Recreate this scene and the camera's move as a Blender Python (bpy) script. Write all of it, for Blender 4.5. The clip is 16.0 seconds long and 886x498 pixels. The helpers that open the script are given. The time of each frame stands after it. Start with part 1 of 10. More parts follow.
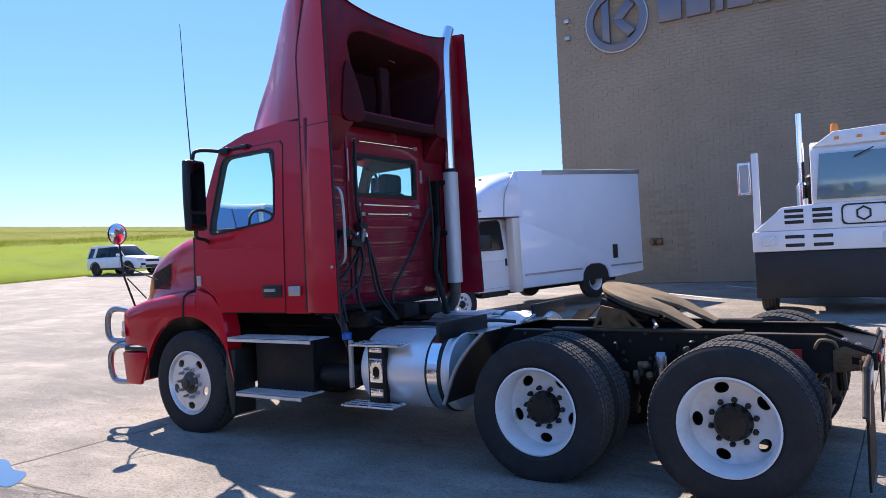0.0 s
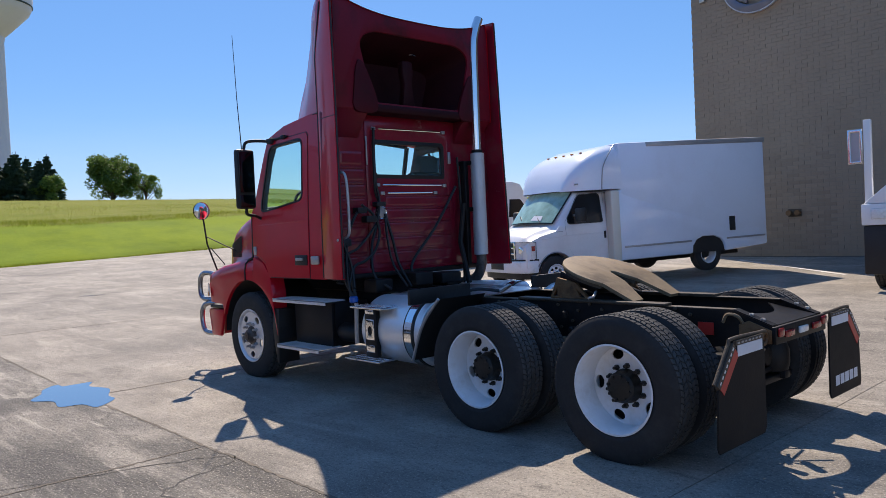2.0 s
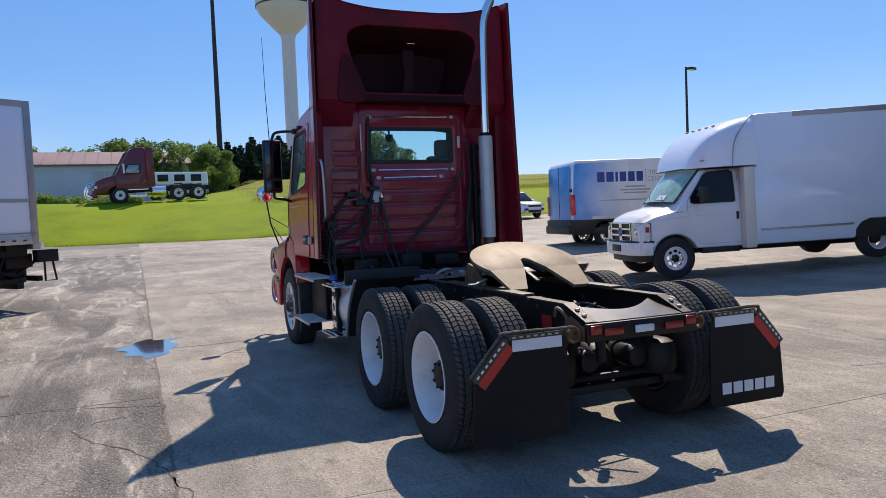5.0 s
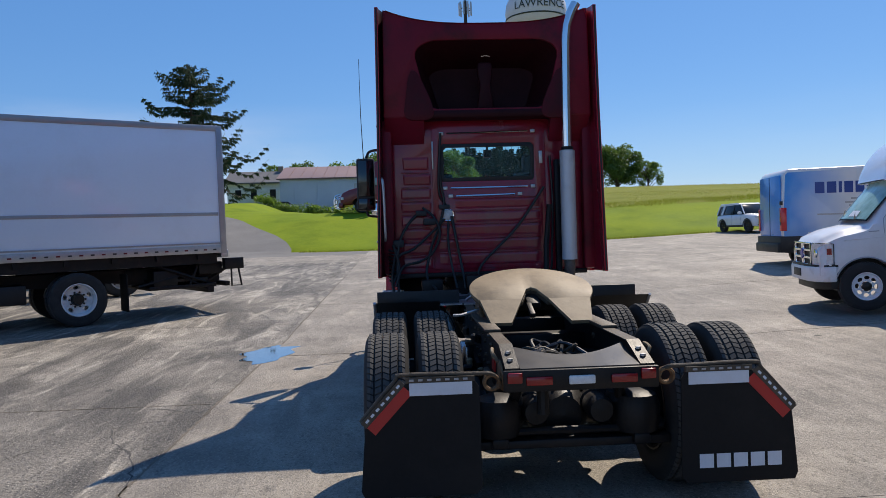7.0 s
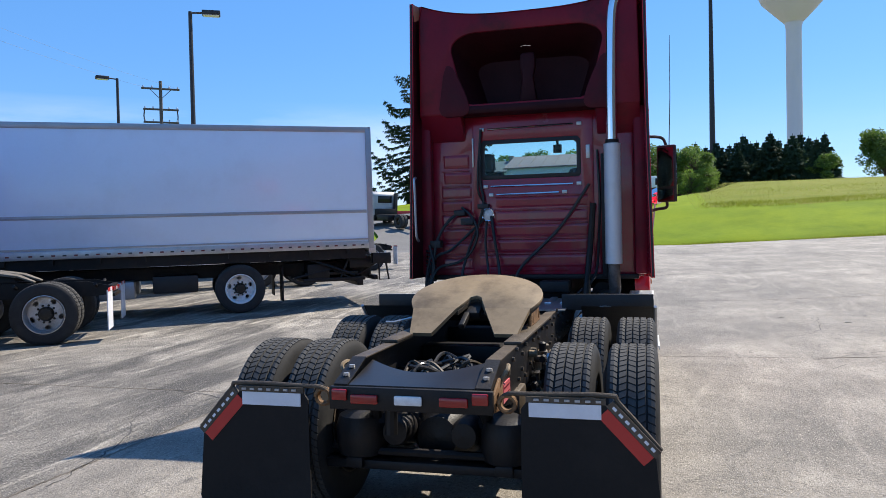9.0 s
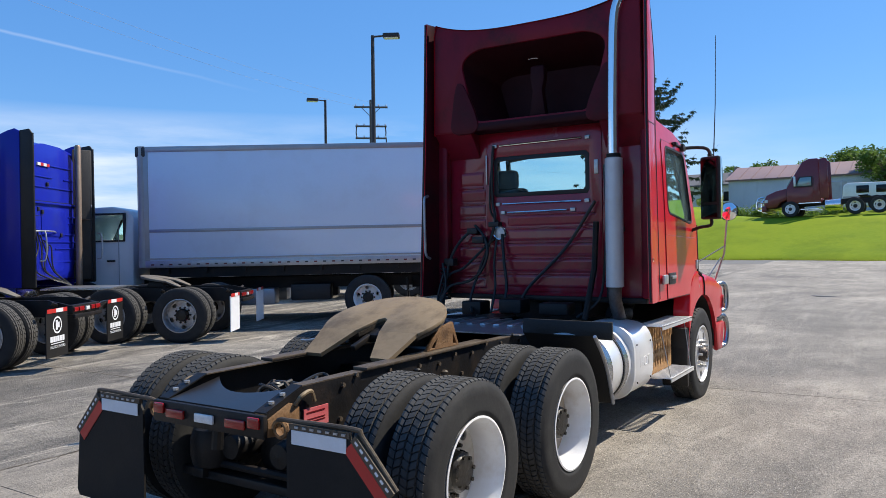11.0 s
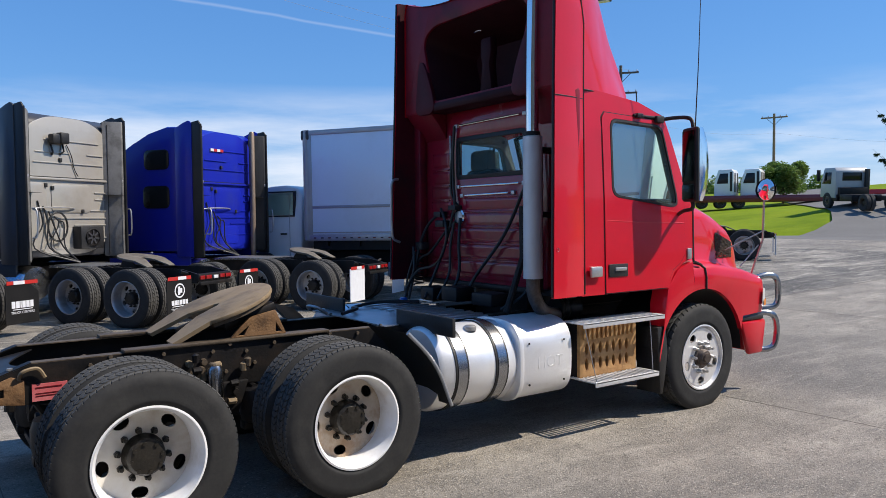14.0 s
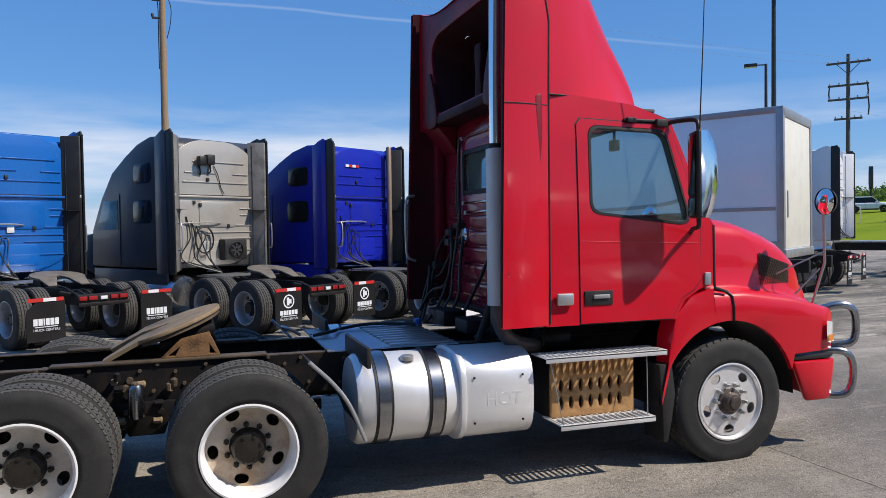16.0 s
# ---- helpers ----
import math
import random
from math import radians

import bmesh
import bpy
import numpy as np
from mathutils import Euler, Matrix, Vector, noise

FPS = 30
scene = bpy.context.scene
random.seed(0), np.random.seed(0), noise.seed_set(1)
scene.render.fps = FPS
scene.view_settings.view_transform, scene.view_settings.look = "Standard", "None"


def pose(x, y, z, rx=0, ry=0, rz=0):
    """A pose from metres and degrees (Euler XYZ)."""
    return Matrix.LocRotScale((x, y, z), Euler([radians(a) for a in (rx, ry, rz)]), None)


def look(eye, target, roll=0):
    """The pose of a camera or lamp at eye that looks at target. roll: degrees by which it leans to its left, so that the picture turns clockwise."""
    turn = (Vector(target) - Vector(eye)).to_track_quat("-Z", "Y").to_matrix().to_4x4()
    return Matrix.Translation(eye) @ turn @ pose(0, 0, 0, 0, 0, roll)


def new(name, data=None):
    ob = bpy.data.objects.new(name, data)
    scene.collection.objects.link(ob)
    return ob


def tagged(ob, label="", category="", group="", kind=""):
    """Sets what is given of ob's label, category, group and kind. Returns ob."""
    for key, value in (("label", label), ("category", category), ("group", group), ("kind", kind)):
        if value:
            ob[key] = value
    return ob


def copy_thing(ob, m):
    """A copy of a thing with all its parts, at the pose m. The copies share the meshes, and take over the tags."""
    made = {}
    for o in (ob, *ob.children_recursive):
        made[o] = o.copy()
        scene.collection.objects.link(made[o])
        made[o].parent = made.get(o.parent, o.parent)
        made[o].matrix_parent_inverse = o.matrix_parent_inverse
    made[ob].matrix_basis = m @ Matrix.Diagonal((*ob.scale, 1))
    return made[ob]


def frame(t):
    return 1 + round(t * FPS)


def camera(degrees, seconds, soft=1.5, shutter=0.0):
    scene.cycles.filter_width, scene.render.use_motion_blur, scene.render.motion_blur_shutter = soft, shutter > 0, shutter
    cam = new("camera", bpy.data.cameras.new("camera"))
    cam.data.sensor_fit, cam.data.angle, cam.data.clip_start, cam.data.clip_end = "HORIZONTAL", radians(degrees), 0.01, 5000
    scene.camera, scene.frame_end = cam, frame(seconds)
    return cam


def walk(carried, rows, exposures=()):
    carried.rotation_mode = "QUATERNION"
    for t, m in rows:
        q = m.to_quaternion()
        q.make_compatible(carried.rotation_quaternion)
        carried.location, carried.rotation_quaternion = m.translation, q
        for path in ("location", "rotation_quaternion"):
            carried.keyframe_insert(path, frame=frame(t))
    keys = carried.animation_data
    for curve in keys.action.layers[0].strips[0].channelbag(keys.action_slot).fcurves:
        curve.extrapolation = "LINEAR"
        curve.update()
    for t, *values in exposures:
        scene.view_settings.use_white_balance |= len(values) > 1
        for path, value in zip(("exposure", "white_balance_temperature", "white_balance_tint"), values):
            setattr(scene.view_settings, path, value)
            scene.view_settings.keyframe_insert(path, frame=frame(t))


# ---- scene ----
cam = camera(61.7, 16.0, soft=0.8)
METRES, EYE, TILT, LEAN, TURN = 17.2, 1.68, 0.0, 0.0, 212.5
EAST, NORTH = -1.69, 6.03
ROWS = [
    (0.0, 0.0, 0.0, 0.0, 0.01, 0.17, 2.72),
    (0.5, 0.0264, -0.015, -0.0004, 5.65, -1.1, 2.53),
    (1.0, 0.0513, -0.0193, -0.0028, 10.03, -0.87, 2.65),
    (1.5, 0.0814, -0.0251, -0.0023, 11.79, -0.84, 2.64),
    (2.0, 0.1111, -0.0326, -0.0015, 14.58, -1.54, 2.61),
    (2.5, 0.1404, -0.0304, -0.0031, 17.52, -1.82, 2.74),
    (3.0, 0.1722, -0.0271, -0.0035, 20.34, -2.26, 2.71),
    (5.5, 0.298, 0.0506, -0.0038, 39.38, -2.64, 2.12),
    (6.0, 0.3175, 0.0735, -0.0022, 44.09, -2.57, 1.89),
    (6.5, 0.3297, 0.1017, -0.001, 48.97, -1.72, 1.77),
    (7.0, 0.3461, 0.1278, -0.001, 54.35, -1.22, 1.7),
    (7.5, 0.3601, 0.1555, -0.002, 59.02, -0.83, 1.66),
    (8.0, 0.3718, 0.1868, -0.0021, 63.84, -1.12, 1.45),
    (8.5, 0.3844, 0.2165, -0.0012, 68.93, -1.71, 1.32),
    (9.0, 0.3898, 0.2499, -0.0002, 72.99, -1.21, 1.3),
    (9.5, 0.3995, 0.2827, 0.0008, 76.92, -1.61, 1.12),
    (10.0, 0.4051, 0.3142, 0.0015, 81.05, -1.16, 0.97),
    (12.5, 0.3923, 0.4757, 0.0075, 101.4, -0.85, 0.72),
    (13.0, 0.3822, 0.5074, 0.0091, 103.77, -1.69, 0.8),
    (13.5, 0.3753, 0.5401, 0.0102, 107.35, -2.88, 0.58),
    (14.0, 0.3617, 0.5667, 0.01, 112.05, -2.38, 0.48),
    (14.5, 0.345, 0.5923, 0.0117, 116.15, -1.89, 0.46),
    (15.0, 0.3268, 0.6154, 0.0134, 120.07, -1.85, 0.41),
    (15.5, 0.3026, 0.6351, 0.0147, 123.98, -1.64, 0.69),
    (16.0, 0.2801, 0.66, 0.0146, 128.91, -1.6, 0.76),
]
walk(cam, [(t, pose(EAST, NORTH, EYE, TILT, LEAN, TURN) @ pose(METRES * x, METRES * y, METRES * z, 90 + pitch, roll, yaw)) for t, x, y, z, yaw, pitch, roll in ROWS],
     exposures=[(0.0, 0.85, 6650, 19), (0.6, 0.6, 6700, 18), (1.5, 0.38, 6850, 16), (2.5, 0.3, 6950, 15), (5.5, 0.3, 6950, 15), (6.5, 0.26, 6900, 14), (7.0, 0.08, 6750, 12), (7.5, 0.1, 6600, 11), (8.0, 0.16, 6550, 10), (8.5, 0.26, 6500, 10), (9.0, 0.6, 6500, 10), (9.5, 0.64, 6500, 10), (10.0, 0.54, 6500, 10), (12.5, 0.38, 6450, 7), (13.5, 0.31, 6500, 10), (16.0, 0.11, 6480, 11)])

# ---- world and sun ----
SUN_TO = Vector((2.87, -1.98, 4.09)).normalized()
SUN_EL = math.asin(SUN_TO.z)
SUN_AZ = math.atan2(SUN_TO.x, SUN_TO.y)
world = bpy.data.worlds.new("sky")
scene.world = world
world.use_nodes = True
wn, wl = world.node_tree.nodes, world.node_tree.links
bg = wn["Background"]
sky = wn.new("ShaderNodeTexSky")
sky.sky_type = "NISHITA"
sky.sun_disc = False
sky.sun_elevation, sky.sun_rotation = SUN_EL, SUN_AZ
sky.air_density, sky.dust_density, sky.ozone_density = 1.0, 0.2, 5.0
# thin high cloud, thickest low over the horizon
tc = wn.new("ShaderNodeTexCoord")
sep = wn.new("ShaderNodeSeparateXYZ")
wl.new(tc.outputs["Generated"], sep.inputs[0])
mp = wn.new("ShaderNodeMapping")
mp.inputs["Scale"].default_value = (1.3, 1.8, 10.0)
wl.new(tc.outputs["Generated"], mp.inputs[0])
nz = wn.new("ShaderNodeTexNoise")
nz.inputs["Scale"].default_value, nz.inputs["Detail"].default_value, nz.inputs["Roughness"].default_value = 1.5, 7, 0.58
wl.new(mp.outputs[0], nz.inputs[0])
rp = wn.new("ShaderNodeMapRange")
rp.inputs["From Min"].default_value, rp.inputs["From Max"].default_value = 0.36, 0.60
wl.new(nz.outputs[0], rp.inputs["Value"])
hi = wn.new("ShaderNodeMapRange")
hi.inputs["From Min"].default_value, hi.inputs["From Max"].default_value = 0.175, 0.10
hi.inputs["To Min"].default_value, hi.inputs["To Max"].default_value = 0.0, 0.9
wl.new(sep.outputs[2], hi.inputs["Value"])
mu = wn.new("ShaderNodeMath")
mu.operation = "MULTIPLY"
north = wn.new("ShaderNodeMapRange")
north.inputs["From Min"].default_value, north.inputs["From Max"].default_value = 0.05, 0.55
north.inputs["To Min"].default_value = 0.06
wl.new(sep.outputs[1], north.inputs["Value"])
m2 = wn.new("ShaderNodeMath")
m2.operation = "MULTIPLY"
wl.new(hi.outputs[0], m2.inputs[0])
wl.new(north.outputs[0], m2.inputs[1])
wl.new(rp.outputs[0], mu.inputs[0])
wl.new(m2.outputs[0], mu.inputs[1])
hs_ = wn.new("ShaderNodeHueSaturation")
hs_.inputs["Saturation"].default_value = 1.2
wl.new(sky.outputs[0], hs_.inputs["Color"])
ev = wn.new("ShaderNodeMix")
ev.data_type = "RGBA"
ev.inputs[0].default_value = 0.42
ev.inputs[7].default_value = (1.2, 3.35, 8.2, 1)
wl.new(hs_.outputs[0], ev.inputs[6])
mx = wn.new("ShaderNodeMix")
mx.data_type = "RGBA"
wl.new(mu.outputs[0], mx.inputs[0])
wl.new(ev.outputs[2], mx.inputs[6])
mx.inputs[7].default_value = (7.6, 8.0, 8.8, 1)
# one thin old vapour trail, wavering across the northern sky
TRAIL = (-0.0115, 0.2815, -0.9594)
wob_ = wn.new("ShaderNodeTexNoise")
wob_.inputs["Scale"].default_value, wob_.inputs["Detail"].default_value = 6.0, 5
wl.new(tc.outputs["Generated"], wob_.inputs[0])
dt = wn.new("ShaderNodeVectorMath")
dt.operation = "DOT_PRODUCT"
dt.inputs[1].default_value = TRAIL
wl.new(tc.outputs["Generated"], dt.inputs[0])
wv = wn.new("ShaderNodeMath")
wv.operation = "MULTIPLY_ADD"
wv.inputs[1].default_value, wv.inputs[2].default_value = 0.012, -0.006
wl.new(wob_.outputs[0], wv.inputs[0])
sm_ = wn.new("ShaderNodeMath")
sm_.operation = "ADD"
wl.new(dt.outputs["Value"], sm_.inputs[0])
wl.new(wv.outputs[0], sm_.inputs[1])
ab = wn.new("ShaderNodeMath")
ab.operation = "ABSOLUTE"
wl.new(sm_.outputs[0], ab.inputs[0])
ln_ = wn.new("ShaderNodeMapRange")
ln_.inputs["From Min"].default_value, ln_.inputs["From Max"].default_value = 0.0026, 0.0003
ln_.inputs["To Max"].default_value = 0.17
wl.new(ab.outputs[0], ln_.inputs["Value"])
span = wn.new("ShaderNodeMapRange")
span.inputs["From Min"].default_value, span.inputs["From Max"].default_value = 0.68, 0.5
wl.new(sep.outputs[0], span.inputs["Value"])
t1 = wn.new("ShaderNodeMath")
t1.operation = "MULTIPLY"
wl.new(ln_.outputs[0], t1.inputs[0])
wl.new(span.outputs[0], t1.inputs[1])
fore = wn.new("ShaderNodeMath")
fore.operation = "GREATER_THAN"
fore.inputs[1].default_value = 0.0
wl.new(sep.outputs[1], fore.inputs[0])
t2 = wn.new("ShaderNodeMath")
t2.operation = "MULTIPLY"
wl.new(t1.outputs[0], t2.inputs[0])
wl.new(fore.outputs[0], t2.inputs[1])
tr_ = wn.new("ShaderNodeMix")
tr_.data_type = "RGBA"
wl.new(t2.outputs[0], tr_.inputs[0])
wl.new(mx.outputs[2], tr_.inputs[6])
tr_.inputs[7].default_value = (7.6, 8.0, 8.8, 1)
wl.new(tr_.outputs[2], bg.inputs[0])
bg.inputs[1].default_value = 0.1
lamp = bpy.data.lights.new("sun", "SUN")
lamp.energy, lamp.angle, lamp.color = 5.0, radians(0.53), (1.0, 0.91, 0.78)
sun = new("sun", lamp)
sun.matrix_world = look((0, 0, 40), Vector((0, 0, 40)) - SUN_TO)


# ---- materials ----
def mat(name, col, rough=0.5, metal=0.0, col2=None, scale=3.0, fine=40.0, amount=0.5, bump=0.0, bump_scale=60.0,
        coat=0.0, spec=0.5, rand=0.0, transmission=0.0, ior=1.45, emit=0.0, stretch=(1, 1, 1), rvar=0.12, dirt=None, dirt_amount=0.0, dirt_scale=1.2):
    """Principled material with colour variation at two scales, fine relief, and optional dirt with a shape of its own."""
    m = bpy.data.materials.new(name)
    m.use_nodes = True
    n, l = m.node_tree.nodes, m.node_tree.links
    p = n["Principled BSDF"]
    p.inputs["Roughness"].default_value, p.inputs["Metallic"].default_value = rough, metal
    p.inputs["Specular IOR Level"].default_value = spec
    p.inputs["IOR"].default_value = ior
    p.inputs["Coat Weight"].default_value, p.inputs["Coat Roughness"].default_value = coat, 0.06
    p.inputs["Transmission Weight"].default_value = transmission
    col = (*col, 1)
    col2 = (*col2, 1) if col2 else tuple(c * 0.72 for c in col[:3]) + (1,)
    c = n.new("ShaderNodeTexCoord")
    mpn = n.new("ShaderNodeMapping")
    mpn.inputs["Scale"].default_value = stretch
    l.new(c.outputs["Object"], mpn.inputs[0])
    a = n.new("ShaderNodeTexNoise")
    a.inputs["Scale"].default_value, a.inputs["Detail"].default_value, a.inputs["Roughness"].default_value = scale, 5, 0.6
    b = n.new("ShaderNodeTexNoise")
    b.inputs["Scale"].default_value, b.inputs["Detail"].default_value = fine, 3
    l.new(mpn.outputs[0], a.inputs[0])
    l.new(mpn.outputs[0], b.inputs[0])
    w = n.new("ShaderNodeMath")
    w.operation = "MULTIPLY_ADD"
    w.inputs[1].default_value = 0.45
    l.new(b.outputs[0], w.inputs[0])
    w2 = n.new("ShaderNodeMath")
    w2.operation = "MULTIPLY_ADD"
    w2.inputs[1].default_value, w2.inputs[2].default_value = 1.1, -0.28
    l.new(a.outputs[0], w2.inputs[0])
    l.new(w2.outputs[0], w.inputs[2])
    r = n.new("ShaderNodeMapRange")
    r.inputs["From Min"].default_value, r.inputs["From Max"].default_value = 0.25, 0.75
    r.inputs["To Max"].default_value = amount
    l.new(w.outputs[0], r.inputs["Value"])
    x = n.new("ShaderNodeMix")
    x.data_type = "RGBA"
    x.inputs[6].default_value, x.inputs[7].default_value = col, col2
    l.new(r.outputs[0], x.inputs[0])
    out = x.outputs[2]
    if rand:
        oi = n.new("ShaderNodeObjectInfo")
        h = n.new("ShaderNodeHueSaturation")
        rr = n.new("ShaderNodeMapRange")
        rr.inputs["To Min"].default_value, rr.inputs["To Max"].default_value = 1 - rand, 1 + rand
        l.new(oi.outputs["Random"], rr.inputs["Value"])
        l.new(rr.outputs[0], h.inputs["Value"])
        l.new(out, h.inputs["Color"])
        out = h.outputs[0]
    if dirt:
        d = n.new("ShaderNodeTexNoise")
        d.inputs["Scale"].default_value, d.inputs["Detail"].default_value, d.inputs["Roughness"].default_value = dirt_scale, 8, 0.65
        l.new(c.outputs["Object"], d.inputs[0])
        dr = n.new("ShaderNodeMapRange")
        dr.inputs["From Min"].default_value, dr.inputs["From Max"].default_value = 0.5, 0.68
        dr.inputs["To Max"].default_value = dirt_amount
        l.new(d.outputs[0], dr.inputs["Value"])
        dx = n.new("ShaderNodeMix")
        dx.data_type = "RGBA"
        dx.inputs[7].default_value = (*dirt, 1)
        l.new(dr.outputs[0], dx.inputs[0])
        l.new(out, dx.inputs[6])
        out = dx.outputs[2]
    l.new(out, p.inputs["Base Color"])
    if rvar:
        rv = n.new("ShaderNodeMapRange")
        rv.inputs["To Min"].default_value, rv.inputs["To Max"].default_value = max(0.02, rough - rvar * rough * 2), min(1, rough + rvar)
        l.new(a.outputs[0], rv.inputs["Value"])
        l.new(rv.outputs[0], p.inputs["Roughness"])
    if bump:
        bt = n.new("ShaderNodeTexNoise")
        bt.inputs["Scale"].default_value, bt.inputs["Detail"].default_value = bump_scale, 4
        l.new(mpn.outputs[0], bt.inputs[0])
        bn = n.new("ShaderNodeBump")
        bn.inputs["Strength"].default_value, bn.inputs["Distance"].default_value = bump, 0.02
        l.new(bt.outputs[0], bn.inputs["Height"])
        l.new(bn.outputs[0], p.inputs["Normal"])
    if emit:
        p.inputs["Emission Color"].default_value, p.inputs["Emission Strength"].default_value = col, emit
    return m


RED = mat("red_paint", (0.60, 0.004, 0.018), 0.34, 0.0, (0.52, 0.004, 0.017), 2.2, 60, 0.5, coat=0.55, spec=0.3, dirt=(0.30, 0.02, 0.025), dirt_amount=0.14, dirt_scale=2.5)
# Darker copy of the body red: back wall shade painted in, plus dust.
REDIN = mat("shaded_dusty_red_paint", (0.29, 0.010, 0.029), 0.2, 0.0, (0.20, 0.010, 0.024), 2.0, 30, 0.75, coat=0.5, spec=0.4, dirt=(0.19, 0.055, 0.048), dirt_amount=0.5, dirt_scale=3.0)
# Shade behind the cab is put into this red; the dark patches are grime.
REDBACK = mat("shaded_grimy_red", (0.20, 0.007, 0.020), 0.42, 0.0, (0.14, 0.006, 0.016), 2.5, 30, 0.7, spec=0.25, dirt=(0.035, 0.010, 0.012), dirt_amount=0.75, dirt_scale=1.9)
# Shade inside the fairing hollow is put into this near-black red.
DARKRED = mat("shaded_hollow_red", (0.035, 0.004, 0.007), 0.6, 0.0, (0.018, 0.004, 0.006), 3, 30, 0.7, spec=0.2)
# Left extender's inner shade is put into this red; the gussets share it.
LINING = mat("darkened_red_lining", (0.085, 0.005, 0.012), 0.5, 0.0, (0.05, 0.005, 0.009), 2.5, 25, 0.8, spec=0.2, dirt=(0.03, 0.012, 0.012), dirt_amount=0.7, dirt_scale=2.0)
DISC = mat("cream_stained_wheel_disc", (0.70, 0.68, 0.64), 0.5, 0.0, (0.58, 0.53, 0.45), 5, 30, 0.7, dirt=(0.38, 0.27, 0.16), dirt_amount=0.35, dirt_scale=7)
RUSTDISC = mat("rust_stained_wheel_disc", (0.60, 0.54, 0.46), 0.6, 0.0, (0.48, 0.37, 0.26), 5, 30, 0.8, dirt=(0.28, 0.15, 0.07), dirt_amount=0.6, dirt_scale=5)
BLACK = mat("black_plastic", (0.012, 0.012, 0.013), 0.5, 0.0, (0.03, 0.029, 0.027), 4, 60, 0.7, bump=0.15)
FRAMEM = mat("black_frame_steel", (0.006, 0.006, 0.007), 0.5, 0.0, (0.014, 0.012, 0.011), 5, 50, 0.8, bump=0.1, spec=0.35, dirt=(0.03, 0.019, 0.013), dirt_amount=0.5, dirt_scale=5)
HUBM = mat("oily_black_hub", (0.011, 0.010, 0.008), 0.42, 0.0, (0.026, 0.021, 0.015), 8, 60, 0.8, bump=0.15)
SATIN = mat("worn_satin_black_steel", (0.012, 0.013, 0.016), 0.3, 0.0, (0.024, 0.024, 0.027), 3, 40, 0.7, bump=0.02, spec=0.6, dirt=(0.02, 0.016, 0.014), dirt_amount=0.4, dirt_scale=4)
GREASE = mat("greasy_steel", (0.215, 0.158, 0.093), 0.6, 0.0, (0.285, 0.215, 0.135), 2.5, 25, 0.75, bump=0.06, bump_scale=25, spec=0.3, dirt=(0.075, 0.05, 0.032), dirt_amount=0.6, dirt_scale=4)
GRIME = mat("oily_grime_steel", (0.05, 0.038, 0.027), 0.55, 0.0, (0.13, 0.10, 0.07), 6, 40, 0.8, bump=0.2, spec=0.35)
RUST = mat("rusty_steel", (0.15, 0.075, 0.032), 0.75, 0.0, (0.25, 0.15, 0.075), 5, 45, 0.9, bump=0.25, spec=0.3, dirt=(0.045, 0.026, 0.016), dirt_amount=0.75, dirt_scale=6)
RUBBER = mat("tyre_rubber", (0.021, 0.021, 0.022), 0.72, 0.0, (0.038, 0.038, 0.037), 4, 50, 0.8, bump=0.04, spec=0.3, dirt=(0.07, 0.067, 0.063), dirt_amount=0.28, dirt_scale=5)
TREAD = mat("dusty_tyre_tread", (0.060, 0.059, 0.057), 0.85, 0.0, (0.10, 0.098, 0.094), 5, 50, 0.8, bump=0.05, spec=0.2)
WHITERIM = mat("white_wheel_paint", (0.82, 0.83, 0.85), 0.35, 0.0, (0.72, 0.71, 0.69), 4, 30, 0.5, dirt=(0.45, 0.36, 0.26), dirt_amount=0.3, dirt_scale=6)
TREADM = mat("bright_step_aluminium", (0.78, 0.79, 0.80), 0.42, 0.45, (0.66, 0.66, 0.67), 5, 60, 0.6, bump=0.05, dirt=(0.45, 0.42, 0.38), dirt_amount=0.35, dirt_scale=5)
FRONTRIM = mat("satin_aluminium_rim", (0.82, 0.82, 0.83), 0.36, 0.55, (0.70, 0.69, 0.67), 4, 40, 0.6, dirt=(0.42, 0.36, 0.28), dirt_amount=0.3, dirt_scale=7)
DULLALU = mat("dull_aluminium_rim", (0.52, 0.53, 0.55), 0.4, 0.75, (0.36, 0.36, 0.37), 4, 40, 0.7, dirt=(0.16, 0.145, 0.13), dirt_amount=0.5, dirt_scale=5)
LOUVER = mat("orange_rusted_grille", (0.36, 0.19, 0.075), 0.7, 0.0, (0.46, 0.29, 0.13), 6, 45, 0.8, bump=0.15, spec=0.3, dirt=(0.14, 0.07, 0.035), dirt_amount=0.7, dirt_scale=9)
ALU = mat("polished_aluminium", (0.80, 0.81, 0.83), 0.2, 1.0, (0.66, 0.66, 0.67), 3, 80, 0.6, bump=0.04, rvar=0.15)
TANKM = mat("brushed_tank_aluminium", (0.88, 0.89, 0.90), 0.36, 0.55, (0.80, 0.80, 0.82), 2, 90, 0.5, bump=0.03, stretch=(1, 4, 1), dirt=(0.62, 0.60, 0.58), dirt_amount=0.3, dirt_scale=4)
CHROME = mat("chrome", (0.86, 0.87, 0.88), 0.07, 1.0, (0.78, 0.78, 0.79), 3, 60, 0.4, rvar=0.05)
SATINCH = mat("dull_steel_strap", (0.38, 0.39, 0.41), 0.2, 1.0, (0.30, 0.31, 0.33), 4, 40, 0.5)
STEEL = mat("galvanised_steel", (0.55, 0.55, 0.55), 0.4, 0.8, (0.40, 0.38, 0.36), 6, 60, 0.7, bump=0.12)
STACKM = mat("muffler_shield_steel", (0.60, 0.605, 0.62), 0.42, 0.35, (0.54, 0.54, 0.55), 4, 70, 0.6, bump=0.05, dirt=(0.40, 0.36, 0.32), dirt_amount=0.3, dirt_scale=3)
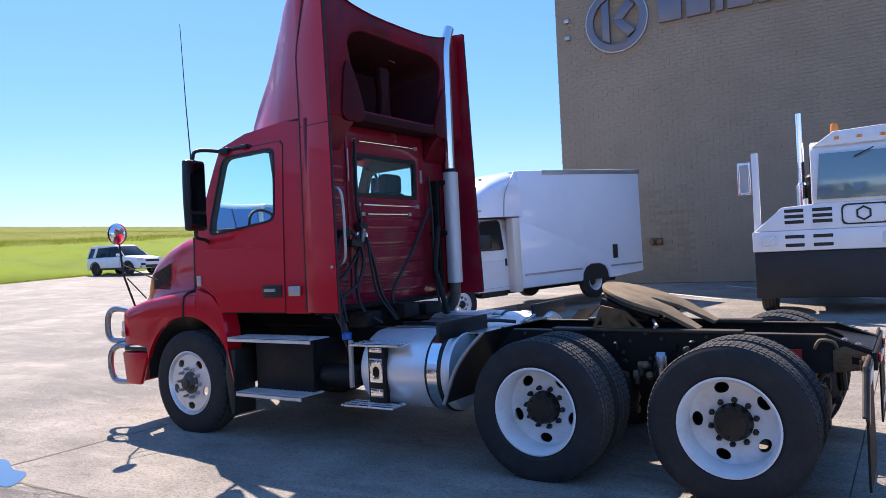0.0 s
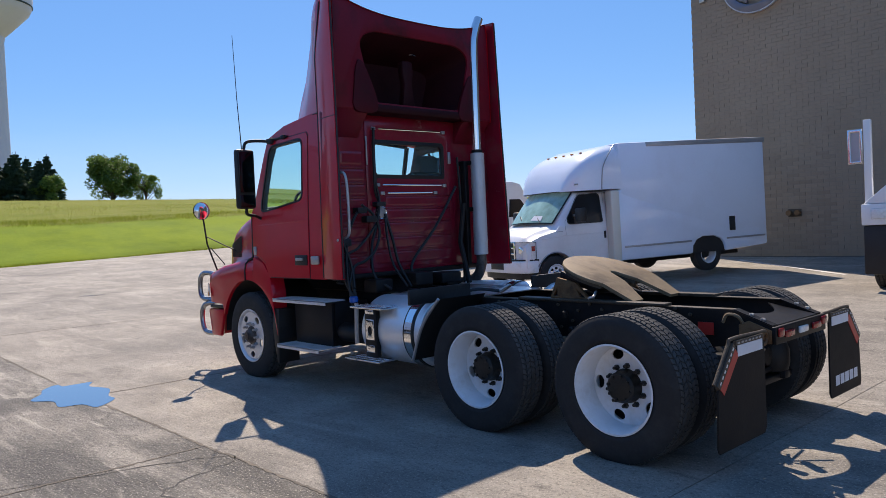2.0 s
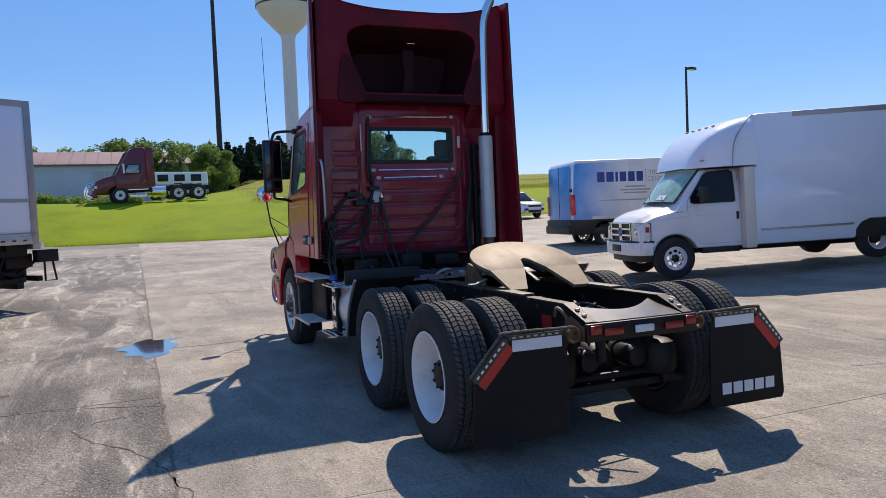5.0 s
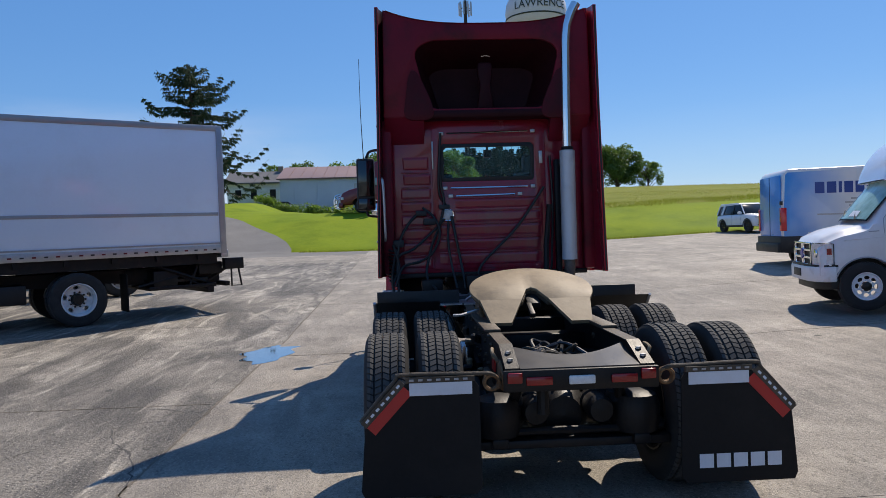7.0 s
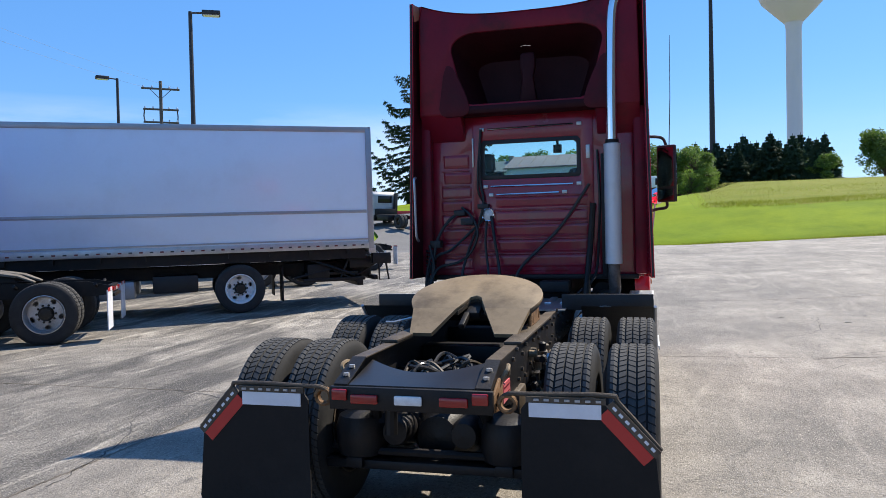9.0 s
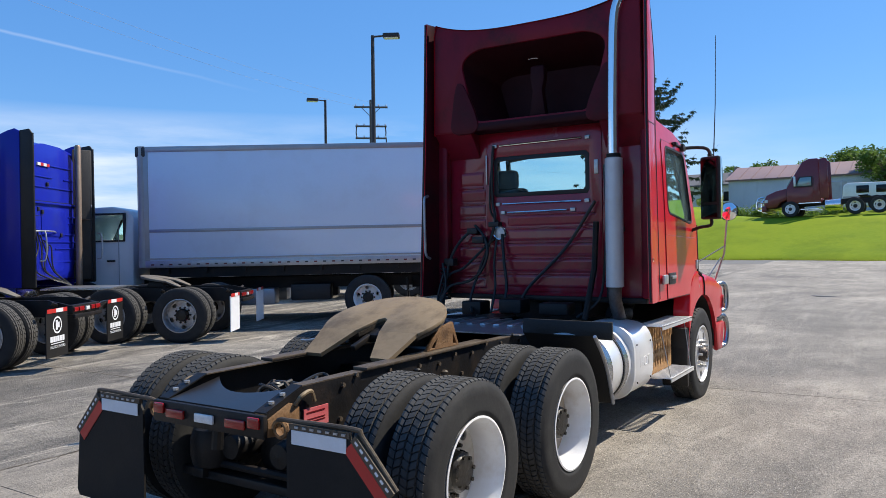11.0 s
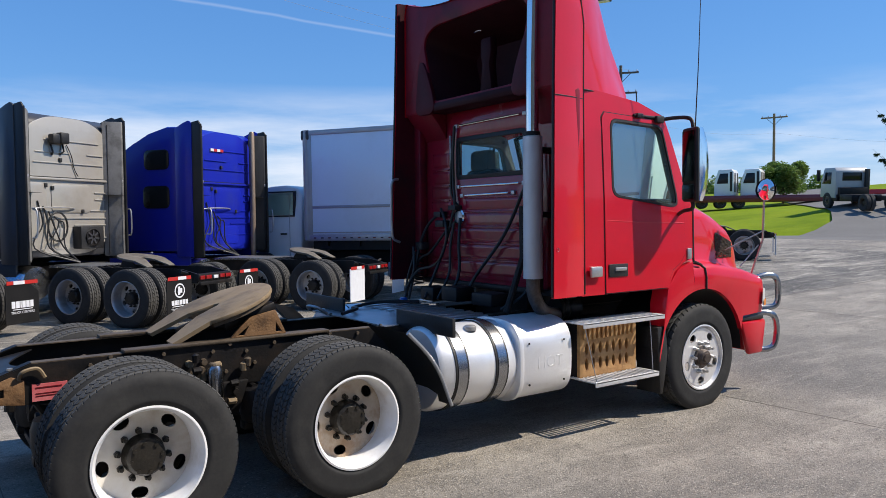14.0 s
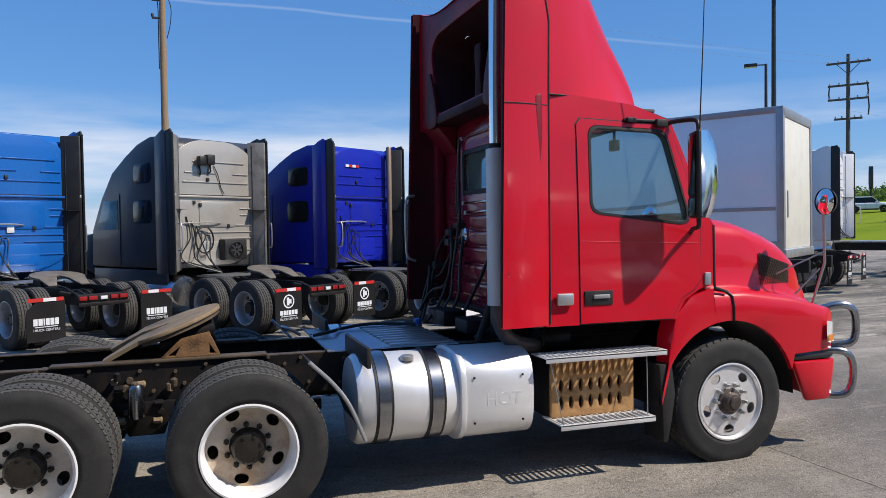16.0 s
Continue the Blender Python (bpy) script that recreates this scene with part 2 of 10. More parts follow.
DECKM = mat("aluminium_deck_plate", (0.62, 0.64, 0.67), 0.3, 0.9, (0.45, 0.45, 0.46), 5, 60, 0.6, bump=0.12)
WHITE = mat("white_vehicle_paint", (0.78, 0.79, 0.80), 0.28, 0.0, (0.70, 0.70, 0.70), 1.2, 30, 0.5, coat=0.4, dirt=(0.55, 0.54, 0.52), dirt_amount=0.3, dirt_scale=1.5)
# White panel; the blue of reflected sky is put into its base colour.
BOXW = mat("sky_tinted_white_panel", (0.74, 0.82, 0.93), 0.2, 0.0, (0.67, 0.75, 0.86), 0.7, 18, 0.5, coat=0.6, bump=0.02, bump_scale=3, dirt=(0.62, 0.66, 0.72), dirt_amount=0.35, dirt_scale=0.8)
GREYTRIM = mat("grey_aluminium_trim", (0.40, 0.41, 0.43), 0.4, 0.6, (0.32, 0.32, 0.33), 3, 50, 0.6)
GLASS = mat("tinted_glass", (0.68, 0.90, 0.90), 0.02, 0.0, (0.62, 0.86, 0.86), 1, 10, 0.3, transmission=0.965, ior=1.02, rvar=0.0, spec=0.9)
DARKGLASS = mat("dark_window_glass", (0.010, 0.012, 0.014), 0.06, 0.0, (0.016, 0.018, 0.02), 1, 8, 0.5, spec=0.35)
SKYGLASS = mat("reflective_window_glass", (0.22, 0.32, 0.33), 0.04, 0.35, (0.17, 0.25, 0.25), 1, 8, 0.5, spec=1.0)
# Opaque glass: bright sky and darker trees are painted into its two greens.
CABGLASS = mat("sky_painted_green_glass", (0.36, 0.58, 0.52), 0.08, 0.0, (0.16, 0.28, 0.22), 2.2, 6, 0.9, spec=0.6)
MIRROR = mat("mirror_glass", (0.9, 0.92, 0.92), 0.015, 1.0, (0.88, 0.9, 0.9), 1, 10, 0.2, rvar=0.0)
# The dark reflection is put into the mirror's own colour.
DIMMIRROR = mat("dim_mirror_glass", (0.07, 0.08, 0.085), 0.10, 1.0, (0.05, 0.06, 0.065), 2, 20, 0.4, rvar=0.02)
LENSRED = mat("red_lens", (0.30, 0.010, 0.010), 0.15, 0.0, (0.22, 0.008, 0.008), 20, 200, 0.6, coat=0.4)
LENSAMB = mat("amber_lens", (0.75, 0.25, 0.02), 0.15, 0.0, (0.65, 0.2, 0.02), 20, 200, 0.5, coat=0.5)
LENSCLR = mat("clear_lens", (0.75, 0.77, 0.78), 0.1, 0.0, (0.5, 0.5, 0.5), 25, 150, 0.6, coat=0.6)
TAPEW = mat("white_reflective_tape", (0.72, 0.74, 0.78), 0.35, 0.0, (0.6, 0.6, 0.62), 10, 90, 0.5)
TAPER = mat("red_reflective_tape", (0.50, 0.03, 0.025), 0.35, 0.0, (0.40, 0.03, 0.025), 10, 90, 0.5)
HOSE = mat("rubber_hose", (0.012, 0.012, 0.012), 0.4, 0.0, (0.03, 0.03, 0.03), 10, 80, 0.5)
FLAPM = mat("mud_flap_rubber", (0.008, 0.008, 0.009), 0.65, 0.0, (0.016, 0.015, 0.014), 3, 40, 0.7, bump=0.06, spec=0.25, dirt=(0.032, 0.028, 0.025), dirt_amount=0.35)
CLOTH = mat("grey_seat_cloth", (0.10, 0.105, 0.11), 0.9, 0.0, (0.07, 0.07, 0.075), 6, 120, 0.6, bump=0.2)
DASH = mat("grey_dashboard", (0.12, 0.12, 0.118), 0.6, 0.0, (0.09, 0.09, 0.09), 6, 90, 0.5)
BLUE = mat("blue_vehicle_paint", (0.010, 0.020, 0.36), 0.3, 0.0, (0.008, 0.015, 0.28), 2, 40, 0.5, coat=0.2, spec=0.3, dirt=(0.04, 0.05, 0.15), dirt_amount=0.25)
SKYBLUE = mat("bright_blue_vehicle_paint", (0.006, 0.115, 0.44), 0.25, 0.0, (0.006, 0.095, 0.37), 2, 40, 0.5, coat=0.6)
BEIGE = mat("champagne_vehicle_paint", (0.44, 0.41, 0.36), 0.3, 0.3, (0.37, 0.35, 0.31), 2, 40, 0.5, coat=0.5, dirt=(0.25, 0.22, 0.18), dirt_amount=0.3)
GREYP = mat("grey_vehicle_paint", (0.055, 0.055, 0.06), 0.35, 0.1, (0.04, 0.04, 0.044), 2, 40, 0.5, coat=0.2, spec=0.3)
MAROON = mat("maroon_vehicle_paint", (0.15, 0.012, 0.016), 0.3, 0.0, (0.11, 0.010, 0.013), 2, 40, 0.5, coat=0.5)
WOODPOLE = mat("weathered_pole_wood", (0.32, 0.22, 0.13), 0.85, 0.0, (0.22, 0.15, 0.09), 4, 40, 0.8, bump=0.3, stretch=(6, 6, 0.5))
DARKPOLE = mat("bronze_pole_paint", (0.035, 0.032, 0.03), 0.5, 0.3, (0.06, 0.055, 0.05), 4, 40, 0.6)
WIREM = mat("aluminium_wire", (0.20, 0.22, 0.26), 0.7, 0.0, (0.17, 0.19, 0.23), 4, 40, 0.4)
TOWERM = mat("cream_tower_paint", (0.72, 0.70, 0.70), 0.5, 0.0, (0.66, 0.63, 0.62), 0.15, 2, 0.6)
BARK = mat("bark", (0.09, 0.065, 0.045), 0.95, 0.0, (0.05, 0.035, 0.025), 4, 30, 0.8, bump=0.5)


def leafy(m, share):
    """Lets light through thin leaves."""
    n, l = m.node_tree.nodes, m.node_tree.links
    p, out = n["Principled BSDF"], n["Material Output"]
    t = n.new("ShaderNodeBsdfTranslucent")
    l.new(p.inputs["Base Color"].links[0].from_socket, t.inputs["Color"])
    x = n.new("ShaderNodeMixShader")
    x.inputs[0].default_value = share
    l.new(p.outputs[0], x.inputs[1])
    l.new(t.outputs[0], x.inputs[2])
    l.new(x.outputs[0], out.inputs["Surface"])
    return m


LEAF = mat("broad_leaves", (0.085, 0.165, 0.026), 0.6, 0.0, (0.165, 0.25, 0.055), 0.5, 3, 1.0, rand=0.18)
LEAFB = mat("young_leaves", (0.13, 0.22, 0.03), 0.6, 0.0, (0.18, 0.27, 0.05), 0.5, 3, 1.0)
NEEDLE = mat("spruce_needles", (0.028, 0.055, 0.028), 0.75, 0.0, (0.055, 0.085, 0.04), 0.6, 4, 1.0, rand=0.25, spec=0.2)
STRAW = mat("tall_meadow_grass", (0.26, 0.245, 0.10), 0.9, 0.0, (0.34, 0.35, 0.07), 0.10, 1.5, 0.8, spec=0.05)
for leaf_material, leaf_share in ((LEAF, 0.45), (LEAFB, 0.5), (NEEDLE, 0.25), (STRAW, 0.5)):
    leafy(leaf_material, leaf_share)
SIDING = mat("pale_metal_siding", (0.50, 0.55, 0.64), 0.5, 0.2, (0.36, 0.42, 0.53), 0.3, 6, 0.5)
ROOFM = mat("dull_red_metal_roof", (0.17, 0.105, 0.105), 0.6, 0.1, (0.22, 0.15, 0.15), 0.2, 4, 0.6)
ROOFG = mat("grey_roof_shingles", (0.14, 0.14, 0.15), 0.9, 0.0, (0.10, 0.10, 0.10), 0.6, 8, 0.6)
WATER = mat("puddle_water", (0.05, 0.052, 0.055), 0.02, 0.0, (0.06, 0.06, 0.06), 2, 10, 0.4, spec=1.0, ior=1.6, coat=1.0, rvar=0.0)
MORTAR = mat("mortar", (0.28, 0.235, 0.185), 0.95, 0.0, (0.22, 0.185, 0.145), 3, 40, 0.6)
BRICK = mat("tan_brick", (0.30, 0.235, 0.17), 0.85, 0.0, (0.24, 0.185, 0.135), 1.2, 30, 0.7, rand=0.10, bump=0.25)
ASPH = mat("asphalt_base", (0.055, 0.053, 0.05), 0.9, 0.0, (0.09, 0.085, 0.08), 0.5, 40, 0.8, bump=0.3)


def concrete(name, light, dark, stain, spot, rough=0.75, spec=0.4, scuff=0.5, relief=0.018, grain=55, stain_from=0.48, bands=0.0, speck=0.75):
    """Old broom-finished concrete: wide stains, worn swirls, blotches and a coarse aggregate speckle."""
    m = bpy.data.materials.new(name)
    m.use_nodes = True
    n, l = m.node_tree.nodes, m.node_tree.links
    p = n["Principled BSDF"]
    p.inputs["Roughness"].default_value, p.inputs["Specular IOR Level"].default_value = rough, spec
    c = n.new("ShaderNodeTexCoord")

    def tex(scale, detail, rough, dist=0.0, stretch=None):
        t = n.new("ShaderNodeTexNoise")
        t.inputs["Scale"].default_value, t.inputs["Detail"].default_value, t.inputs["Roughness"].default_value, t.inputs["Distortion"].default_value = scale, detail, rough, dist
        if stretch:
            q = n.new("ShaderNodeMapping")
            q.inputs["Scale"].default_value = stretch
            q.inputs["Rotation"].default_value = (0, 0, 0.35)
            l.new(c.outputs["Object"], q.inputs[0])
            l.new(q.outputs[0], t.inputs[0])
        else:
            l.new(c.outputs["Object"], t.inputs[0])
        return t

    def ramp(src, lo, hi, top):
        r = n.new("ShaderNodeMapRange")
        r.inputs["From Min"].default_value, r.inputs["From Max"].default_value, r.inputs["To Max"].default_value = lo, hi, top
        l.new(src.outputs[0], r.inputs["Value"])
        return r.outputs[0]

    def mix(fac, a, colour):
        x = n.new("ShaderNodeMix")
        x.data_type = "RGBA"
        l.new(fac, x.inputs[0])
        if isinstance(a, tuple):
            x.inputs[6].default_value = (*a, 1)
        else:
            l.new(a, x.inputs[6])
        x.inputs[7].default_value = (*colour, 1)
        return x.outputs[2]
    o = mix(ramp(tex(1.1, 9, 0.68), 0.38, 0.66, 0.85), light, dark)
    o = mix(ramp(tex(0.22, 6, 0.6, 0.8), stain_from, stain_from + 0.22, 0.85), o, stain)
    o = mix(ramp(tex(1.4, 8, 0.62, 1.6, (0.35, 1.6, 1)), 0.54, 0.64, scuff), o, tuple(min(1, v * 1.3) for v in light))
    o = mix(ramp(tex(6, 6, 0.72), 0.52, 0.68, 0.42), o, dark)
    o = mix(ramp(tex(2.6, 9, 0.75, 2.2, (0.5, 1.3, 1)), 0.56, 0.64, 0.7), o, stain)
    if bands:
        o = mix(ramp(tex(0.75, 6, 0.6, 1.2, (0.3, 1.4, 1)), 0.47, 0.60, bands), o, stain)
        o = mix(ramp(tex(1.1, 7, 0.6, 1.6, (0.22, 1.5, 1)), 0.60, 0.70, bands), o, tuple(min(1, v * 1.3) for v in light))
    o = mix(ramp(tex(34, 3, 0.75), 0.50, 0.68, speck), o, spot)
    o = mix(ramp(tex(62, 2, 0.6), 0.57, 0.70, speck), o, tuple(min(1, v * 1.45) for v in light))
    oi = n.new("ShaderNodeObjectInfo")
    h = n.new("ShaderNodeHueSaturation")
    rr = n.new("ShaderNodeMapRange")
    rr.inputs["To Min"].default_value, rr.inputs["To Max"].default_value = 0.9, 1.1
    l.new(oi.outputs["Random"], rr.inputs["Value"])
    l.new(rr.outputs[0], h.inputs["Value"])
    l.new(o, h.inputs["Color"])
    l.new(h.outputs[0], p.inputs["Base Color"])
    b = n.new("ShaderNodeBump")
    b.inputs["Strength"].default_value, b.inputs["Distance"].default_value = 0.8, relief
    l.new(tex(grain, 5, 0.68).outputs[0], b.inputs["Height"])
    l.new(b.outputs[0], p.inputs["Normal"])
    return m


CONC = concrete("weathered_concrete", (0.365, 0.33, 0.28), (0.18, 0.164, 0.143), (0.13, 0.12, 0.108), (0.07, 0.063, 0.055), rough=0.7, spec=0.22, scuff=0.28, speck=0.68, bands=0.34, stain_from=0.46, relief=0.018)
COARSE = concrete("coarse_worn_concrete", (0.39, 0.355, 0.30), (0.13, 0.12, 0.107), (0.062, 0.059, 0.055), (0.04, 0.037, 0.034), rough=0.66, spec=0.25, scuff=0.9, relief=0.04, grain=26, stain_from=0.40, bands=0.8)
JOINT = mat("crumbled_joint_filler", (0.17, 0.145, 0.115), 0.95, 0.0, (0.09, 0.078, 0.064), 3, 30, 0.9, bump=0.5)
MEADOW = mat("meadow_ground", (0.155, 0.19, 0.018), 0.95, 0.0, (0.25, 0.24, 0.075), 0.10, 1.8, 0.9, bump=0.8, bump_scale=3, spec=0.05, dirt=(0.095, 0.14, 0.010), dirt_amount=0.75, dirt_scale=0.2)
# Unseen far ground, made drab to keep green bounce light off the tower.
FIELD = mat("drab_far_ground", (0.15, 0.15, 0.085), 0.95, 0.0, (0.19, 0.17, 0.11), 0.01, 0.1, 0.9, spec=0.05)
DRIVE = mat("grey_driveway_asphalt", (0.165, 0.16, 0.15), 0.9, 0.0, (0.12, 0.115, 0.11), 0.4, 20, 0.8, bump=0.3)
LINEP = mat("worn_line_paint", (0.68, 0.67, 0.64), 0.8, 0.0, (0.42, 0.40, 0.37), 2, 30, 0.9)
LAWN = mat("mown_lawn", (0.145, 0.215, 0.008), 0.9, 0.0, (0.205, 0.26, 0.016), 0.25, 3, 0.95, bump=0.7, bump_scale=6, spec=0.08, dirt=(0.10, 0.155, 0.007), dirt_amount=0.75, dirt_scale=0.22)


# ---- mesh tools ----
class Mb:
    """Collects vertices and faces."""

    def __init__(self):
        self.v, self.f = [], []

    def add(self, vs, fs):
        o = len(self.v)
        self.v += [tuple(p) for p in vs]
        self.f += [tuple(i + o for i in q) for q in fs]
        return self

    def box(self, x0, x1, y0, y1, z0, z1):
        vs = [(x, y, z) for x in (x0, x1) for y in (y0, y1) for z in (z0, z1)]
        return self.add(vs, [(0, 1, 3, 2), (4, 6, 7, 5), (0, 4, 5, 1), (2, 3, 7, 6), (0, 2, 6, 4), (1, 5, 7, 3)])

    def plate(self, outer, holes, axis, a, b):
        """A flat plate with holes, thick from a to b along the axis."""
        from mathutils.geometry import tessellate_polygon
        rings = [[(p[0], p[1]) for p in outer]] + [[(p[0], p[1]) for p in h] for h in holes]
        flat = [p for r in rings for p in r]
        tris = tessellate_polygon([[Vector((p[0], p[1], 0)) for p in r] for r in rings])

        def put(p, c):
            return {"x": (c, p[0], p[1]), "y": (p[0], c, p[1]), "z": (p[0], p[1], c)}[axis]
        n = len(flat)
        vs = [put(p, a) for p in flat] + [put(p, b) for p in flat]
        fs = [t for t in tris] + [tuple(i + n for i in reversed(t)) for t in tris]
        o = 0
        for r in rings:
            k = len(r)
            fs += [(o + i, o + (i + 1) % k, o + (i + 1) % k + n, o + i + n) for i in range(k)]
            o += k
        return self.add(vs, fs)

    def grid(self, fn, nu, nv, close_u=False):
        vs = [fn(i / nu, j / nv) for i in range(nu + (0 if close_u else 1)) for j in range(nv + 1)]
        m = nu if close_u else nu + 1
        fs = [((i * (nv + 1) + j), ((i + 1) % m * (nv + 1) + j), ((i + 1) % m * (nv + 1) + j + 1), (i * (nv + 1) + j + 1)) for i in range(nu) for j in range(nv)]
        return self.add(vs, fs)

    def lathe(self, prof, c=(0, 0, 0), axis="y", segs=48, cap=False):
        """prof: (radius, height along the axis)."""
        vs, k = [], len(prof)
        for i in range(segs):
            t = 2 * math.pi * i / segs
            for r, h in prof:
                p, q = r * math.cos(t), r * math.sin(t)
                vs.append({"x": (c[0] + h, c[1] + p, c[2] + q), "y": (c[0] + p, c[1] + h, c[2] + q), "z": (c[0] + p, c[1] + q, c[2] + h)}[axis])
        fs = [(i * k + j, (i + 1) % segs * k + j, (i + 1) % segs * k + j + 1, i * k + j + 1) for i in range(segs) for j in range(k - 1)]
        if cap:
            fs += [tuple(i * k for i in range(segs)), tuple(i * k + k - 1 for i in reversed(range(segs)))]
        return self.add(vs, fs)

    def tube(self, pts, r, segs=8, r2=None):
        pts = [Vector(p) for p in pts]
        vs, n = [], len(pts)
        side = None
        for i, p in enumerate(pts):
            d = (pts[min(i + 1, n - 1)] - pts[max(i - 1, 0)]).normalized()
            if side is None:
                side = d.orthogonal().normalized()
            side = (side - d * side.dot(d)).normalized()
            up = d.cross(side)
            rad = r if r2 is None else r + (r2 - r) * i / max(1, n - 1)
            vs += [p + (side * math.cos(2 * math.pi * k / segs) + up * math.sin(2 * math.pi * k / segs)) * rad for k in range(segs)]
        fs = [(i * segs + k, i * segs + (k + 1) % segs, (i + 1) * segs + (k + 1) % segs, (i + 1) * segs + k) for i in range(n - 1) for k in range(segs)]
        fs += [tuple(reversed(range(segs))), tuple(range((n - 1) * segs, n * segs))]
        return self.add(vs, fs)

    def move(self, m):
        self.v = [tuple(m @ Vector(p)) for p in self.v]
        return self

    def mirror(self):
        self.v = [(x, -y, z) for x, y, z in self.v]
        self.f = [tuple(reversed(q)) for q in self.f]
        return self

    def both(self):
        """Adds the mirror image over y = 0."""
        n = len(self.v)
        self.v += [(x, -y, z) for x, y, z in self.v]
        self.f += [tuple(i + n for i in reversed(q)) for q in self.f]
        return self


def curve_pts(pts, n=8):
    """A smooth line through the points (Catmull-Rom)."""
    p = [Vector(q) for q in pts]
    p = [p[0] * 2 - p[1]] + p + [p[-1] * 2 - p[-2]]
    out = []
    for i in range(1, len(p) - 2):
        for k in range(n):
            t = k / n
            out.append(0.5 * (2 * p[i] + (p[i + 1] - p[i - 1]) * t + (2 * p[i - 1] - 5 * p[i] + 4 * p[i + 1] - p[i + 2]) * t * t + (3 * p[i] - p[i - 1] - 3 * p[i + 1] + p[i + 2]) * t ** 3))
    return out + [p[-2]]


def mesh_of(mb, material, smooth=35, bevel=0.0, fix=True):
    me = bpy.data.meshes.new("mesh")
    me.from_pydata(mb.v, [], mb.f)
    if bevel or fix:
        bm = bmesh.new()
        bm.from_mesh(me)
        if fix:
            bmesh.ops.recalc_face_normals(bm, faces=bm.faces)
        if bevel:
            es = [e for e in bm.edges if len(e.link_faces) == 2 and e.calc_face_angle(0) > 0.6]
            bmesh.ops.bevel(bm, geom=es, offset=bevel, segments=2, profile=0.5, affect="EDGES", clamp_overlap=True)
        bm.to_mesh(me)
        bm.free()
    if smooth:
        me.shade_smooth()
        me.set_sharp_from_angle(angle=radians(smooth))
    me.materials.append(material)
    return me


def part(name, mb, material, parent, label="", smooth=35, bevel=0.0, fix=True):
    """One mesh object under a thing or a part; mb may be a ready mesh."""
    me = mb if isinstance(mb, bpy.types.Mesh) else mesh_of(mb, material, smooth, bevel, fix)
    ob = new(name, me)
    ob.parent = parent
    return tagged(ob, label)


def thing(name, label, category, m=None, group="", kind=""):
    ob = new(name)
    ob.empty_display_size = 0.2
    ob.matrix_world = m or Matrix.Identity(4)
    return tagged(ob, label, category, group, kind)


def single(name, mb, material, label, category, m=None, group="", kind="", smooth=35, bevel=0.0, fix=True):
    ob = new(name, mesh_of(mb, material, smooth, bevel, fix))
    if m:
        ob.matrix_world = m
    return tagged(ob, label, category, group, kind)


def placed(x, y, z, az):
    """A vehicle's pose: its front points to az degrees from +x."""
    return Matrix.Translation((x, y, z)) @ Matrix.Rotation(radians(az), 4, "Z")


def text_mesh(words, size, material, extrude=0.004):
    cu = bpy.data.curves.new("lettering", "FONT")
    cu.body, cu.size, cu.extrude, cu.align_x, cu.align_y = words, size, extrude, "CENTER", "CENTER"
    ob = bpy.data.objects.new("lettering", cu)
    scene.collection.objects.link(ob)
    me = bpy.data.meshes.new_from_object(ob.evaluated_get(bpy.context.evaluated_depsgraph_get()))
    bpy.data.objects.remove(ob)
    me.materials.clear()
    me.materials.append(material)
    return me


def word_bars(mb, widths, x, z, h, gap, put):
    """A word mark as plain blocks, one a letter."""
    for w in widths:
        mb.add([put(x, z), put(x + w, z), put(x + w, z + h), put(x, z + h)], [(0, 1, 2, 3)])
        x += w + gap
    return mb


# ---- wheels, shared by all vehicles ----
CACHE = {}


def tyre_mesh(R, r, w, ribs=5, lugs=54):
    """Axis along y, centred; a tread of separate lugs."""
    key = ("tyre", R, r, w, ribs, lugs)
    if key not in CACHE:
        h = w / 2
        mb = Mb()
        rw = 2 * h * 0.86 / ribs
        # stations across the tyre: (y, kind of row, lug row)
        wall_a = [(r, -h * 0.78), (r + 0.03, -h * 0.95), (r + 0.045, -h * 0.975), (r + 0.06, -h * 0.96), ((R + r) / 2 + 0.02, -h), (R - 0.05, -h * 0.97), (R - 0.026, -h * 0.9)]
        cols = [(q[1], q[0], None) for q in wall_a]
        for k in range(ribs):
            y0 = -h * 0.86 + k * rw
            edge = 0.006 if k in (0, ribs - 1) else 0.0
            cols += [(y0 + rw * 0.06, R - 0.014, None), (y0 + rw * 0.12, R - edge, k), (y0 + rw * 0.5, R, k), (y0 + rw * 0.88, R - edge, k), (y0 + rw * 0.94, R - 0.014, None)]
        cols += [(-q[1], q[0], None) for q in reversed(wall_a)]
        pitch = 2 * math.pi / lugs
        nc = len(cols)
        for i in range(lugs):
            for frac, high in ((0.0, 0), (0.035, 1), (0.80, 1), (0.835, 0)):
                for y, rad, k in cols:
                    sh = 0.0 if k is None else ((k % 2) * 0.5 + 0.5 * (1 if k % 2 else -1) * ((y + h * 0.86) / rw % 1))
                    aa = (i + frac + sh) * pitch
                    rr = rad if (k is None or high) else rad - 0.008
                    mb.v.append((rr * math.cos(aa), y, rr * math.sin(aa)))
        n = lugs * 4
        mb.f = [(i * nc + j, (i + 1) % n * nc + j, (i + 1) % n * nc + j + 1, i * nc + j + 1) for i in range(n) for j in range(nc - 1)]
        me = mesh_of(mb, RUBBER, 30)
        me.materials.append(TREAD)
        for p in me.polygons:
            if math.hypot(p.center.x, p.center.z) > R - 0.009:
                p.material_index = 1
        CACHE[key] = me
    return CACHE[key]


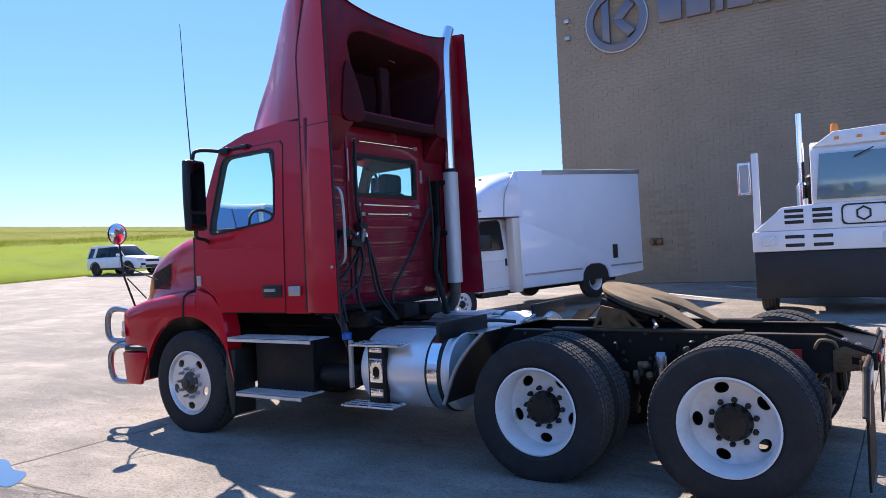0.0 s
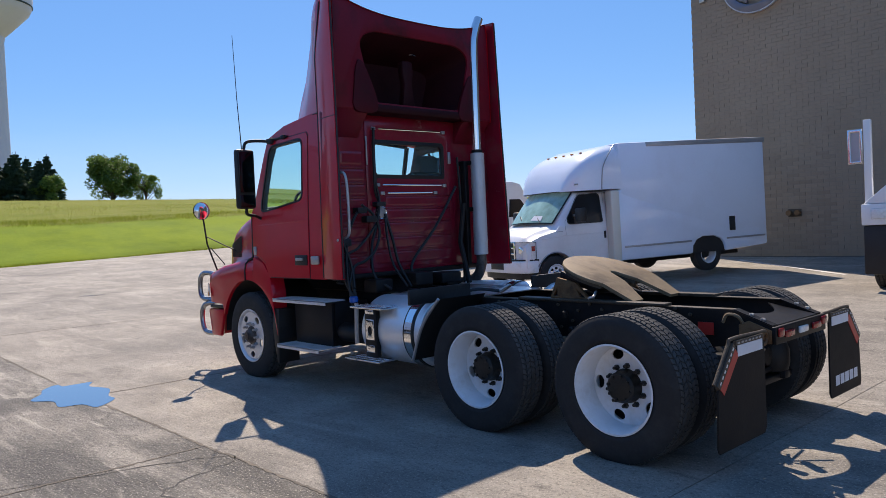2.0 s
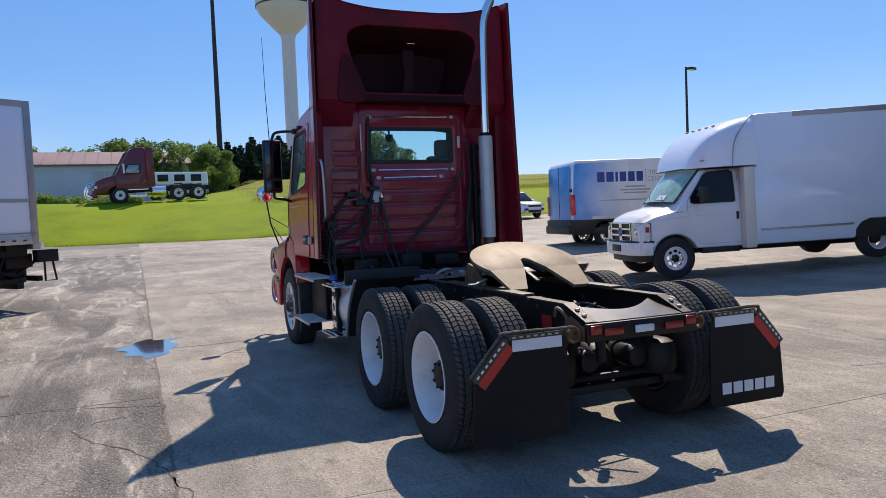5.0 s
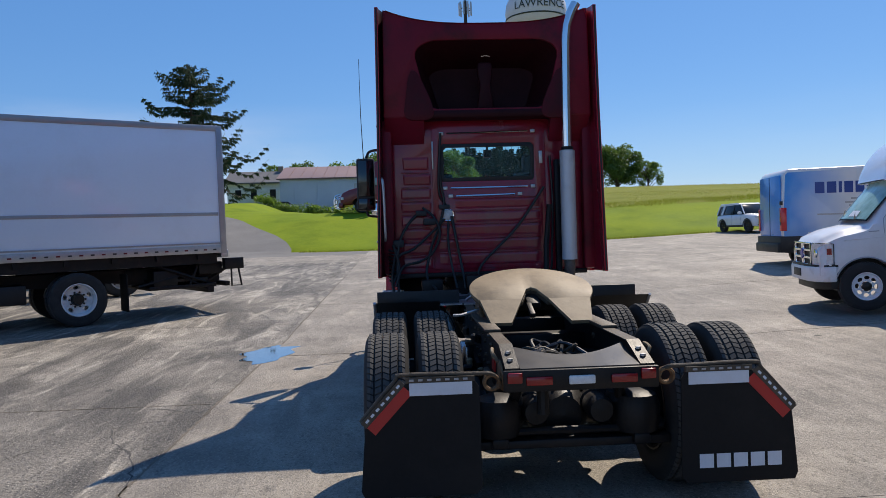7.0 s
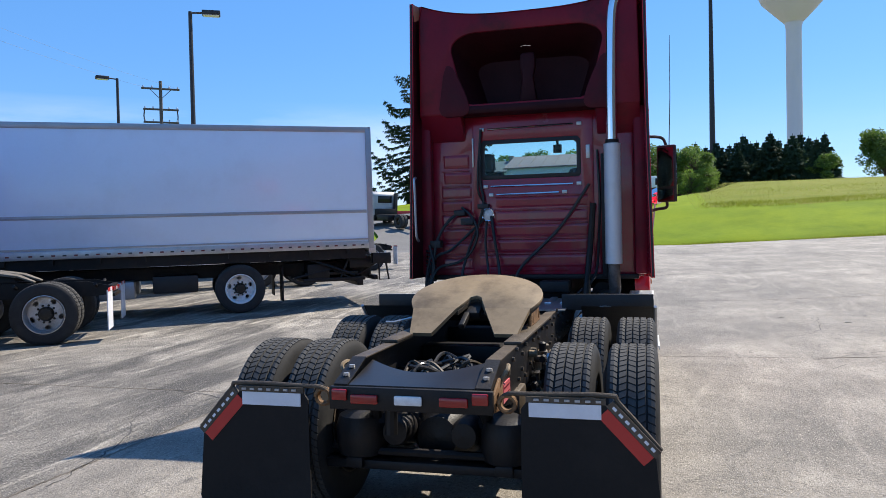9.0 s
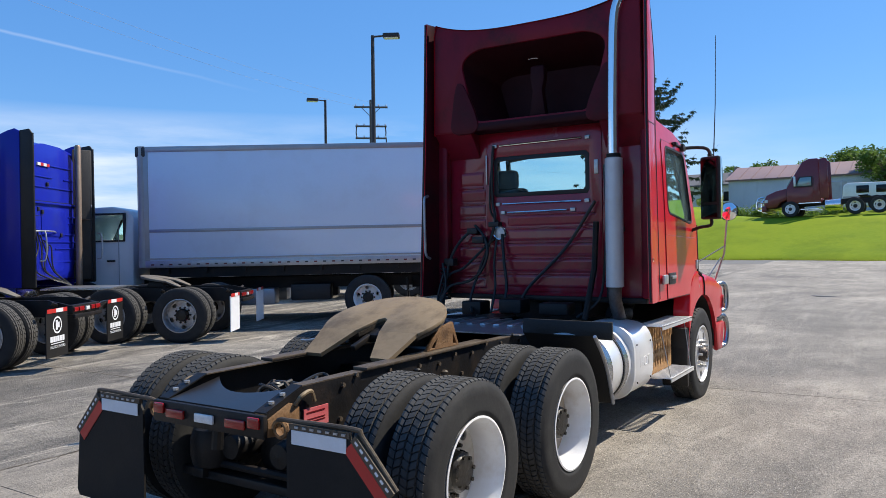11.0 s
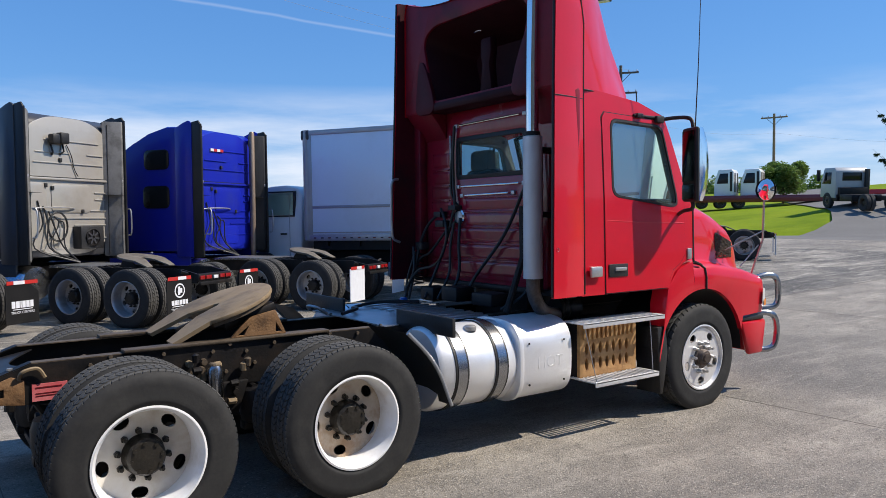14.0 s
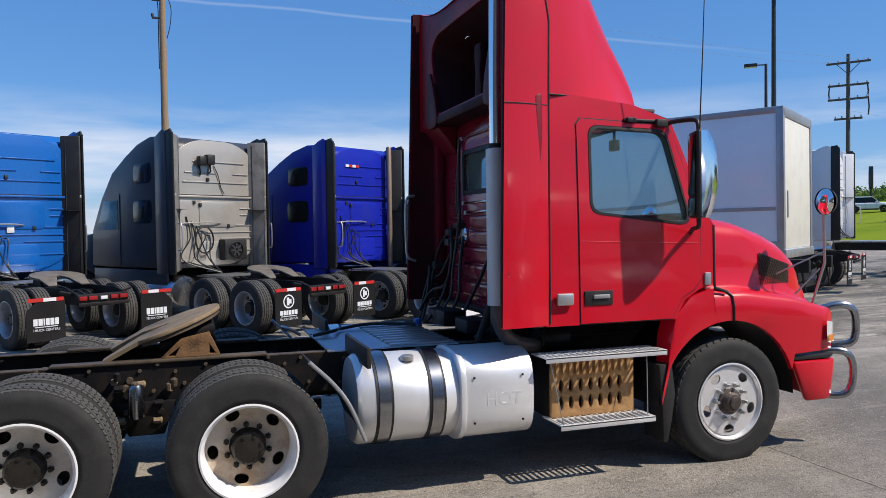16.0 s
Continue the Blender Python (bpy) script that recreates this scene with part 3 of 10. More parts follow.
def rim_mesh(kind, R, w, material):
    """The outer face looks along -y. kind: 'dish' (deep rear dual), 'front' (flat disc near the face), 'car'."""
    key = ("rim", kind, R, w, material.name)
    if key not in CACHE:
        h = w / 2
        mb = Mb()
        deep = {"dish": 0.185, "front": 0.02, "car": 0.03}[kind] - h
        mb.lathe([(R * 0.95, h), (R * 0.93, 0), (R * 0.93, deep + 0.04), (R * 0.96, -h * 0.7), (R * 1.03, -h * 0.98), (R * 1.04, -h * 1.0), (R * 1.0, -h * 1.02), (R * 0.93, -h * 0.75), (R * 0.9, deep + 0.012)], segs=56)
        out = [(R * 0.91 * math.cos(2 * math.pi * i / 56), R * 0.91 * math.sin(2 * math.pi * i / 56)) for i in range(56)]
        holes = []
        nh, hr, hp = (8, 0.03, 0.64) if kind == "car" else (5, 0.036, 0.74)
        for i in range(nh):
            a = 2 * math.pi * (i + 0.3) / nh
            holes.append([((R * hp) * math.cos(a) + hr * (1.35 * math.cos(b) * -math.sin(a) + math.sin(b) * math.cos(a)), (R * hp) * math.sin(a) + hr * (1.35 * math.cos(b) * math.cos(a) + math.sin(b) * math.sin(a))) for b in [2 * math.pi * j / 14 for j in range(14)]])
        CACHE[key] = mesh_of(mb, material, 30, fix=True)
        CACHE[("disc", kind, R, w)] = (out, holes, deep)
    return CACHE[key]


def disc_mesh(kind, R, w, material):
    key = ("discmesh", kind, R, w, material.name)
    if key not in CACHE:
        out, holes, deep = CACHE[("disc", kind, R, w)]
        CACHE[key] = mesh_of(Mb().plate(out, holes, "y", deep, deep + 0.014), material, 30)
    return CACHE[key]


def hub_mesh(kind, material):
    key = ("hub", kind, material.name)
    if key not in CACHE:
        mb = Mb()
        if kind == "dish":
            mb.lathe([(0.122, 0), (0.120, -0.02), (0.112, -0.035), (0.108, -0.085), (0.092, -0.103), (0.06, -0.108), (0.0, -0.110)], segs=24)
            for i in range(8):
                a = 2 * math.pi * i / 8
                mb.lathe([(0.012, -0.10), (0.012, -0.116), (0, -0.116)], (0.085 * math.cos(a), 0, 0.085 * math.sin(a)), segs=6)
        elif kind == "front":
            mb.lathe([(0.112, 0), (0.108, -0.012), (0.082, -0.018), (0.076, -0.05), (0.066, -0.062), (0.05, -0.064), (0.046, -0.08), (0, -0.082)], segs=24)
        else:
            mb.lathe([(0.08, 0), (0.07, -0.03), (0.04, -0.05), (0, -0.052)], segs=20)
        CACHE[key] = mesh_of(mb, material, 35)
    return CACHE[key]


def nut_mesh(material, ln):
    key = ("nut", material.name, ln)
    if key not in CACHE:
        CACHE[key] = mesh_of(Mb().lathe([(0.021, 0), (0.019, -0.02), (0.014, -0.022), (0.012, -ln), (0, -ln)], segs=6), material, 30)
    return CACHE[key]


def wheel(parent, x, y, z, side, kind="dish", R=0.515, rim=0.305, w=0.265, rim_mat=None, hub_mat=None, nuts=True, spin=0.0, name="wheel", label="", disc=None, lugs=0):
    """side +1: the face looks to +y."""
    rim_mat, hub_mat = rim_mat or WHITERIM, hub_mat or HUBM
    wob = part(name, rim_mesh(kind, rim, w, rim_mat), None, parent, label)
    wob.location = (x, y, z)
    wob.rotation_euler = (0, spin, 0) if side < 0 else (0, spin, math.pi)
    part("disc", disc_mesh(kind, rim, w, disc or rim_mat), None, wob)
    part("tyre", tyre_mesh(R, rim, w * 1.06, 5 if kind == "dish" else 4, lugs or (46 if R > 0.45 else 36)), None, wob)
    deep = {"dish": 0.185, "front": 0.02, "car": 0.03}[kind] - w / 2
    hb = part("hub", hub_mesh(kind, hub_mat), None, wob)
    hb.location = (0, deep + 0.002, 0)
    if nuts:
        nm, rad, n = (nut_mesh(hub_mat if kind == "dish" else STEEL, 0.045 if kind == "dish" else 0.055), 0.1425, 10) if kind != "car" else (nut_mesh(CHROME, 0.02), 0.08, 6)
        for i in range(n):
            a = 2 * math.pi * i / n
            nb = part("lug_nut", nm, None, wob)
            nb.location = (rad * math.cos(a), deep, rad * math.sin(a))
    return wob


# ---- ground ----
def pave_z(x, y):
    return 0.025 * max(0.0, x - 6) + 0.042 * max(0.0, -y - 2.5)


def lawn_edge(y):
    """x at which the pavement gives way to the lawn."""
    return float(np.interp(y, [-80, -22, -12, -4, 2, 6, 8, 9.5, 11, 13, 15, 16, 18, 40], [31, 33.6, 34.4, 36, 37.3, 37.6, 38.0, 38.6, 38.6, 37.8, 36.8, 36.0, 35.6, 38]))


def land_z(x, y):
    e = lawn_edge(y)
    d = x - e
    base = 0.025 * max(0, min(x, 80) - 6) + 0.042 * max(0.0, -max(y, -30) - 2.5) * max(0.0, min(1.0, (60 - x) / 25))
    rise = float(np.interp(d, [0, 10, 17, 25, 40, 60, 120, 400, 2000], [0, 2.0, 2.75, 3.4, 4.4, 4.6, 3.5, 0, -10]))
    rise = min(rise, float(np.interp(y, [-16, -7, 2, 9, 16, 24], [9, 3.3, 2.3, 2.3, 3.1, 9])))
    near, far = np.interp(y, [0, 9, 14, 20, 28, 40], [1, 1, 0.93, 0.60, 0.47, 0.45]), np.interp(y, [0, 9, 14, 20, 28, 40], [1, 1, 0.97, 0.88, 0.75, 0.62])
    rise *= float(near + (far - near) * max(0.0, min(1.0, (d - 18) / 25)))
    fade = max(0.0, min(1.0, (d + 0.0) / 3)) if d < 3 else 1.0
    return base + rise + 0.05 * noise.noise((x * 0.15, y * 0.15, 0)) * fade - (0.45 if d < -0.6 or x < 28 else (0.45 if d < 0 else 0.0))


gx = sorted(set([-1500, -700, -300, -150, -80, -40, -20, 0, 12, 22, 28, 31, 33] + [34 + 0.75 * i for i in range(16)] + [46 + 1.0 * i for i in range(14)] + [60 + 2 * i for i in range(17)] + [96, 105, 120, 140, 165, 200, 300, 500, 900, 1600]))
gy = sorted(set([-1500, -600, -250, -120, -80, -60] + [-50 + 2.5 * i for i in range(47)] + [10.3, 14.3, 14.6, 70, 80, 100, 150, 300, 700, 1500]))
gm = Mb()
gm.v = [(x, y, land_z(x, y)) for x in gx for y in gy]
gm.f = [(i * len(gy) + j, (i + 1) * len(gy) + j, (i + 1) * len(gy) + j + 1, i * len(gy) + j + 1) for i in range(len(gx) - 1) for j in range(len(gy) - 1)]
land = single("ground", gm, LAWN, "rising mown green lawn round the lot", "lawn", kind="structure", smooth=80)

land.data.materials.append(FIELD)
land.data.materials.append(MEADOW)
for p in land.data.polygons:
    if p.center.x > 125 or p.center.x < -30 or abs(p.center.y) > 75:
        p.material_index = 1
    elif p.center.y < -5 and p.center.x - lawn_edge(p.center.y) > 9.5:
        p.material_index = 2

# base sheet of the lot, showing dark in the joints between the slabs
pm = Mb()
pys = [-60, -40, -30, -22, -18, -14.6, -12, -9.2, -6, -2.5, 0, 3, 6, 9, 10.3, 12, 14.3, 18, 22, 30, 40, 60]
for j in range(len(pys) - 1):
    y0, y1 = pys[j], pys[j + 1]
    xs = [-90, -40, -10, 0, 6, 12, 20, 28]
    def ex(y):
        return min(lawn_edge(y), 75.0)
    for a, b in zip(xs, xs[1:]):
        pm.add([(a, y0, pave_z(a, y0) - 0.012), (b, y0, pave_z(b, y0) - 0.012), (b, y1, pave_z(b, y1) - 0.012), (a, y1, pave_z(a, y1) - 0.012)], [(0, 1, 2, 3)])
    n = 12
    for k in range(n):
        q = []
        for (y, t) in ((y0, k / n), (y0, (k + 1) / n), (y1, (k + 1) / n), (y1, k / n)):
            x = 28 + (ex(y) + 0.35 - 28) * t
            q.append((x, y, pave_z(x, y) - 0.012))
        pm.add(q, [(0, 1, 2, 3)])
lot = single("pavement", pm, DRIVE, "grey asphalt base under the slabs of the truck lot", "pavement", kind="structure", smooth=80)

# driveway climbing away between two pieces of lawn
DA = [(36.9, 7.3), (38.5, 7.5), (40.5, 8.1), (43.0, 9.2), (48, 12.4), (55, 17.2), (66, 25.8), (84, 38.8)]
DB = [(35.3, 15.6), (37.5, 15.3), (40.0, 15.6), (43.0, 17.2), (48, 21), (54, 25.5), (64, 33), (80, 47)]
dm = Mb()
def drive(u, v):
    k = u * (len(DA) - 1)
    i = min(int(k), len(DA) - 2)
    pa = Vector(DA[i]).lerp(Vector(DA[i + 1]), k - i)
    pb = Vector(DB[i]).lerp(Vector(DB[i + 1]), k - i)
    q = pa.lerp(pb, v)
    return (q.x, q.y, max(land_z(q.x, q.y), pave_z(q.x, q.y) if q.x < 45 else -9) - 0.04 + 0.11 * min(1.0, k / 0.8))
single("driveway", dm.grid(drive, 48, 12), DRIVE, "grey asphalt driveway climbing between the lawns", "driveway", kind="structure", smooth=80)

# concrete slabs
YJ = [-26.6, -20.6, -14.55, -9.3, 2.9, 9.0, 15.1, 21.2, 27.3, 33.4]
slab_xy = []
for j in range(len(YJ) - 1):
    y0, y1 = YJ[j], YJ[j + 1]
    off = 5.0 if y1 < 3 else 2.07
    for k in range(-5, 6):
        x0, x1 = off + 6.27 * k, off + 6.27 * (k + 1)
        slab_xy.append((x0, x1, y0, y1))
for x0, x1, y0, y1 in slab_xy:
    g = 0.004
    if x0 > 33:
        continue
    n, m = 5, 4
    sm = Mb()
    def top(u, v):
        x = x0 + g + (min(x1, 60) - x0 - 2 * g) * u
        y = y0 + g + (y1 - y0 - 2 * g) * v
        xe = lawn_edge(y) - 0.15
        x = min(x, xe)
        return (x, y, pave_z(x, y))
    sm.grid(top, n, m)
    k = len(sm.v)
    ring = [i * (m + 1) for i in range(n + 1)] + [n * (m + 1) + j for j in range(1, m + 1)] + [i * (m + 1) + m for i in range(n - 1, -1, -1)] + [j for j in range(m - 1, 0, -1)]
    sm.v += [(sm.v[i][0], sm.v[i][1], sm.v[i][2] - 0.02) for i in ring]
    sm.f += [(ring[i], k + i, k + (i + 1) % len(ring), ring[(i + 1) % len(ring)]) for i in range(len(ring))]
    part("slab", sm, COARSE if y0 > 2.5 and x0 < 22 else CONC, lot, smooth=60)


def crack(pts, w, seed, stray=0.03):
    rng = random.Random(seed)
    p = curve_pts([(x, y, 0) for x, y in pts], 14)
    m = Mb()
    for i, q in enumerate(p):
        d = (p[min(i + 1, len(p) - 1)] - p[max(0, i - 1)]).normalized()
        nrm = Vector((-d.y, d.x, 0))
        c = q + nrm * rng.uniform(-stray, stray)
        ww = w * rng.uniform(0.35, 1.2)
        for sgn in (1, -1):
            v = c + nrm * ww * sgn
            m.v.append((v.x, v.y, pave_z(v.x, v.y) + 0.003))
    m.f = [(2 * i, 2 * i + 1, 2 * i + 3, 2 * i + 2) for i in range(len(p) - 1)]
    return m


for i, (pts, w) in enumerate((([(2.3, 4.6), (1.66, 2.9), (1.2, 3.6), (0.2, 3.1), (-0.9, 2.78)], 0.012), ([(-0.6, -1.2), (-1.2, -1.3), (-2.1, -1.5), (-3.2, -1.9)], 0.01), ([(-0.9, -1.5), (-1.6, -1.7), (-2.4, -2.4)], 0.007),
                              ([(4.8, -3.0), (5.6, -4.6), (5.2, -6.2), (6.4, -7.5)], 0.012), ([(6.9, 4.0), (9.0, 3.6), (11.2, 4.4), (13.8, 4.1)], 0.012), ([(3.0, 4.2), (3.6, 5.4), (3.3, 7.0)], 0.01), ([(6.2, -1.9), (7.0, -3.5), (8.6, -3.9)], 0.01),
                              ([(1.2, -2.2), (2.4, -3.0), (3.4, -2.7), (4.6, -3.4)], 0.008), ([(0.6, 4.0), (-0.6, 4.6), (-1.8, 4.3)], 0.01))):
    part("crack", crack(pts, w * 0.6, i), ASPH, lot, smooth=0, fix=False)
for k, (xa, ya, xb, yb) in enumerate([(-14, y, 20, y) for y in (2.9, 9.0)] + [(x, 2.95, x, 8.95) for x in (2.07, 8.34, 14.6)] + [(x, -9.2, x, 2.85) for x in (5.0, 11.27)]):
    q = random.Random(k + 900)
    n = int(math.hypot(xb - xa, yb - ya) / 0.5)
    part("joint_filler", crack([(xa + (xb - xa) * i / n + q.uniform(-0.012, 0.012), ya + (yb - ya) * i / n + q.uniform(-0.012, 0.012)) for i in range(n + 1)], 0.016, k + 40, 0.008), JOINT, lot, smooth=0, fix=False)
for k in range(34):
    rng = random.Random(k + 300)
    x, y = rng.uniform(-4, 16), rng.choice([rng.uniform(2.5, 10), rng.uniform(-9, -1.6)])
    a = rng.uniform(0, 6.3)
    pts = [(x, y)]
    for q in range(rng.randint(3, 6)):
        a += rng.uniform(-0.7, 0.7)
        x, y = x + 0.55 * math.cos(a), y + 0.55 * math.sin(a)
        pts.append((x, y))
    part("crack", crack(pts, rng.uniform(0.003, 0.007), k), ASPH, lot, smooth=0, fix=False)
for k in range(18):
    rng = random.Random(k + 50)
    cx, cy, r = rng.uniform(-3, 9), rng.choice([rng.uniform(3, 8), rng.uniform(-7, -2)]), rng.uniform(0.02, 0.06)
    part("stain", Mb().add([(cx + r * rng.uniform(0.6, 1.2) * math.cos(a), cy + r * rng.uniform(0.6, 1.2) * math.sin(a), pave_z(cx, cy) + 0.0035) for a in np.linspace(0, 2 * math.pi, 12, False)], [tuple(range(12))]), ASPH, lot, smooth=0, fix=False)

rng = random.Random(3)
pud = [(q.x, q.y) for q in curve_pts([(x, y, 0) for x, y in ((7.05, 2.58), (6.5, 2.50), (6.25, 2.62), (5.9, 2.56), (5.6, 2.68), (5.25, 2.58), (4.85, 2.72), (4.6, 2.74), (4.35, 3.0), (4.62, 3.06), (4.7, 3.26), (5.05, 3.22), (5.3, 3.38), (5.6, 3.2), (5.85, 3.12), (6.1, 2.94), (6.45, 2.96), (6.6, 2.76), (7.05, 2.58))], 4)][:-1]
single("puddle", Mb().add([(x, y, 0.0045) for x, y in pud], [tuple(range(len(pud)))]), WATER, "shallow rain puddle on the concrete", "puddle", kind="structure", smooth=0, fix=False)
single("manhole_cover", Mb().lathe([(0.36, 0), (0.36, 0.006), (0.32, 0.008), (0, 0.008)], (17.7, -1.2, pave_z(17.7, -1.2)), "z", 24), FRAMEM, "round iron drain cover set in the pavement", "manhole cover")
for i, ((xa, ya), (xb, yb)) in enumerate((((1.9, -10.8), (5.5, -13.7)), ((-1.2, -10.6), (2.4, -13.6)), ((-4.3, -10.4), (-0.7, -13.4)))):
    d = Vector((xb - xa, yb - ya, 0)).normalized()
    nn = Vector((-d.y, d.x, 0)) * 0.05
    m = Mb()
    for t in np.linspace(0, 1, 9):
        for sg in (1, -1):
            x, y = xa + (xb - xa) * t + nn.x * sg, ya + (yb - ya) * t + nn.y * sg
            m.v.append((x, y, pave_z(x, y) + 0.004))
    m.f = [(2 * k, 2 * k + 1, 2 * k + 3, 2 * k + 2) for k in range(8)]
    part("parking_line", m, LINEP, lot, smooth=0, fix=False)

# ---- brick building ----
BY, BX, BTOP = -14.57, 7.09, 11.0
wall = single("wall_north", Mb().box(-42, BX - 0.012, BY - 0.35, BY - 0.0075, 0.0, BTOP), MORTAR, "tan brick wall of the dealer building", "wall", kind="structure")
single("wall_east", Mb().box(BX - 0.35, BX - 0.012, -50, BY - 0.36, 0.0, BTOP), MORTAR, "tan brick side wall of the building", "wall", kind="structure")
single("roof", Mb().box(-42, BX - 0.35, -50, BY - 0.35, BTOP - 0.4, BTOP - 0.1), ROOFG, "flat roof of the building", "roof", kind="structure")
single("trim", Mb().box(-42.1, BX + 0.05, BY - 0.4, BY + 0.05, BTOP, BTOP + 0.12), GREYTRIM, "grey metal coping on the wall top", "coping", kind="structure", bevel=0.01)
bw, bh, gap = 0.30, 0.10, 0.009
near_bricks, far_bricks = [], Mb()
bm1 = mesh_of(Mb().box(0, bw - gap, -0.02, 0.0, 0, bh - gap), BRICK, 0, fix=True)
for r in range(int((BTOP - 0.3) / bh)):
    z = 0.3 + r * bh
    for k in range(150):
        x1 = BX - (k + (0.5 if r % 2 else 0)) * bw
        jog = 0.002 * ((r * 7 + k * 13) % 5)
        if x1 - bw < -14:
            break
        if z < 3.4 and 3.6 < x1 < 6.6 and len(near_bricks) < 290:
            near_bricks.append((x1 - bw, z, jog))
        else:
            w0 = bw - gap
            x0 = x1 - bw
            y = BY + jog - 0.004
            far_bricks.add([(x0, y, z), (x0 + w0, y, z), (x0 + w0, y, z + bh - gap), (x0, y, z + bh - gap), (x0, y - 0.02, z), (x0 + w0, y - 0.02, z), (x0 + w0, y - 0.02, z + bh - gap), (x0, y - 0.02, z + bh - gap)],
                           [(0, 1, 2, 3), (0, 4, 5, 1), (1, 5, 6, 2), (2, 6, 7, 3), (3, 7, 4, 0)])
for r in range(int((BTOP - 0.3) / bh)):
    for k in range(24):
        y0 = BY - 0.02 - (k + (0.5 if r % 2 else 0)) * bw
        z = 0.3 + r * bh
        far_bricks.add([(BX, y0, z), (BX, y0 - bw + gap, z), (BX, y0 - bw + gap, z + bh - gap), (BX, y0, z + bh - gap)], [(0, 1, 2, 3)])
part("bricks", far_bricks, BRICK, wall, smooth=0, fix=False)["kind"] = "stuff"
for x, z, jog in near_bricks:
    b = part("brick", bm1, None, wall)
    b.location = (x, BY + jog - 0.004, z)
fdc = thing("fire_connection", "red-brown twin fire hose connection on the brick wall", "fire hydrant")
part("plate", Mb().box(4.20, 4.54, BY, BY + 0.03, 1.56, 1.76), GRIME, fdc, bevel=0.01)
for x in (4.26, 4.48):
    part("inlet", Mb().lathe([(0.055, 0), (0.06, 0.10), (0.07, 0.11), (0.07, 0.14), (0, 0.14)], (x, BY + 0.02, 1.66), "y", 16), RUST, fdc)
single("trim_base", Mb().box(-14, BX, BY - 0.02, BY + 0.02, 0.2, 0.52), ASPH, "dark band at the foot of the wall", "trim", kind="structure")
SIGN = mat("sign_metal", (0.20, 0.19, 0.22), 0.35, 0.6, (0.15, 0.14, 0.17), 3, 40, 0.5)
SIGNL = mat("sign_edge", (0.55, 0.54, 0.56), 0.35, 0.6, (0.45, 0.44, 0.46), 3, 40, 0.5)
sg = thing("wall_sign", "large metal emblem and word mark on the brick wall", "sign")
cx, cz = 5.2, 7.98
ann = lambda r0, r1, n=40: ([(cx + r1 * math.cos(a), cz + r1 * math.sin(a)) for a in np.linspace(0, 2 * math.pi, n, False)], [[(cx + r0 * math.cos(a), cz + r0 * math.sin(a)) for a in np.linspace(0, 2 * math.pi, n, False)]])
o, h = ann(0.68, 0.88)
part("emblem_ring", Mb().plate(o, h, "y", BY + 0.02, BY + 0.14), SIGN, sg, bevel=0.012)
o, h = ann(0.88, 0.91)
part("ring_edge", Mb().plate(o, h, "y", BY + 0.02, BY + 0.12), SIGNL, sg)
part("emblem_bar", Mb().plate([(cx + 0.20, cz - 0.62), (cx + 0.42, cz - 0.5), (cx + 0.42, cz + 0.5), (cx + 0.20, cz + 0.62)], [], "y", BY + 0.02, BY + 0.13), SIGN, sg, bevel=0.012)
part("emblem_bar", Mb().plate([(cx + 0.12, cz), (cx - 0.32, cz + 0.52), (cx - 0.54, cz + 0.36), (cx - 0.2, cz)], [], "y", BY + 0.02, BY + 0.13), SIGN, sg, bevel=0.012)
part("emblem_bar", Mb().plate([(cx + 0.12, cz), (cx - 0.2, cz), (cx - 0.54, cz - 0.36), (cx - 0.32, cz - 0.52)], [], "y", BY + 0.02, BY + 0.13), SIGN, sg, bevel=0.012)
for i, w in enumerate((0.62, 0.62, 0.2, 0.62, 0.6, 0.58)):
    x1 = (4.0, 3.25, 2.5, 2.2, 1.45, 0.75)[i]
    z0 = 7.66
    part("letter_block", Mb().plate([(x1, z0), (x1, z0 + 0.8), (x1 - w, z0 + 0.8), (x1 - w, z0)], [], "y", BY + 0.02, BY + 0.12), SIGN, sg, bevel=0.012)
for z in (8.2, 7.7):
    single("wall_bracket", Mb().box(6.62, 6.78, BY, BY + 0.12, z, z + 0.12), STEEL, "small pale conduit box on the wall", "bracket", bevel=0.02)


# ---- the red day-cab tractor; x ahead, y to its left, z up, rear axles about x = 0 ----
def side_y(z):
    """Half width of the cab at a height."""
    return float(np.interp(z, [0.9, 1.2, 2.0, 2.65, 2.93, 3.1], [1.19, 1.195, 1.175, 1.145, 1.11, 1.0]))


def cab_sheet(outer, holes, s, off, thick=0.035):
    """A side panel of the cab, bent to the cab's side; s +1 left, -1 right."""
    from mathutils.geometry import tessellate_polygon
    def dense(r):
        out = []
        for a, b in zip(r, r[1:] + r[:1]):
            n = max(1, int(math.hypot(b[0] - a[0], b[1] - a[1]) / 0.18))
            out += [(a[0] + (b[0] - a[0]) * k / n, a[1] + (b[1] - a[1]) * k / n) for k in range(n)]
        return out
    rings = [dense(r) for r in [outer] + holes]
    flat = [p for r in rings for p in r]
    tris = tessellate_polygon([[Vector((p[0], p[1], 0)) for p in r] for r in rings])
    n = len(flat)
    vs = [(x, s * (side_y(z) + off), z) for x, z in flat] + [(x, s * (side_y(z) + off - thick), z) for x, z in flat]
    fs = [tuple(t) for t in tris] + [tuple(i + n for i in reversed(t)) for t in tris]
    o = 0
    for r in rings:
        k = len(r)
        fs += [(o + i, o + (i + 1) % k, o + (i + 1) % k + n, o + i + n) for i in range(k)]
        o += k
    return Mb().add(vs, fs)


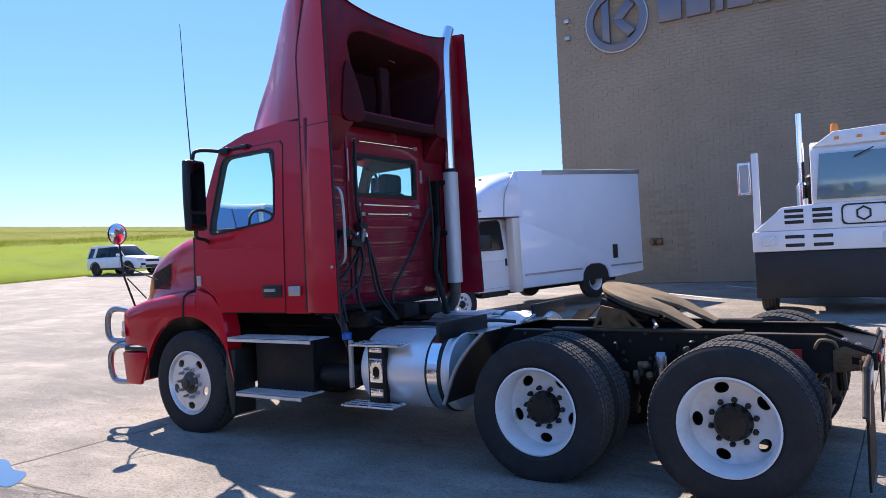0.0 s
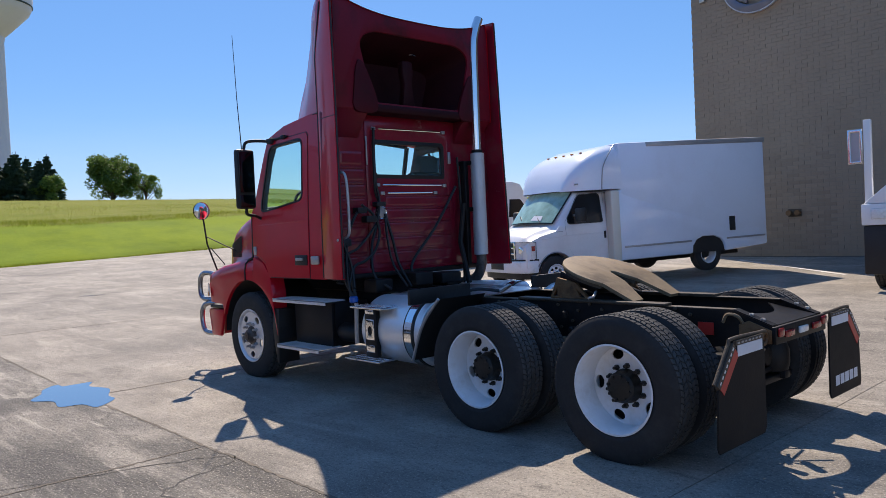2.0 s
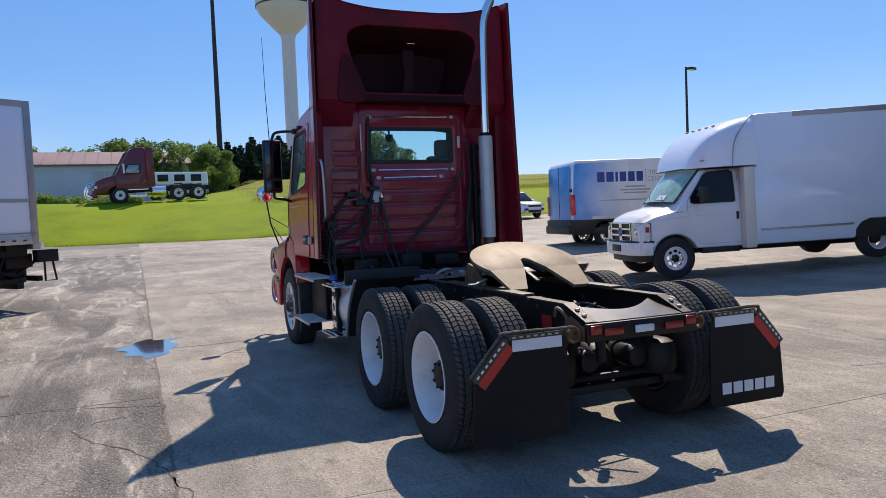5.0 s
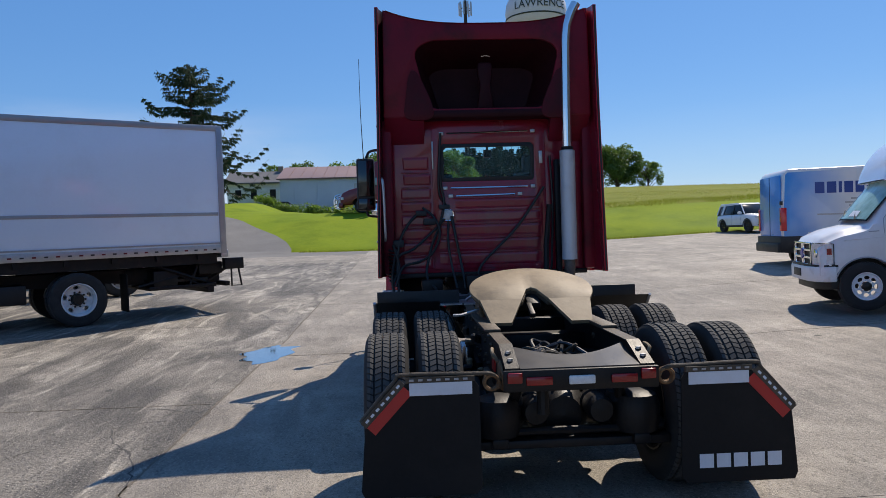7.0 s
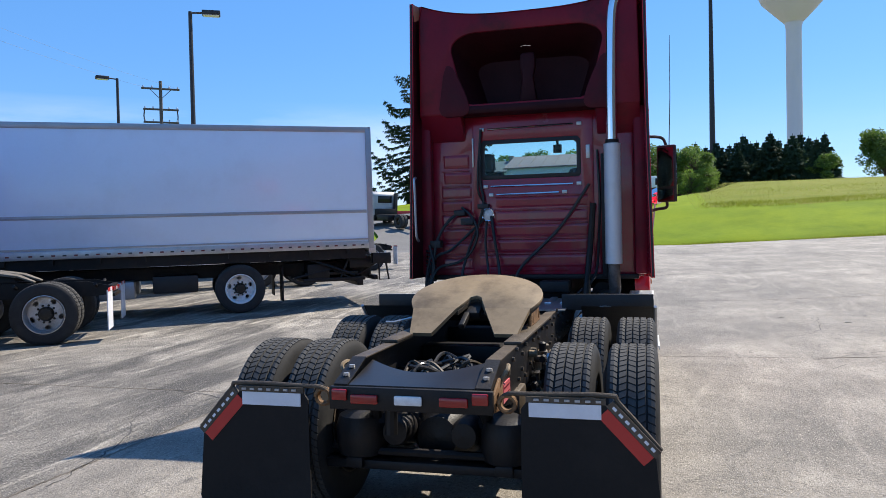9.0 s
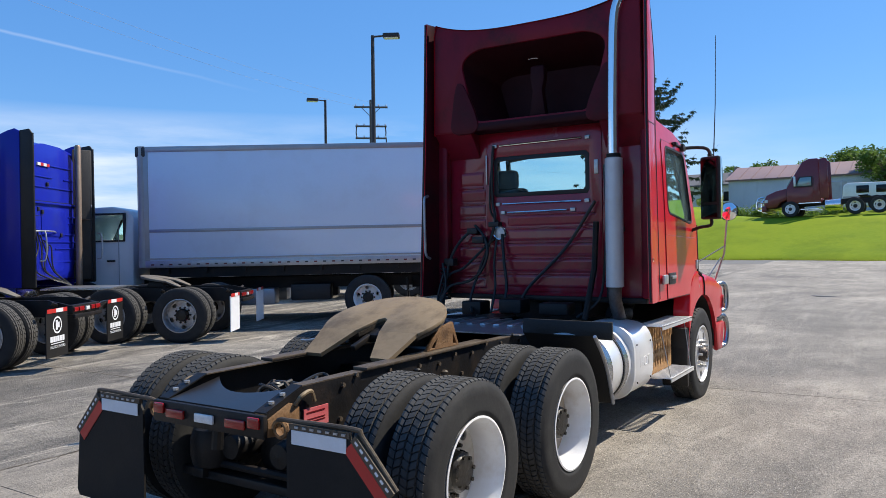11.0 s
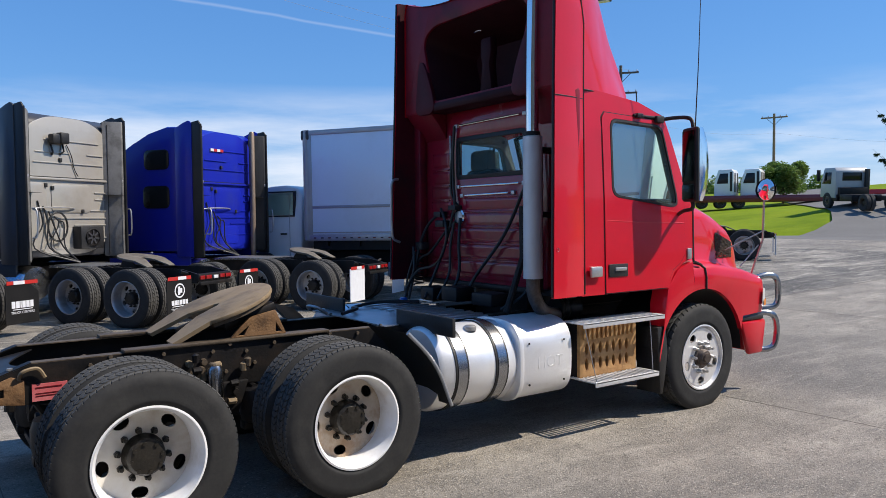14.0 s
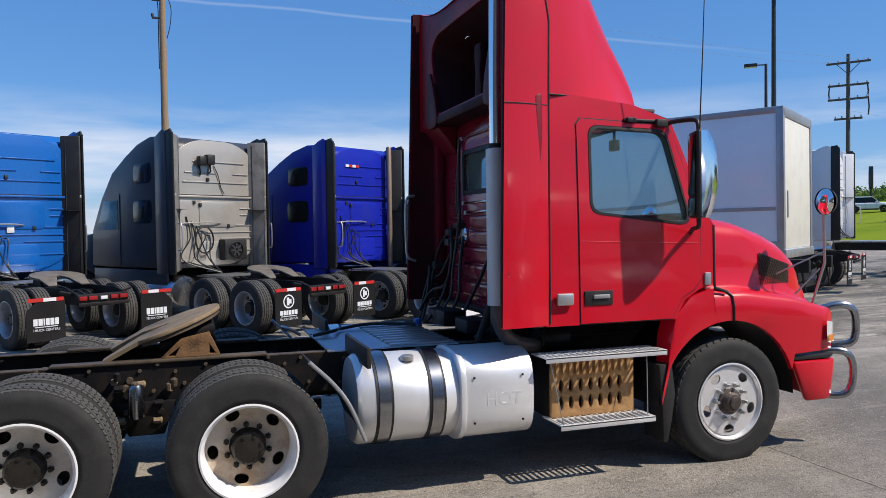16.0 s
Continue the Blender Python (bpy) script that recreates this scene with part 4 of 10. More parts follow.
def grown(poly, d):
    """The polygon scaled so that it grows by d on every side."""
    xs, zs = [p[0] for p in poly], [p[1] for p in poly]
    cx, cz, hx, hz = (min(xs) + max(xs)) / 2, (min(zs) + max(zs)) / 2, (max(xs) - min(xs)) / 2, (max(zs) - min(zs)) / 2
    return [(cx + (x - cx) * (1 + d / hx), cz + (z - cz) * (1 + d / hz)) for x, z in poly]


def eased(poly, times=2, cut=0.2):
    """Corners rounded off."""
    for _ in range(times):
        out = []
        for a, b in zip(poly, poly[1:] + poly[:1]):
            L = math.hypot(b[0] - a[0], b[1] - a[1])
            c = min(cut, 0.35 * L) / L
            out += [(a[0] + (b[0] - a[0]) * c, a[1] + (b[1] - a[1]) * c), (b[0] + (a[0] - b[0]) * c, b[1] + (a[1] - b[1]) * c)]
        poly, cut = out, cut * 0.5
    return poly


truck = thing("semi_truck", "red day-cab semi truck with tall roof fairing on concrete", "truck")
WIN = eased([(3.20, 2.04), (3.20, 2.685), (3.87, 2.665), (4.065, 2.0), (4.03, 1.945)], 3, 0.045)
DOOR = [(3.09, 1.20), (3.09, 2.70), (3.13, 2.745), (3.86, 2.72), (3.93, 2.66), (4.17, 2.02), (4.17, 1.50), (4.10, 1.42), (3.99, 1.36), (3.90, 1.20)]
SIDE = [(2.80, 1.19), (2.80, 2.93), (3.06, 2.93), (3.60, 2.87), (3.93, 2.76), (4.24, 2.02), (4.30, 1.94), (4.30, 1.46), (4.16, 1.42), (4.02, 1.34), (3.93, 1.19)]
for s in (1, -1):
    part("cab_side", cab_sheet(SIDE, [WIN], s, 0.0, 0.05), RED, truck, smooth=50)
    part("door_gap", cab_sheet(grown(DOOR, 0.009), [grown(WIN, 0.03)], s, 0.002, 0.006), BLACK, truck, "dark gap round the cab door", smooth=50)
    door = part("door", cab_sheet(DOOR, [grown(WIN, 0.018)], s, 0.008, 0.012), RED, truck, smooth=50)
    part("window_seal", cab_sheet(grown(WIN, 0.014), [grown(WIN, -0.007)], s, 0.011, 0.03), BLACK, door, "black rubber window seal", smooth=50)
    part("door_lining", cab_sheet(SIDE, [grown(WIN, 0.01)], s, -0.053, 0.006), DASH, door, "grey inner door lining", smooth=50)
    part("window_reveal", cab_sheet(grown(WIN, 0.016), [grown(WIN, -0.009)], s, -0.004, 0.058), DASH, door, "grey inner window edge", smooth=50)
    pane = part("door_window", cab_sheet(grown(WIN, -0.005), [], s, -0.012, 0.006), GLASS, door, "tinted side glass", smooth=50)
    pane.visible_shadow = False
    y = s * 1.2
    hd = Mb().box(3.12, 3.36, y - 0.006 if s > 0 else y - 0.008, y + 0.008 if s > 0 else y + 0.006, 1.335, 1.445)
    part("handle_recess", hd, BLACK, door, "black door handle recess", bevel=0.004)
    part("handle", Mb().box(3.19, 3.33, min(y, y + s * 0.022), max(y, y + s * 0.022), 1.385, 1.415), STEEL, door, "grey door handle", bevel=0.006)
    part("latch_cover", Mb().box(2.88, 3.02, min(y, y + s * 0.03), max(y, y + s * 0.03), 1.345, 1.435), STEEL, truck, "silver storage-door latch", bevel=0.012)
    part("marker_badge", Mb().box(4.205, 4.265, min(y * 0.985, y * 0.985 + s * 0.02), max(y * 0.985, y * 0.985 + s * 0.02), 1.45, 1.55), STEEL, truck, bevel=0.006)
    # moulded crease along the door
    part("door_crease", Mb().tube([(3.1, s * (side_y(1.88) + 0.006), 1.82), (3.6, s * (side_y(1.85) + 0.006), 1.80), (4.15, s * (side_y(1.8) + 0.006), 1.79)], 0.006, 6), RED, door)
    part("storage_gap", Mb().tube([(2.825, s * (side_y(z) - 0.002), z) for z in np.linspace(1.2, 2.9, 10)], 0.006, 6), BLACK, truck, "dark seam on the cab corner")

ELBOW = mat("heat_stained_pipe", (0.16, 0.135, 0.12), 0.5, 0.4, (0.07, 0.05, 0.04), 4, 40, 0.9, bump=0.1, dirt=(0.03, 0.024, 0.02), dirt_amount=0.6, dirt_scale=5)
# back wall with its window and pressed ribs
BW = [(-1.15, 1.2), (-1.15, 2.4), (-1.06, 2.93), (1.06, 2.93), (1.15, 2.4), (1.15, 1.2)]
RW = [(-0.50, 2.30), (-0.48, 2.27), (0.48, 2.27), (0.50, 2.30), (0.50, 2.60), (0.47, 2.63), (-0.47, 2.63), (-0.50, 2.60)]
back = part("back_wall", Mb().plate(BW, [RW], "x", 2.80, 2.84), REDIN, truck, "dusty red rear cab wall with its shade painted in", bevel=0.004)
part("window_seal", Mb().plate(grown(RW, 0.03), [grown(RW, -0.012)], "x", 2.785, 2.815), BLACK, back, "black rubber window seal", bevel=0.004)
rearpane = part("rear_window", Mb().box(2.808, 2.814, -0.49, 0.49, 2.28, 2.62), GLASS, back, "tinted rear glass")
rearpane.visible_shadow = False
rng = random.Random(77)
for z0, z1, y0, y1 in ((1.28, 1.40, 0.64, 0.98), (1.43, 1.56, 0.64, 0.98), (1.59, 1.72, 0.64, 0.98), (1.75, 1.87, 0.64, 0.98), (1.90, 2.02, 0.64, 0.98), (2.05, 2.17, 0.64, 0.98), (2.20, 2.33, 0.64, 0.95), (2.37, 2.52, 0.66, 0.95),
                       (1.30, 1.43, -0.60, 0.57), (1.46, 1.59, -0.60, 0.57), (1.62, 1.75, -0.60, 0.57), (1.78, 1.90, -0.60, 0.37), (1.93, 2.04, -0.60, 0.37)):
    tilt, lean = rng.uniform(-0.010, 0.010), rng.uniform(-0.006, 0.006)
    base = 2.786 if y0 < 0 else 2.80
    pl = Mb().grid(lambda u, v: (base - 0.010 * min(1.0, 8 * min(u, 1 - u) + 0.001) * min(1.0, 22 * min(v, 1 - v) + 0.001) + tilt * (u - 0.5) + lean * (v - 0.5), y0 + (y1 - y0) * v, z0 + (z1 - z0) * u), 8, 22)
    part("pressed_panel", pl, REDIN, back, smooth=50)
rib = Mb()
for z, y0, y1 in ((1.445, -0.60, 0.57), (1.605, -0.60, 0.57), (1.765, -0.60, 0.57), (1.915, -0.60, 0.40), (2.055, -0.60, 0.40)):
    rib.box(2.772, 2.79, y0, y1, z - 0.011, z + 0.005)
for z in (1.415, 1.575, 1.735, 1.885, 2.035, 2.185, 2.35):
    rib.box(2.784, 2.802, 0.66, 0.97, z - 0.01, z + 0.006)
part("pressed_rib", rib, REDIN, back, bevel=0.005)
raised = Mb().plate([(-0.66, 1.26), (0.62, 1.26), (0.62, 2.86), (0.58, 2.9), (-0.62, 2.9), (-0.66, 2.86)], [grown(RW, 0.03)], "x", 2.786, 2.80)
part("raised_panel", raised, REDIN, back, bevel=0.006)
part("wall_lining", Mb().plate([(y * 0.97, z) for y, z in BW], [grown(RW, 0.03)], "x", 2.842, 2.852), CLOTH, back, "grey inner lining")
part("lower_sill", Mb().box(2.74, 2.84, -1.1, 1.1, 1.17, 1.22), FRAMEM, truck, bevel=0.01)
for (y0, z0), (y1, z1) in (((0.45, 2.775), (-0.46, 2.785)), ((0.42, 2.165), (-0.45, 2.165)), ((0.36, 2.075), (-0.30, 2.082))):
    bar = part("trim_bar", Mb().tube([(2.765, y0, z0), (2.765, y1, z1)], 0.009, 8), CHROME, back, "bright steel trim bar")
    for yy, zz in ((y0 + 0.06, z0), (y1 - 0.06, z1)):
        part("bracket", Mb().box(2.765, 2.79, yy - 0.025, yy + 0.025, zz - 0.018, zz + 0.018), STEEL, bar, bevel=0.004)
part("trim_strip", Mb().box(2.770, 2.786, 0.605, 0.622, 2.38, 2.69), STEEL, back, "bright vertical strip", bevel=0.004)
part("trim_strip", Mb().box(2.770, 2.786, -0.625, -0.585, 2.42, 2.56), STEEL, back, "bright vertical strip", bevel=0.004)
dome = part("work_lamp", Mb().lathe([(0.075, 0), (0.08, -0.02), (0.07, -0.035), (0.062, -0.03), (0, -0.028)], (2.79, 0.46, 1.865), "x", 24), CHROME, back, "round chrome work lamp")
part("lens", Mb().lathe([(0.06, -0.031), (0.04, -0.034), (0, -0.035)], (2.79, 0.46, 1.865), "x", 20), DULLALU, dome, "dull ribbed lens")
for pts, r in ((((2.78, 0.46, 1.95), (2.74, 0.55, 2.1), (2.74, 0.55, 2.4), (2.76, 0.53, 2.6)), 0.011), (((2.75, 0.42, 1.85), (2.70, 0.38, 1.6), (2.66, 0.33, 1.3), (2.5, 0.3, 1.05)), 0.016),
               (((2.75, 0.5, 1.82), (2.70, 0.62, 1.7), (2.68, 0.85, 1.5), (2.66, 1.02, 1.42), (2.6, 1.1, 1.2), (2.45, 1.06, 0.92)), 0.014), (((2.7, -0.62, 2.15), (2.72, -0.3, 1.7), (2.7, 0.1, 1.3), (2.6, 0.15, 1.1)), 0.016),
               (((2.70, 0.46, 1.8), (2.66, 0.47, 1.55), (2.62, 0.44, 1.3), (2.45, 0.4, 1.06)), 0.013), (((2.62, 1.05, 1.5), (2.55, 1.1, 1.2), (2.5, 1.08, 0.9)), 0.012)):
    part("hose", Mb().tube(curve_pts(pts, 7), r, 8), HOSE, truck, "black rubber hose")
for pts, r in ((((2.76, 0.52, 2.78), (2.75, 0.535, 2.5), (2.75, 0.53, 2.2), (2.74, 0.50, 2.0), (2.72, 0.56, 1.75), (2.70, 0.66, 1.5), (2.6, 0.72, 1.2), (2.45, 0.62, 1.05)), 0.015),
               (((2.74, 0.74, 1.95), (2.70, 0.62, 1.84), (2.68, 0.56, 1.66), (2.67, 0.64, 1.46), (2.66, 0.78, 1.36), (2.6, 0.98, 1.3), (2.5, 1.06, 1.1)), 0.015),
               (((2.74, 0.78, 1.90), (2.69, 0.90, 1.78), (2.66, 1.0, 1.6), (2.62, 1.04, 1.35), (2.52, 1.03, 1.0)), 0.016),
               (((2.62, 1.08, 1.55), (2.58, 1.02, 1.3), (2.54, 1.09, 1.1), (2.5, 1.05, 0.85)), 0.014),
               (((2.74, -0.70, 2.5), (2.73, -0.72, 2.0), (2.72, -0.70, 1.5), (2.66, -0.66, 1.2), (2.5, -0.5, 1.04)), 0.013)):
    part("hose", Mb().tube(curve_pts(pts, 7), r, 8), HOSE, truck, "black rubber hose")
for hb in (Mb().box(2.66, 2.76, 0.60, 0.74, 1.76, 1.83), Mb().box(2.64, 2.74, 0.96, 1.08, 1.52, 1.60)):
    part("hose_clamp", hb, BLACK, truck, "black hose clamp", bevel=0.012)
for y0, y1, z0, z1, x0 in ((0.05, 0.30, 1.06, 1.20, 2.42), (-0.42, -0.12, 1.05, 1.17, 2.46), (0.55, 0.78, 1.02, 1.16, 2.5)):
    part("chassis_box", Mb().box(x0, x0 + 0.22, y0, y1, z0, z1), FRAMEM, truck, "dark valve box behind the cab", bevel=0.02)
part("hose_holder", Mb().box(2.70, 2.79, 0.44, 0.56, 1.93, 1.98), BLACK, back, bevel=0.006)
part("hose_holder", Mb().box(2.70, 2.79, 0.70, 0.82, 1.86, 1.92), BLACK, back, bevel=0.006)
part("air_line_coil", Mb().tube([(2.68 + 0.05 * math.cos(t), 1.08 + 0.05 * math.sin(t), 1.5 - t * 0.006) for t in np.arange(0, 60, 0.5)], 0.009, 6), HOSE, truck, "black coiled air line")
part("stay_rod", Mb().tube([(2.62, -0.66, 1.95), (2.66, -0.62, 1.5), (2.5, -0.58, 1.02)], 0.03, 8), FRAMEM, truck)

# roof and roof fairing
def roof(u, v):
    x = 2.80 + u * 1.17
    edge = float(np.interp(x, [2.8, 3.06, 3.6, 3.93, 3.97], [2.93, 2.93, 2.87, 2.765, 2.75]))
    a = (v - 0.5) * 2
    hy = side_y(edge)
    bulge = 0.11 * (1 - abs(a) ** 2.6)
    return (x + 0.2 * (1 - a * a) * max(0, (u - 0.7) / 0.3), a * hy, edge + bulge)


part("roof", Mb().grid(roof, 14, 18), RED, truck, smooth=60)
FX = [2.50, 2.75, 2.95, 3.08, 3.20, 3.33, 3.45, 3.60, 3.72, 3.81, 3.86]
FZ = [4.10, 4.11, 4.11, 4.08, 4.00, 3.82, 3.62, 3.38, 3.20, 3.03, 2.86]


def fairing(u, v):
    x = 2.56 + u * 1.30
    top = float(np.interp(x, FX, FZ))
    a = (v - 0.5) * 2
    b = abs(a)
    edge = float(np.interp(x, [2.8, 3.06, 3.6, 3.93], [2.93, 2.93, 2.87, 2.765])) - 0.015
    half = float(np.interp(x, [2.56, 2.86, 3.05, 3.3, 3.55, 3.86], [1.12, 1.12, 1.04, 0.90, 0.82, 0.78]))
    foot = float(np.interp(x, [2.56, 2.86, 3.2, 3.55, 3.86], [1.13, 1.13, 1.08, 0.98, 0.80]))
    bend = np.interp(x, [2.5, 3.1, 3.4, 3.86], [0.17, 0.06, -0.02, -0.06])
    if b > 0.72:
        k = (b - 0.72) / 0.28
        z = top + (min(edge, top) - top) * k
        y = half + (foot - half) * k ** 1.6
    else:
        k = b / 0.72
        z = top - bend * (1 - k ** 3)
        y = half * k
    return (x + 0.20 * (1 - min(1, b / 0.72) ** 2) * u, math.copysign(y, a), z)


fair = part("roof_fairing", Mb().grid(fairing, 26, 40), RED, truck, "tall red roof fairing", smooth=42)
for s in (1, -1):
    part("seam", Mb().tube([(x, s * (abs(fairing(max(0, x - 2.56) / 1.30, 1.0)[1]) + 0.001), fairing(max(0, x - 2.56) / 1.30, 1.0)[2] + 0.004) for x in np.linspace(2.86, 3.8, 14)], 0.007, 6), BLACK, fair, "dark seam under the fairing")
OUTER = [(-1.14, 2.93)] + [(fairing(0.02, v)[1], fairing(0.02, v)[2] - 0.003) for v in np.linspace(0.14, 0.86, 31)] + [(1.14, 2.93)]
CAV = eased([(-0.64, 3.02), (-0.80, 3.66), (-0.62, 3.765), (0.62, 3.765), (0.80, 3.66), (0.64, 3.02)], 2, 0.055)
part("fairing_back", Mb().plate(OUTER, [CAV], "x", 2.575, 2.615), REDBACK, fair, "grimy red fairing back with its shade painted in", bevel=0.01)


def cavity(u, v):
    i = round(u * len(CAV)) % len(CAV)
    p = CAV[i]
    q = 1 - 0.22 * v
    return (2.60 + 0.52 * v, p[0] * q, 3.2 + (p[1] - 3.2) * (1 - 0.35 * v))


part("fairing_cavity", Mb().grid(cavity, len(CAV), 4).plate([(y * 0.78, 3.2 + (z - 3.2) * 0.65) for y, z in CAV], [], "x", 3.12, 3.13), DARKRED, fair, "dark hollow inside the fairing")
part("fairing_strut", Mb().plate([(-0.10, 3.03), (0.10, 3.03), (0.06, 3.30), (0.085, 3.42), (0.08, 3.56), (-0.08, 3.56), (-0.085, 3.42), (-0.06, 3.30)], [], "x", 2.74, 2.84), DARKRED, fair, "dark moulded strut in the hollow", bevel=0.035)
part("strut_cap", Mb().tube([(2.66, -0.05, 3.60), (2.655, 0, 3.606), (2.66, 0.05, 3.60)], 0.004, 6), CHROME, fair)
part("fairing_shelf", Mb().box(2.56, 2.82, -0.74, 0.74, 2.915, 3.01), DARKRED, fair, "near-black red ledge under the fairing", bevel=0.035)
for s in (1, -1):
    part("fairing_brace", Mb().plate(eased([(s * 0.93, 2.90), (s * 0.58, 2.90), (s * 0.60, 3.06), (s * 0.72, 3.34), (s * 0.80, 3.47), (s * 0.86, 3.40)], 2, 0.06), [], "x", 2.556, 2.60), LINING, fair, "dark red moulded gusset", bevel=0.016)
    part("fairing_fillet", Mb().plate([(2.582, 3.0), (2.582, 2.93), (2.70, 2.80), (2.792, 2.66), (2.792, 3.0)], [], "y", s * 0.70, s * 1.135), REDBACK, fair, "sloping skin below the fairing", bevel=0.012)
    part("corner_fill", Mb().box(2.70, 2.80, min(s * 1.06, s * 1.19), max(s * 1.06, s * 1.19), 1.22, 2.92), REDBACK, truck, "red cab corner with its shade painted in", bevel=0.03)
    # side extender: from the cab corner back past the wall, up to the fairing's tip
    def ext(u, v, s=s):
        z = 1.20 + v * 2.91
        rear = np.interp(z, [1.2, 4.11], [2.43, 2.51])
        front = np.interp(z, [1.2, 2.93, 3.5, 4.11], [2.83, 2.85, 2.86, 2.70])
        x = rear + (front - rear) * u
        y = np.interp(z, [1.2, 2.93, 4.11], [1.25, 1.215, 1.205]) - 0.055 * u ** 2
        return (x, s * y, z)
    m = Mb().grid(ext, 5, 26)
    lining = Mb().add([(x, y - s * 0.0365, z) for x, y, z in m.v], list(m.f))
    n = len(m.v)
    inner = [(x, y - s * 0.035, z) for x, y, z in m.v]
    m.add(inner, [tuple(i for i in reversed(f)) for f in m.f])
    rim_f = []
    nv = 27
    for i in range(26):
        rim_f += [(i, i + 1, n + i + 1, n + i), (5 * nv + i, n + 5 * nv + i, n + 5 * nv + i + 1, 5 * nv + i + 1)]
    for i in range(5):
        rim_f += [(i * nv, n + i * nv, n + (i + 1) * nv, (i + 1) * nv), (i * nv + 26, (i + 1) * nv + 26, n + (i + 1) * nv + 26, n + i * nv + 26)]
    m.f += rim_f
    e = part("side_extender", m, RED, truck, "red side extender fairing", smooth=50)
    # One paint in two tones: deep shade painted left, lighter shade right.
    part("extender_lining", lining, LINING if s > 0 else REDIN, e, "dark red inner face with its shade painted in" if s > 0 else "red inner face with a lighter shade painted in", smooth=50)
    part("edge_trim", Mb().tube([(np.interp(z, [1.2, 4.11], [2.425, 2.505]), s * (np.interp(z, [1.2, 2.93, 4.11], [1.25, 1.215, 1.205]) - 0.017), z) for z in np.linspace(1.21, 4.10, 16)], 0.010, 8), BLACK, e, "black rubber edge")
    part("seam", Mb().tube([(np.interp(u, [0, 1], [2.47, 2.84]), s * (1.219 - 0.055 * u * u), 2.83) for u in np.linspace(0, 1, 6)], 0.004, 6), BLACK, e)
    part("seam", Mb().tube([(np.interp(z, [1.2, 2.93, 3.5, 4.05], [2.836, 2.856, 2.866, 2.74]), s * (np.interp(z, [1.2, 2.93, 4.11], [1.195, 1.16, 1.15]) - 0.002), z) for z in np.linspace(1.21, 4.02, 16)], 0.008, 6), BLACK, e, "dark upright seam")
    part("bolt", Mb().lathe([(0.016, 0), (0.012, 0.008), (0, 0.01)], (2.48, s * 1.244, 1.59), "y", 10), STEEL, e)
    if s > 0:
        part("grab_bar", Mb().tube(curve_pts([(2.50, s * 1.18, 2.27), (2.42, s * 1.17, 2.24), (2.40, s * 1.16, 2.1), (2.40, s * 1.155, 1.75), (2.42, s * 1.155, 1.64), (2.5, s * 1.16, 1.60)], 6), 0.014, 8), STEEL, e, "bright grab bar")

# windshield, dash, seats
def shield(u, v):
    a = (v - 0.5) * 2
    t = Vector((3.99 + 0.22 * (1 - a * a), a * 0.99, 2.76 + 0.10 * (1 - a * a)))
    b = Vector((4.30 + 0.36 * (1 - a * a), a * 1.09, 1.98 + 0.04 * (1 - a * a)))
    return tuple(t.lerp(b, u))


ws = part("windshield", Mb().grid(shield, 4, 16), GLASS, truck, "tinted windshield glass", smooth=60)
ws.visible_shadow = False
part("windshield_seal", Mb().tube([shield(0, k / 16) for k in range(17)], 0.022, 8).tube([shield(1, k / 16) for k in range(17)], 0.025, 8).tube([shield(k / 4, 0) for k in range(5)], 0.03, 8).tube([shield(k / 4, 1) for k in range(5)], 0.03, 8), BLACK, ws, "black windshield rubber")
part("cab_floor", Mb().box(2.84, 4.4, -1.12, 1.12, 1.19, 1.25), DASH, truck, bevel=0.01)
part("headliner", Mb().box(2.86, 3.9, -0.98, 0.98, 2.84, 2.87), CLOTH, truck, bevel=0.01)
part("dashboard", Mb().box(4.0, 4.27, -1.06, 1.06, 1.6, 1.97).box(3.9, 4.1, -0.2, 0.2, 1.4, 1.85), DASH, truck, bevel=0.04)
for s in (1, -1):
    seat = part("seat", Mb().box(3.30, 3.78, s * 0.62 - 0.26, s * 0.62 + 0.26, 1.55, 1.75), CLOTH, truck, "grey cloth driver's seat", bevel=0.05)
    part("backrest", Mb().plate([(3.22, 1.68), (3.40, 1.68), (3.30, 2.36), (3.16, 2.36)], [], "y", s * 0.62 - 0.26, s * 0.62 + 0.26), CLOTH, seat, bevel=0.05)
    part("headrest", Mb().box(3.14, 3.27, s * 0.62 - 0.16, s * 0.62 + 0.16, 2.34, 2.56), CLOTH, seat, bevel=0.05)
    part("seat_base", Mb().box(3.35, 3.70, s * 0.62 - 0.2, s * 0.62 + 0.2, 1.25, 1.55), BLACK, seat, bevel=0.02)
sw = part("steering_wheel", Mb().tube([(3.86 + 0.09 * math.sin(t), 0.62 + 0.23 * math.cos(t), 1.98 + 0.21 * math.sin(t)) for t in np.linspace(0, 2 * math.pi, 25)], 0.016, 8), BLACK, truck, "black steering wheel")
part("spoke", Mb().tube([(3.86, 0.40, 1.98), (3.88, 0.62, 1.96), (3.86, 0.84, 1.98)], 0.018, 6).tube([(3.88, 0.62, 1.96), (4.1, 0.62, 1.8)], 0.03, 8), BLACK, sw)
part("cab_camera", Mb().box(4.0, 4.06, -0.2, -0.1, 2.62, 2.72).box(4.02, 4.04, -0.165, -0.135, 2.7, 2.82), BLACK, truck, "small black box on the windshield", bevel=0.008)

# hood, one skin from crest to wheel arch
AX, AZ, AR = 4.45, 0.50, 0.655


def arch(x):
    d = abs(x - AX)
    return AZ + math.sqrt(max(0, AR * AR - d * d)) if d < AR else AZ


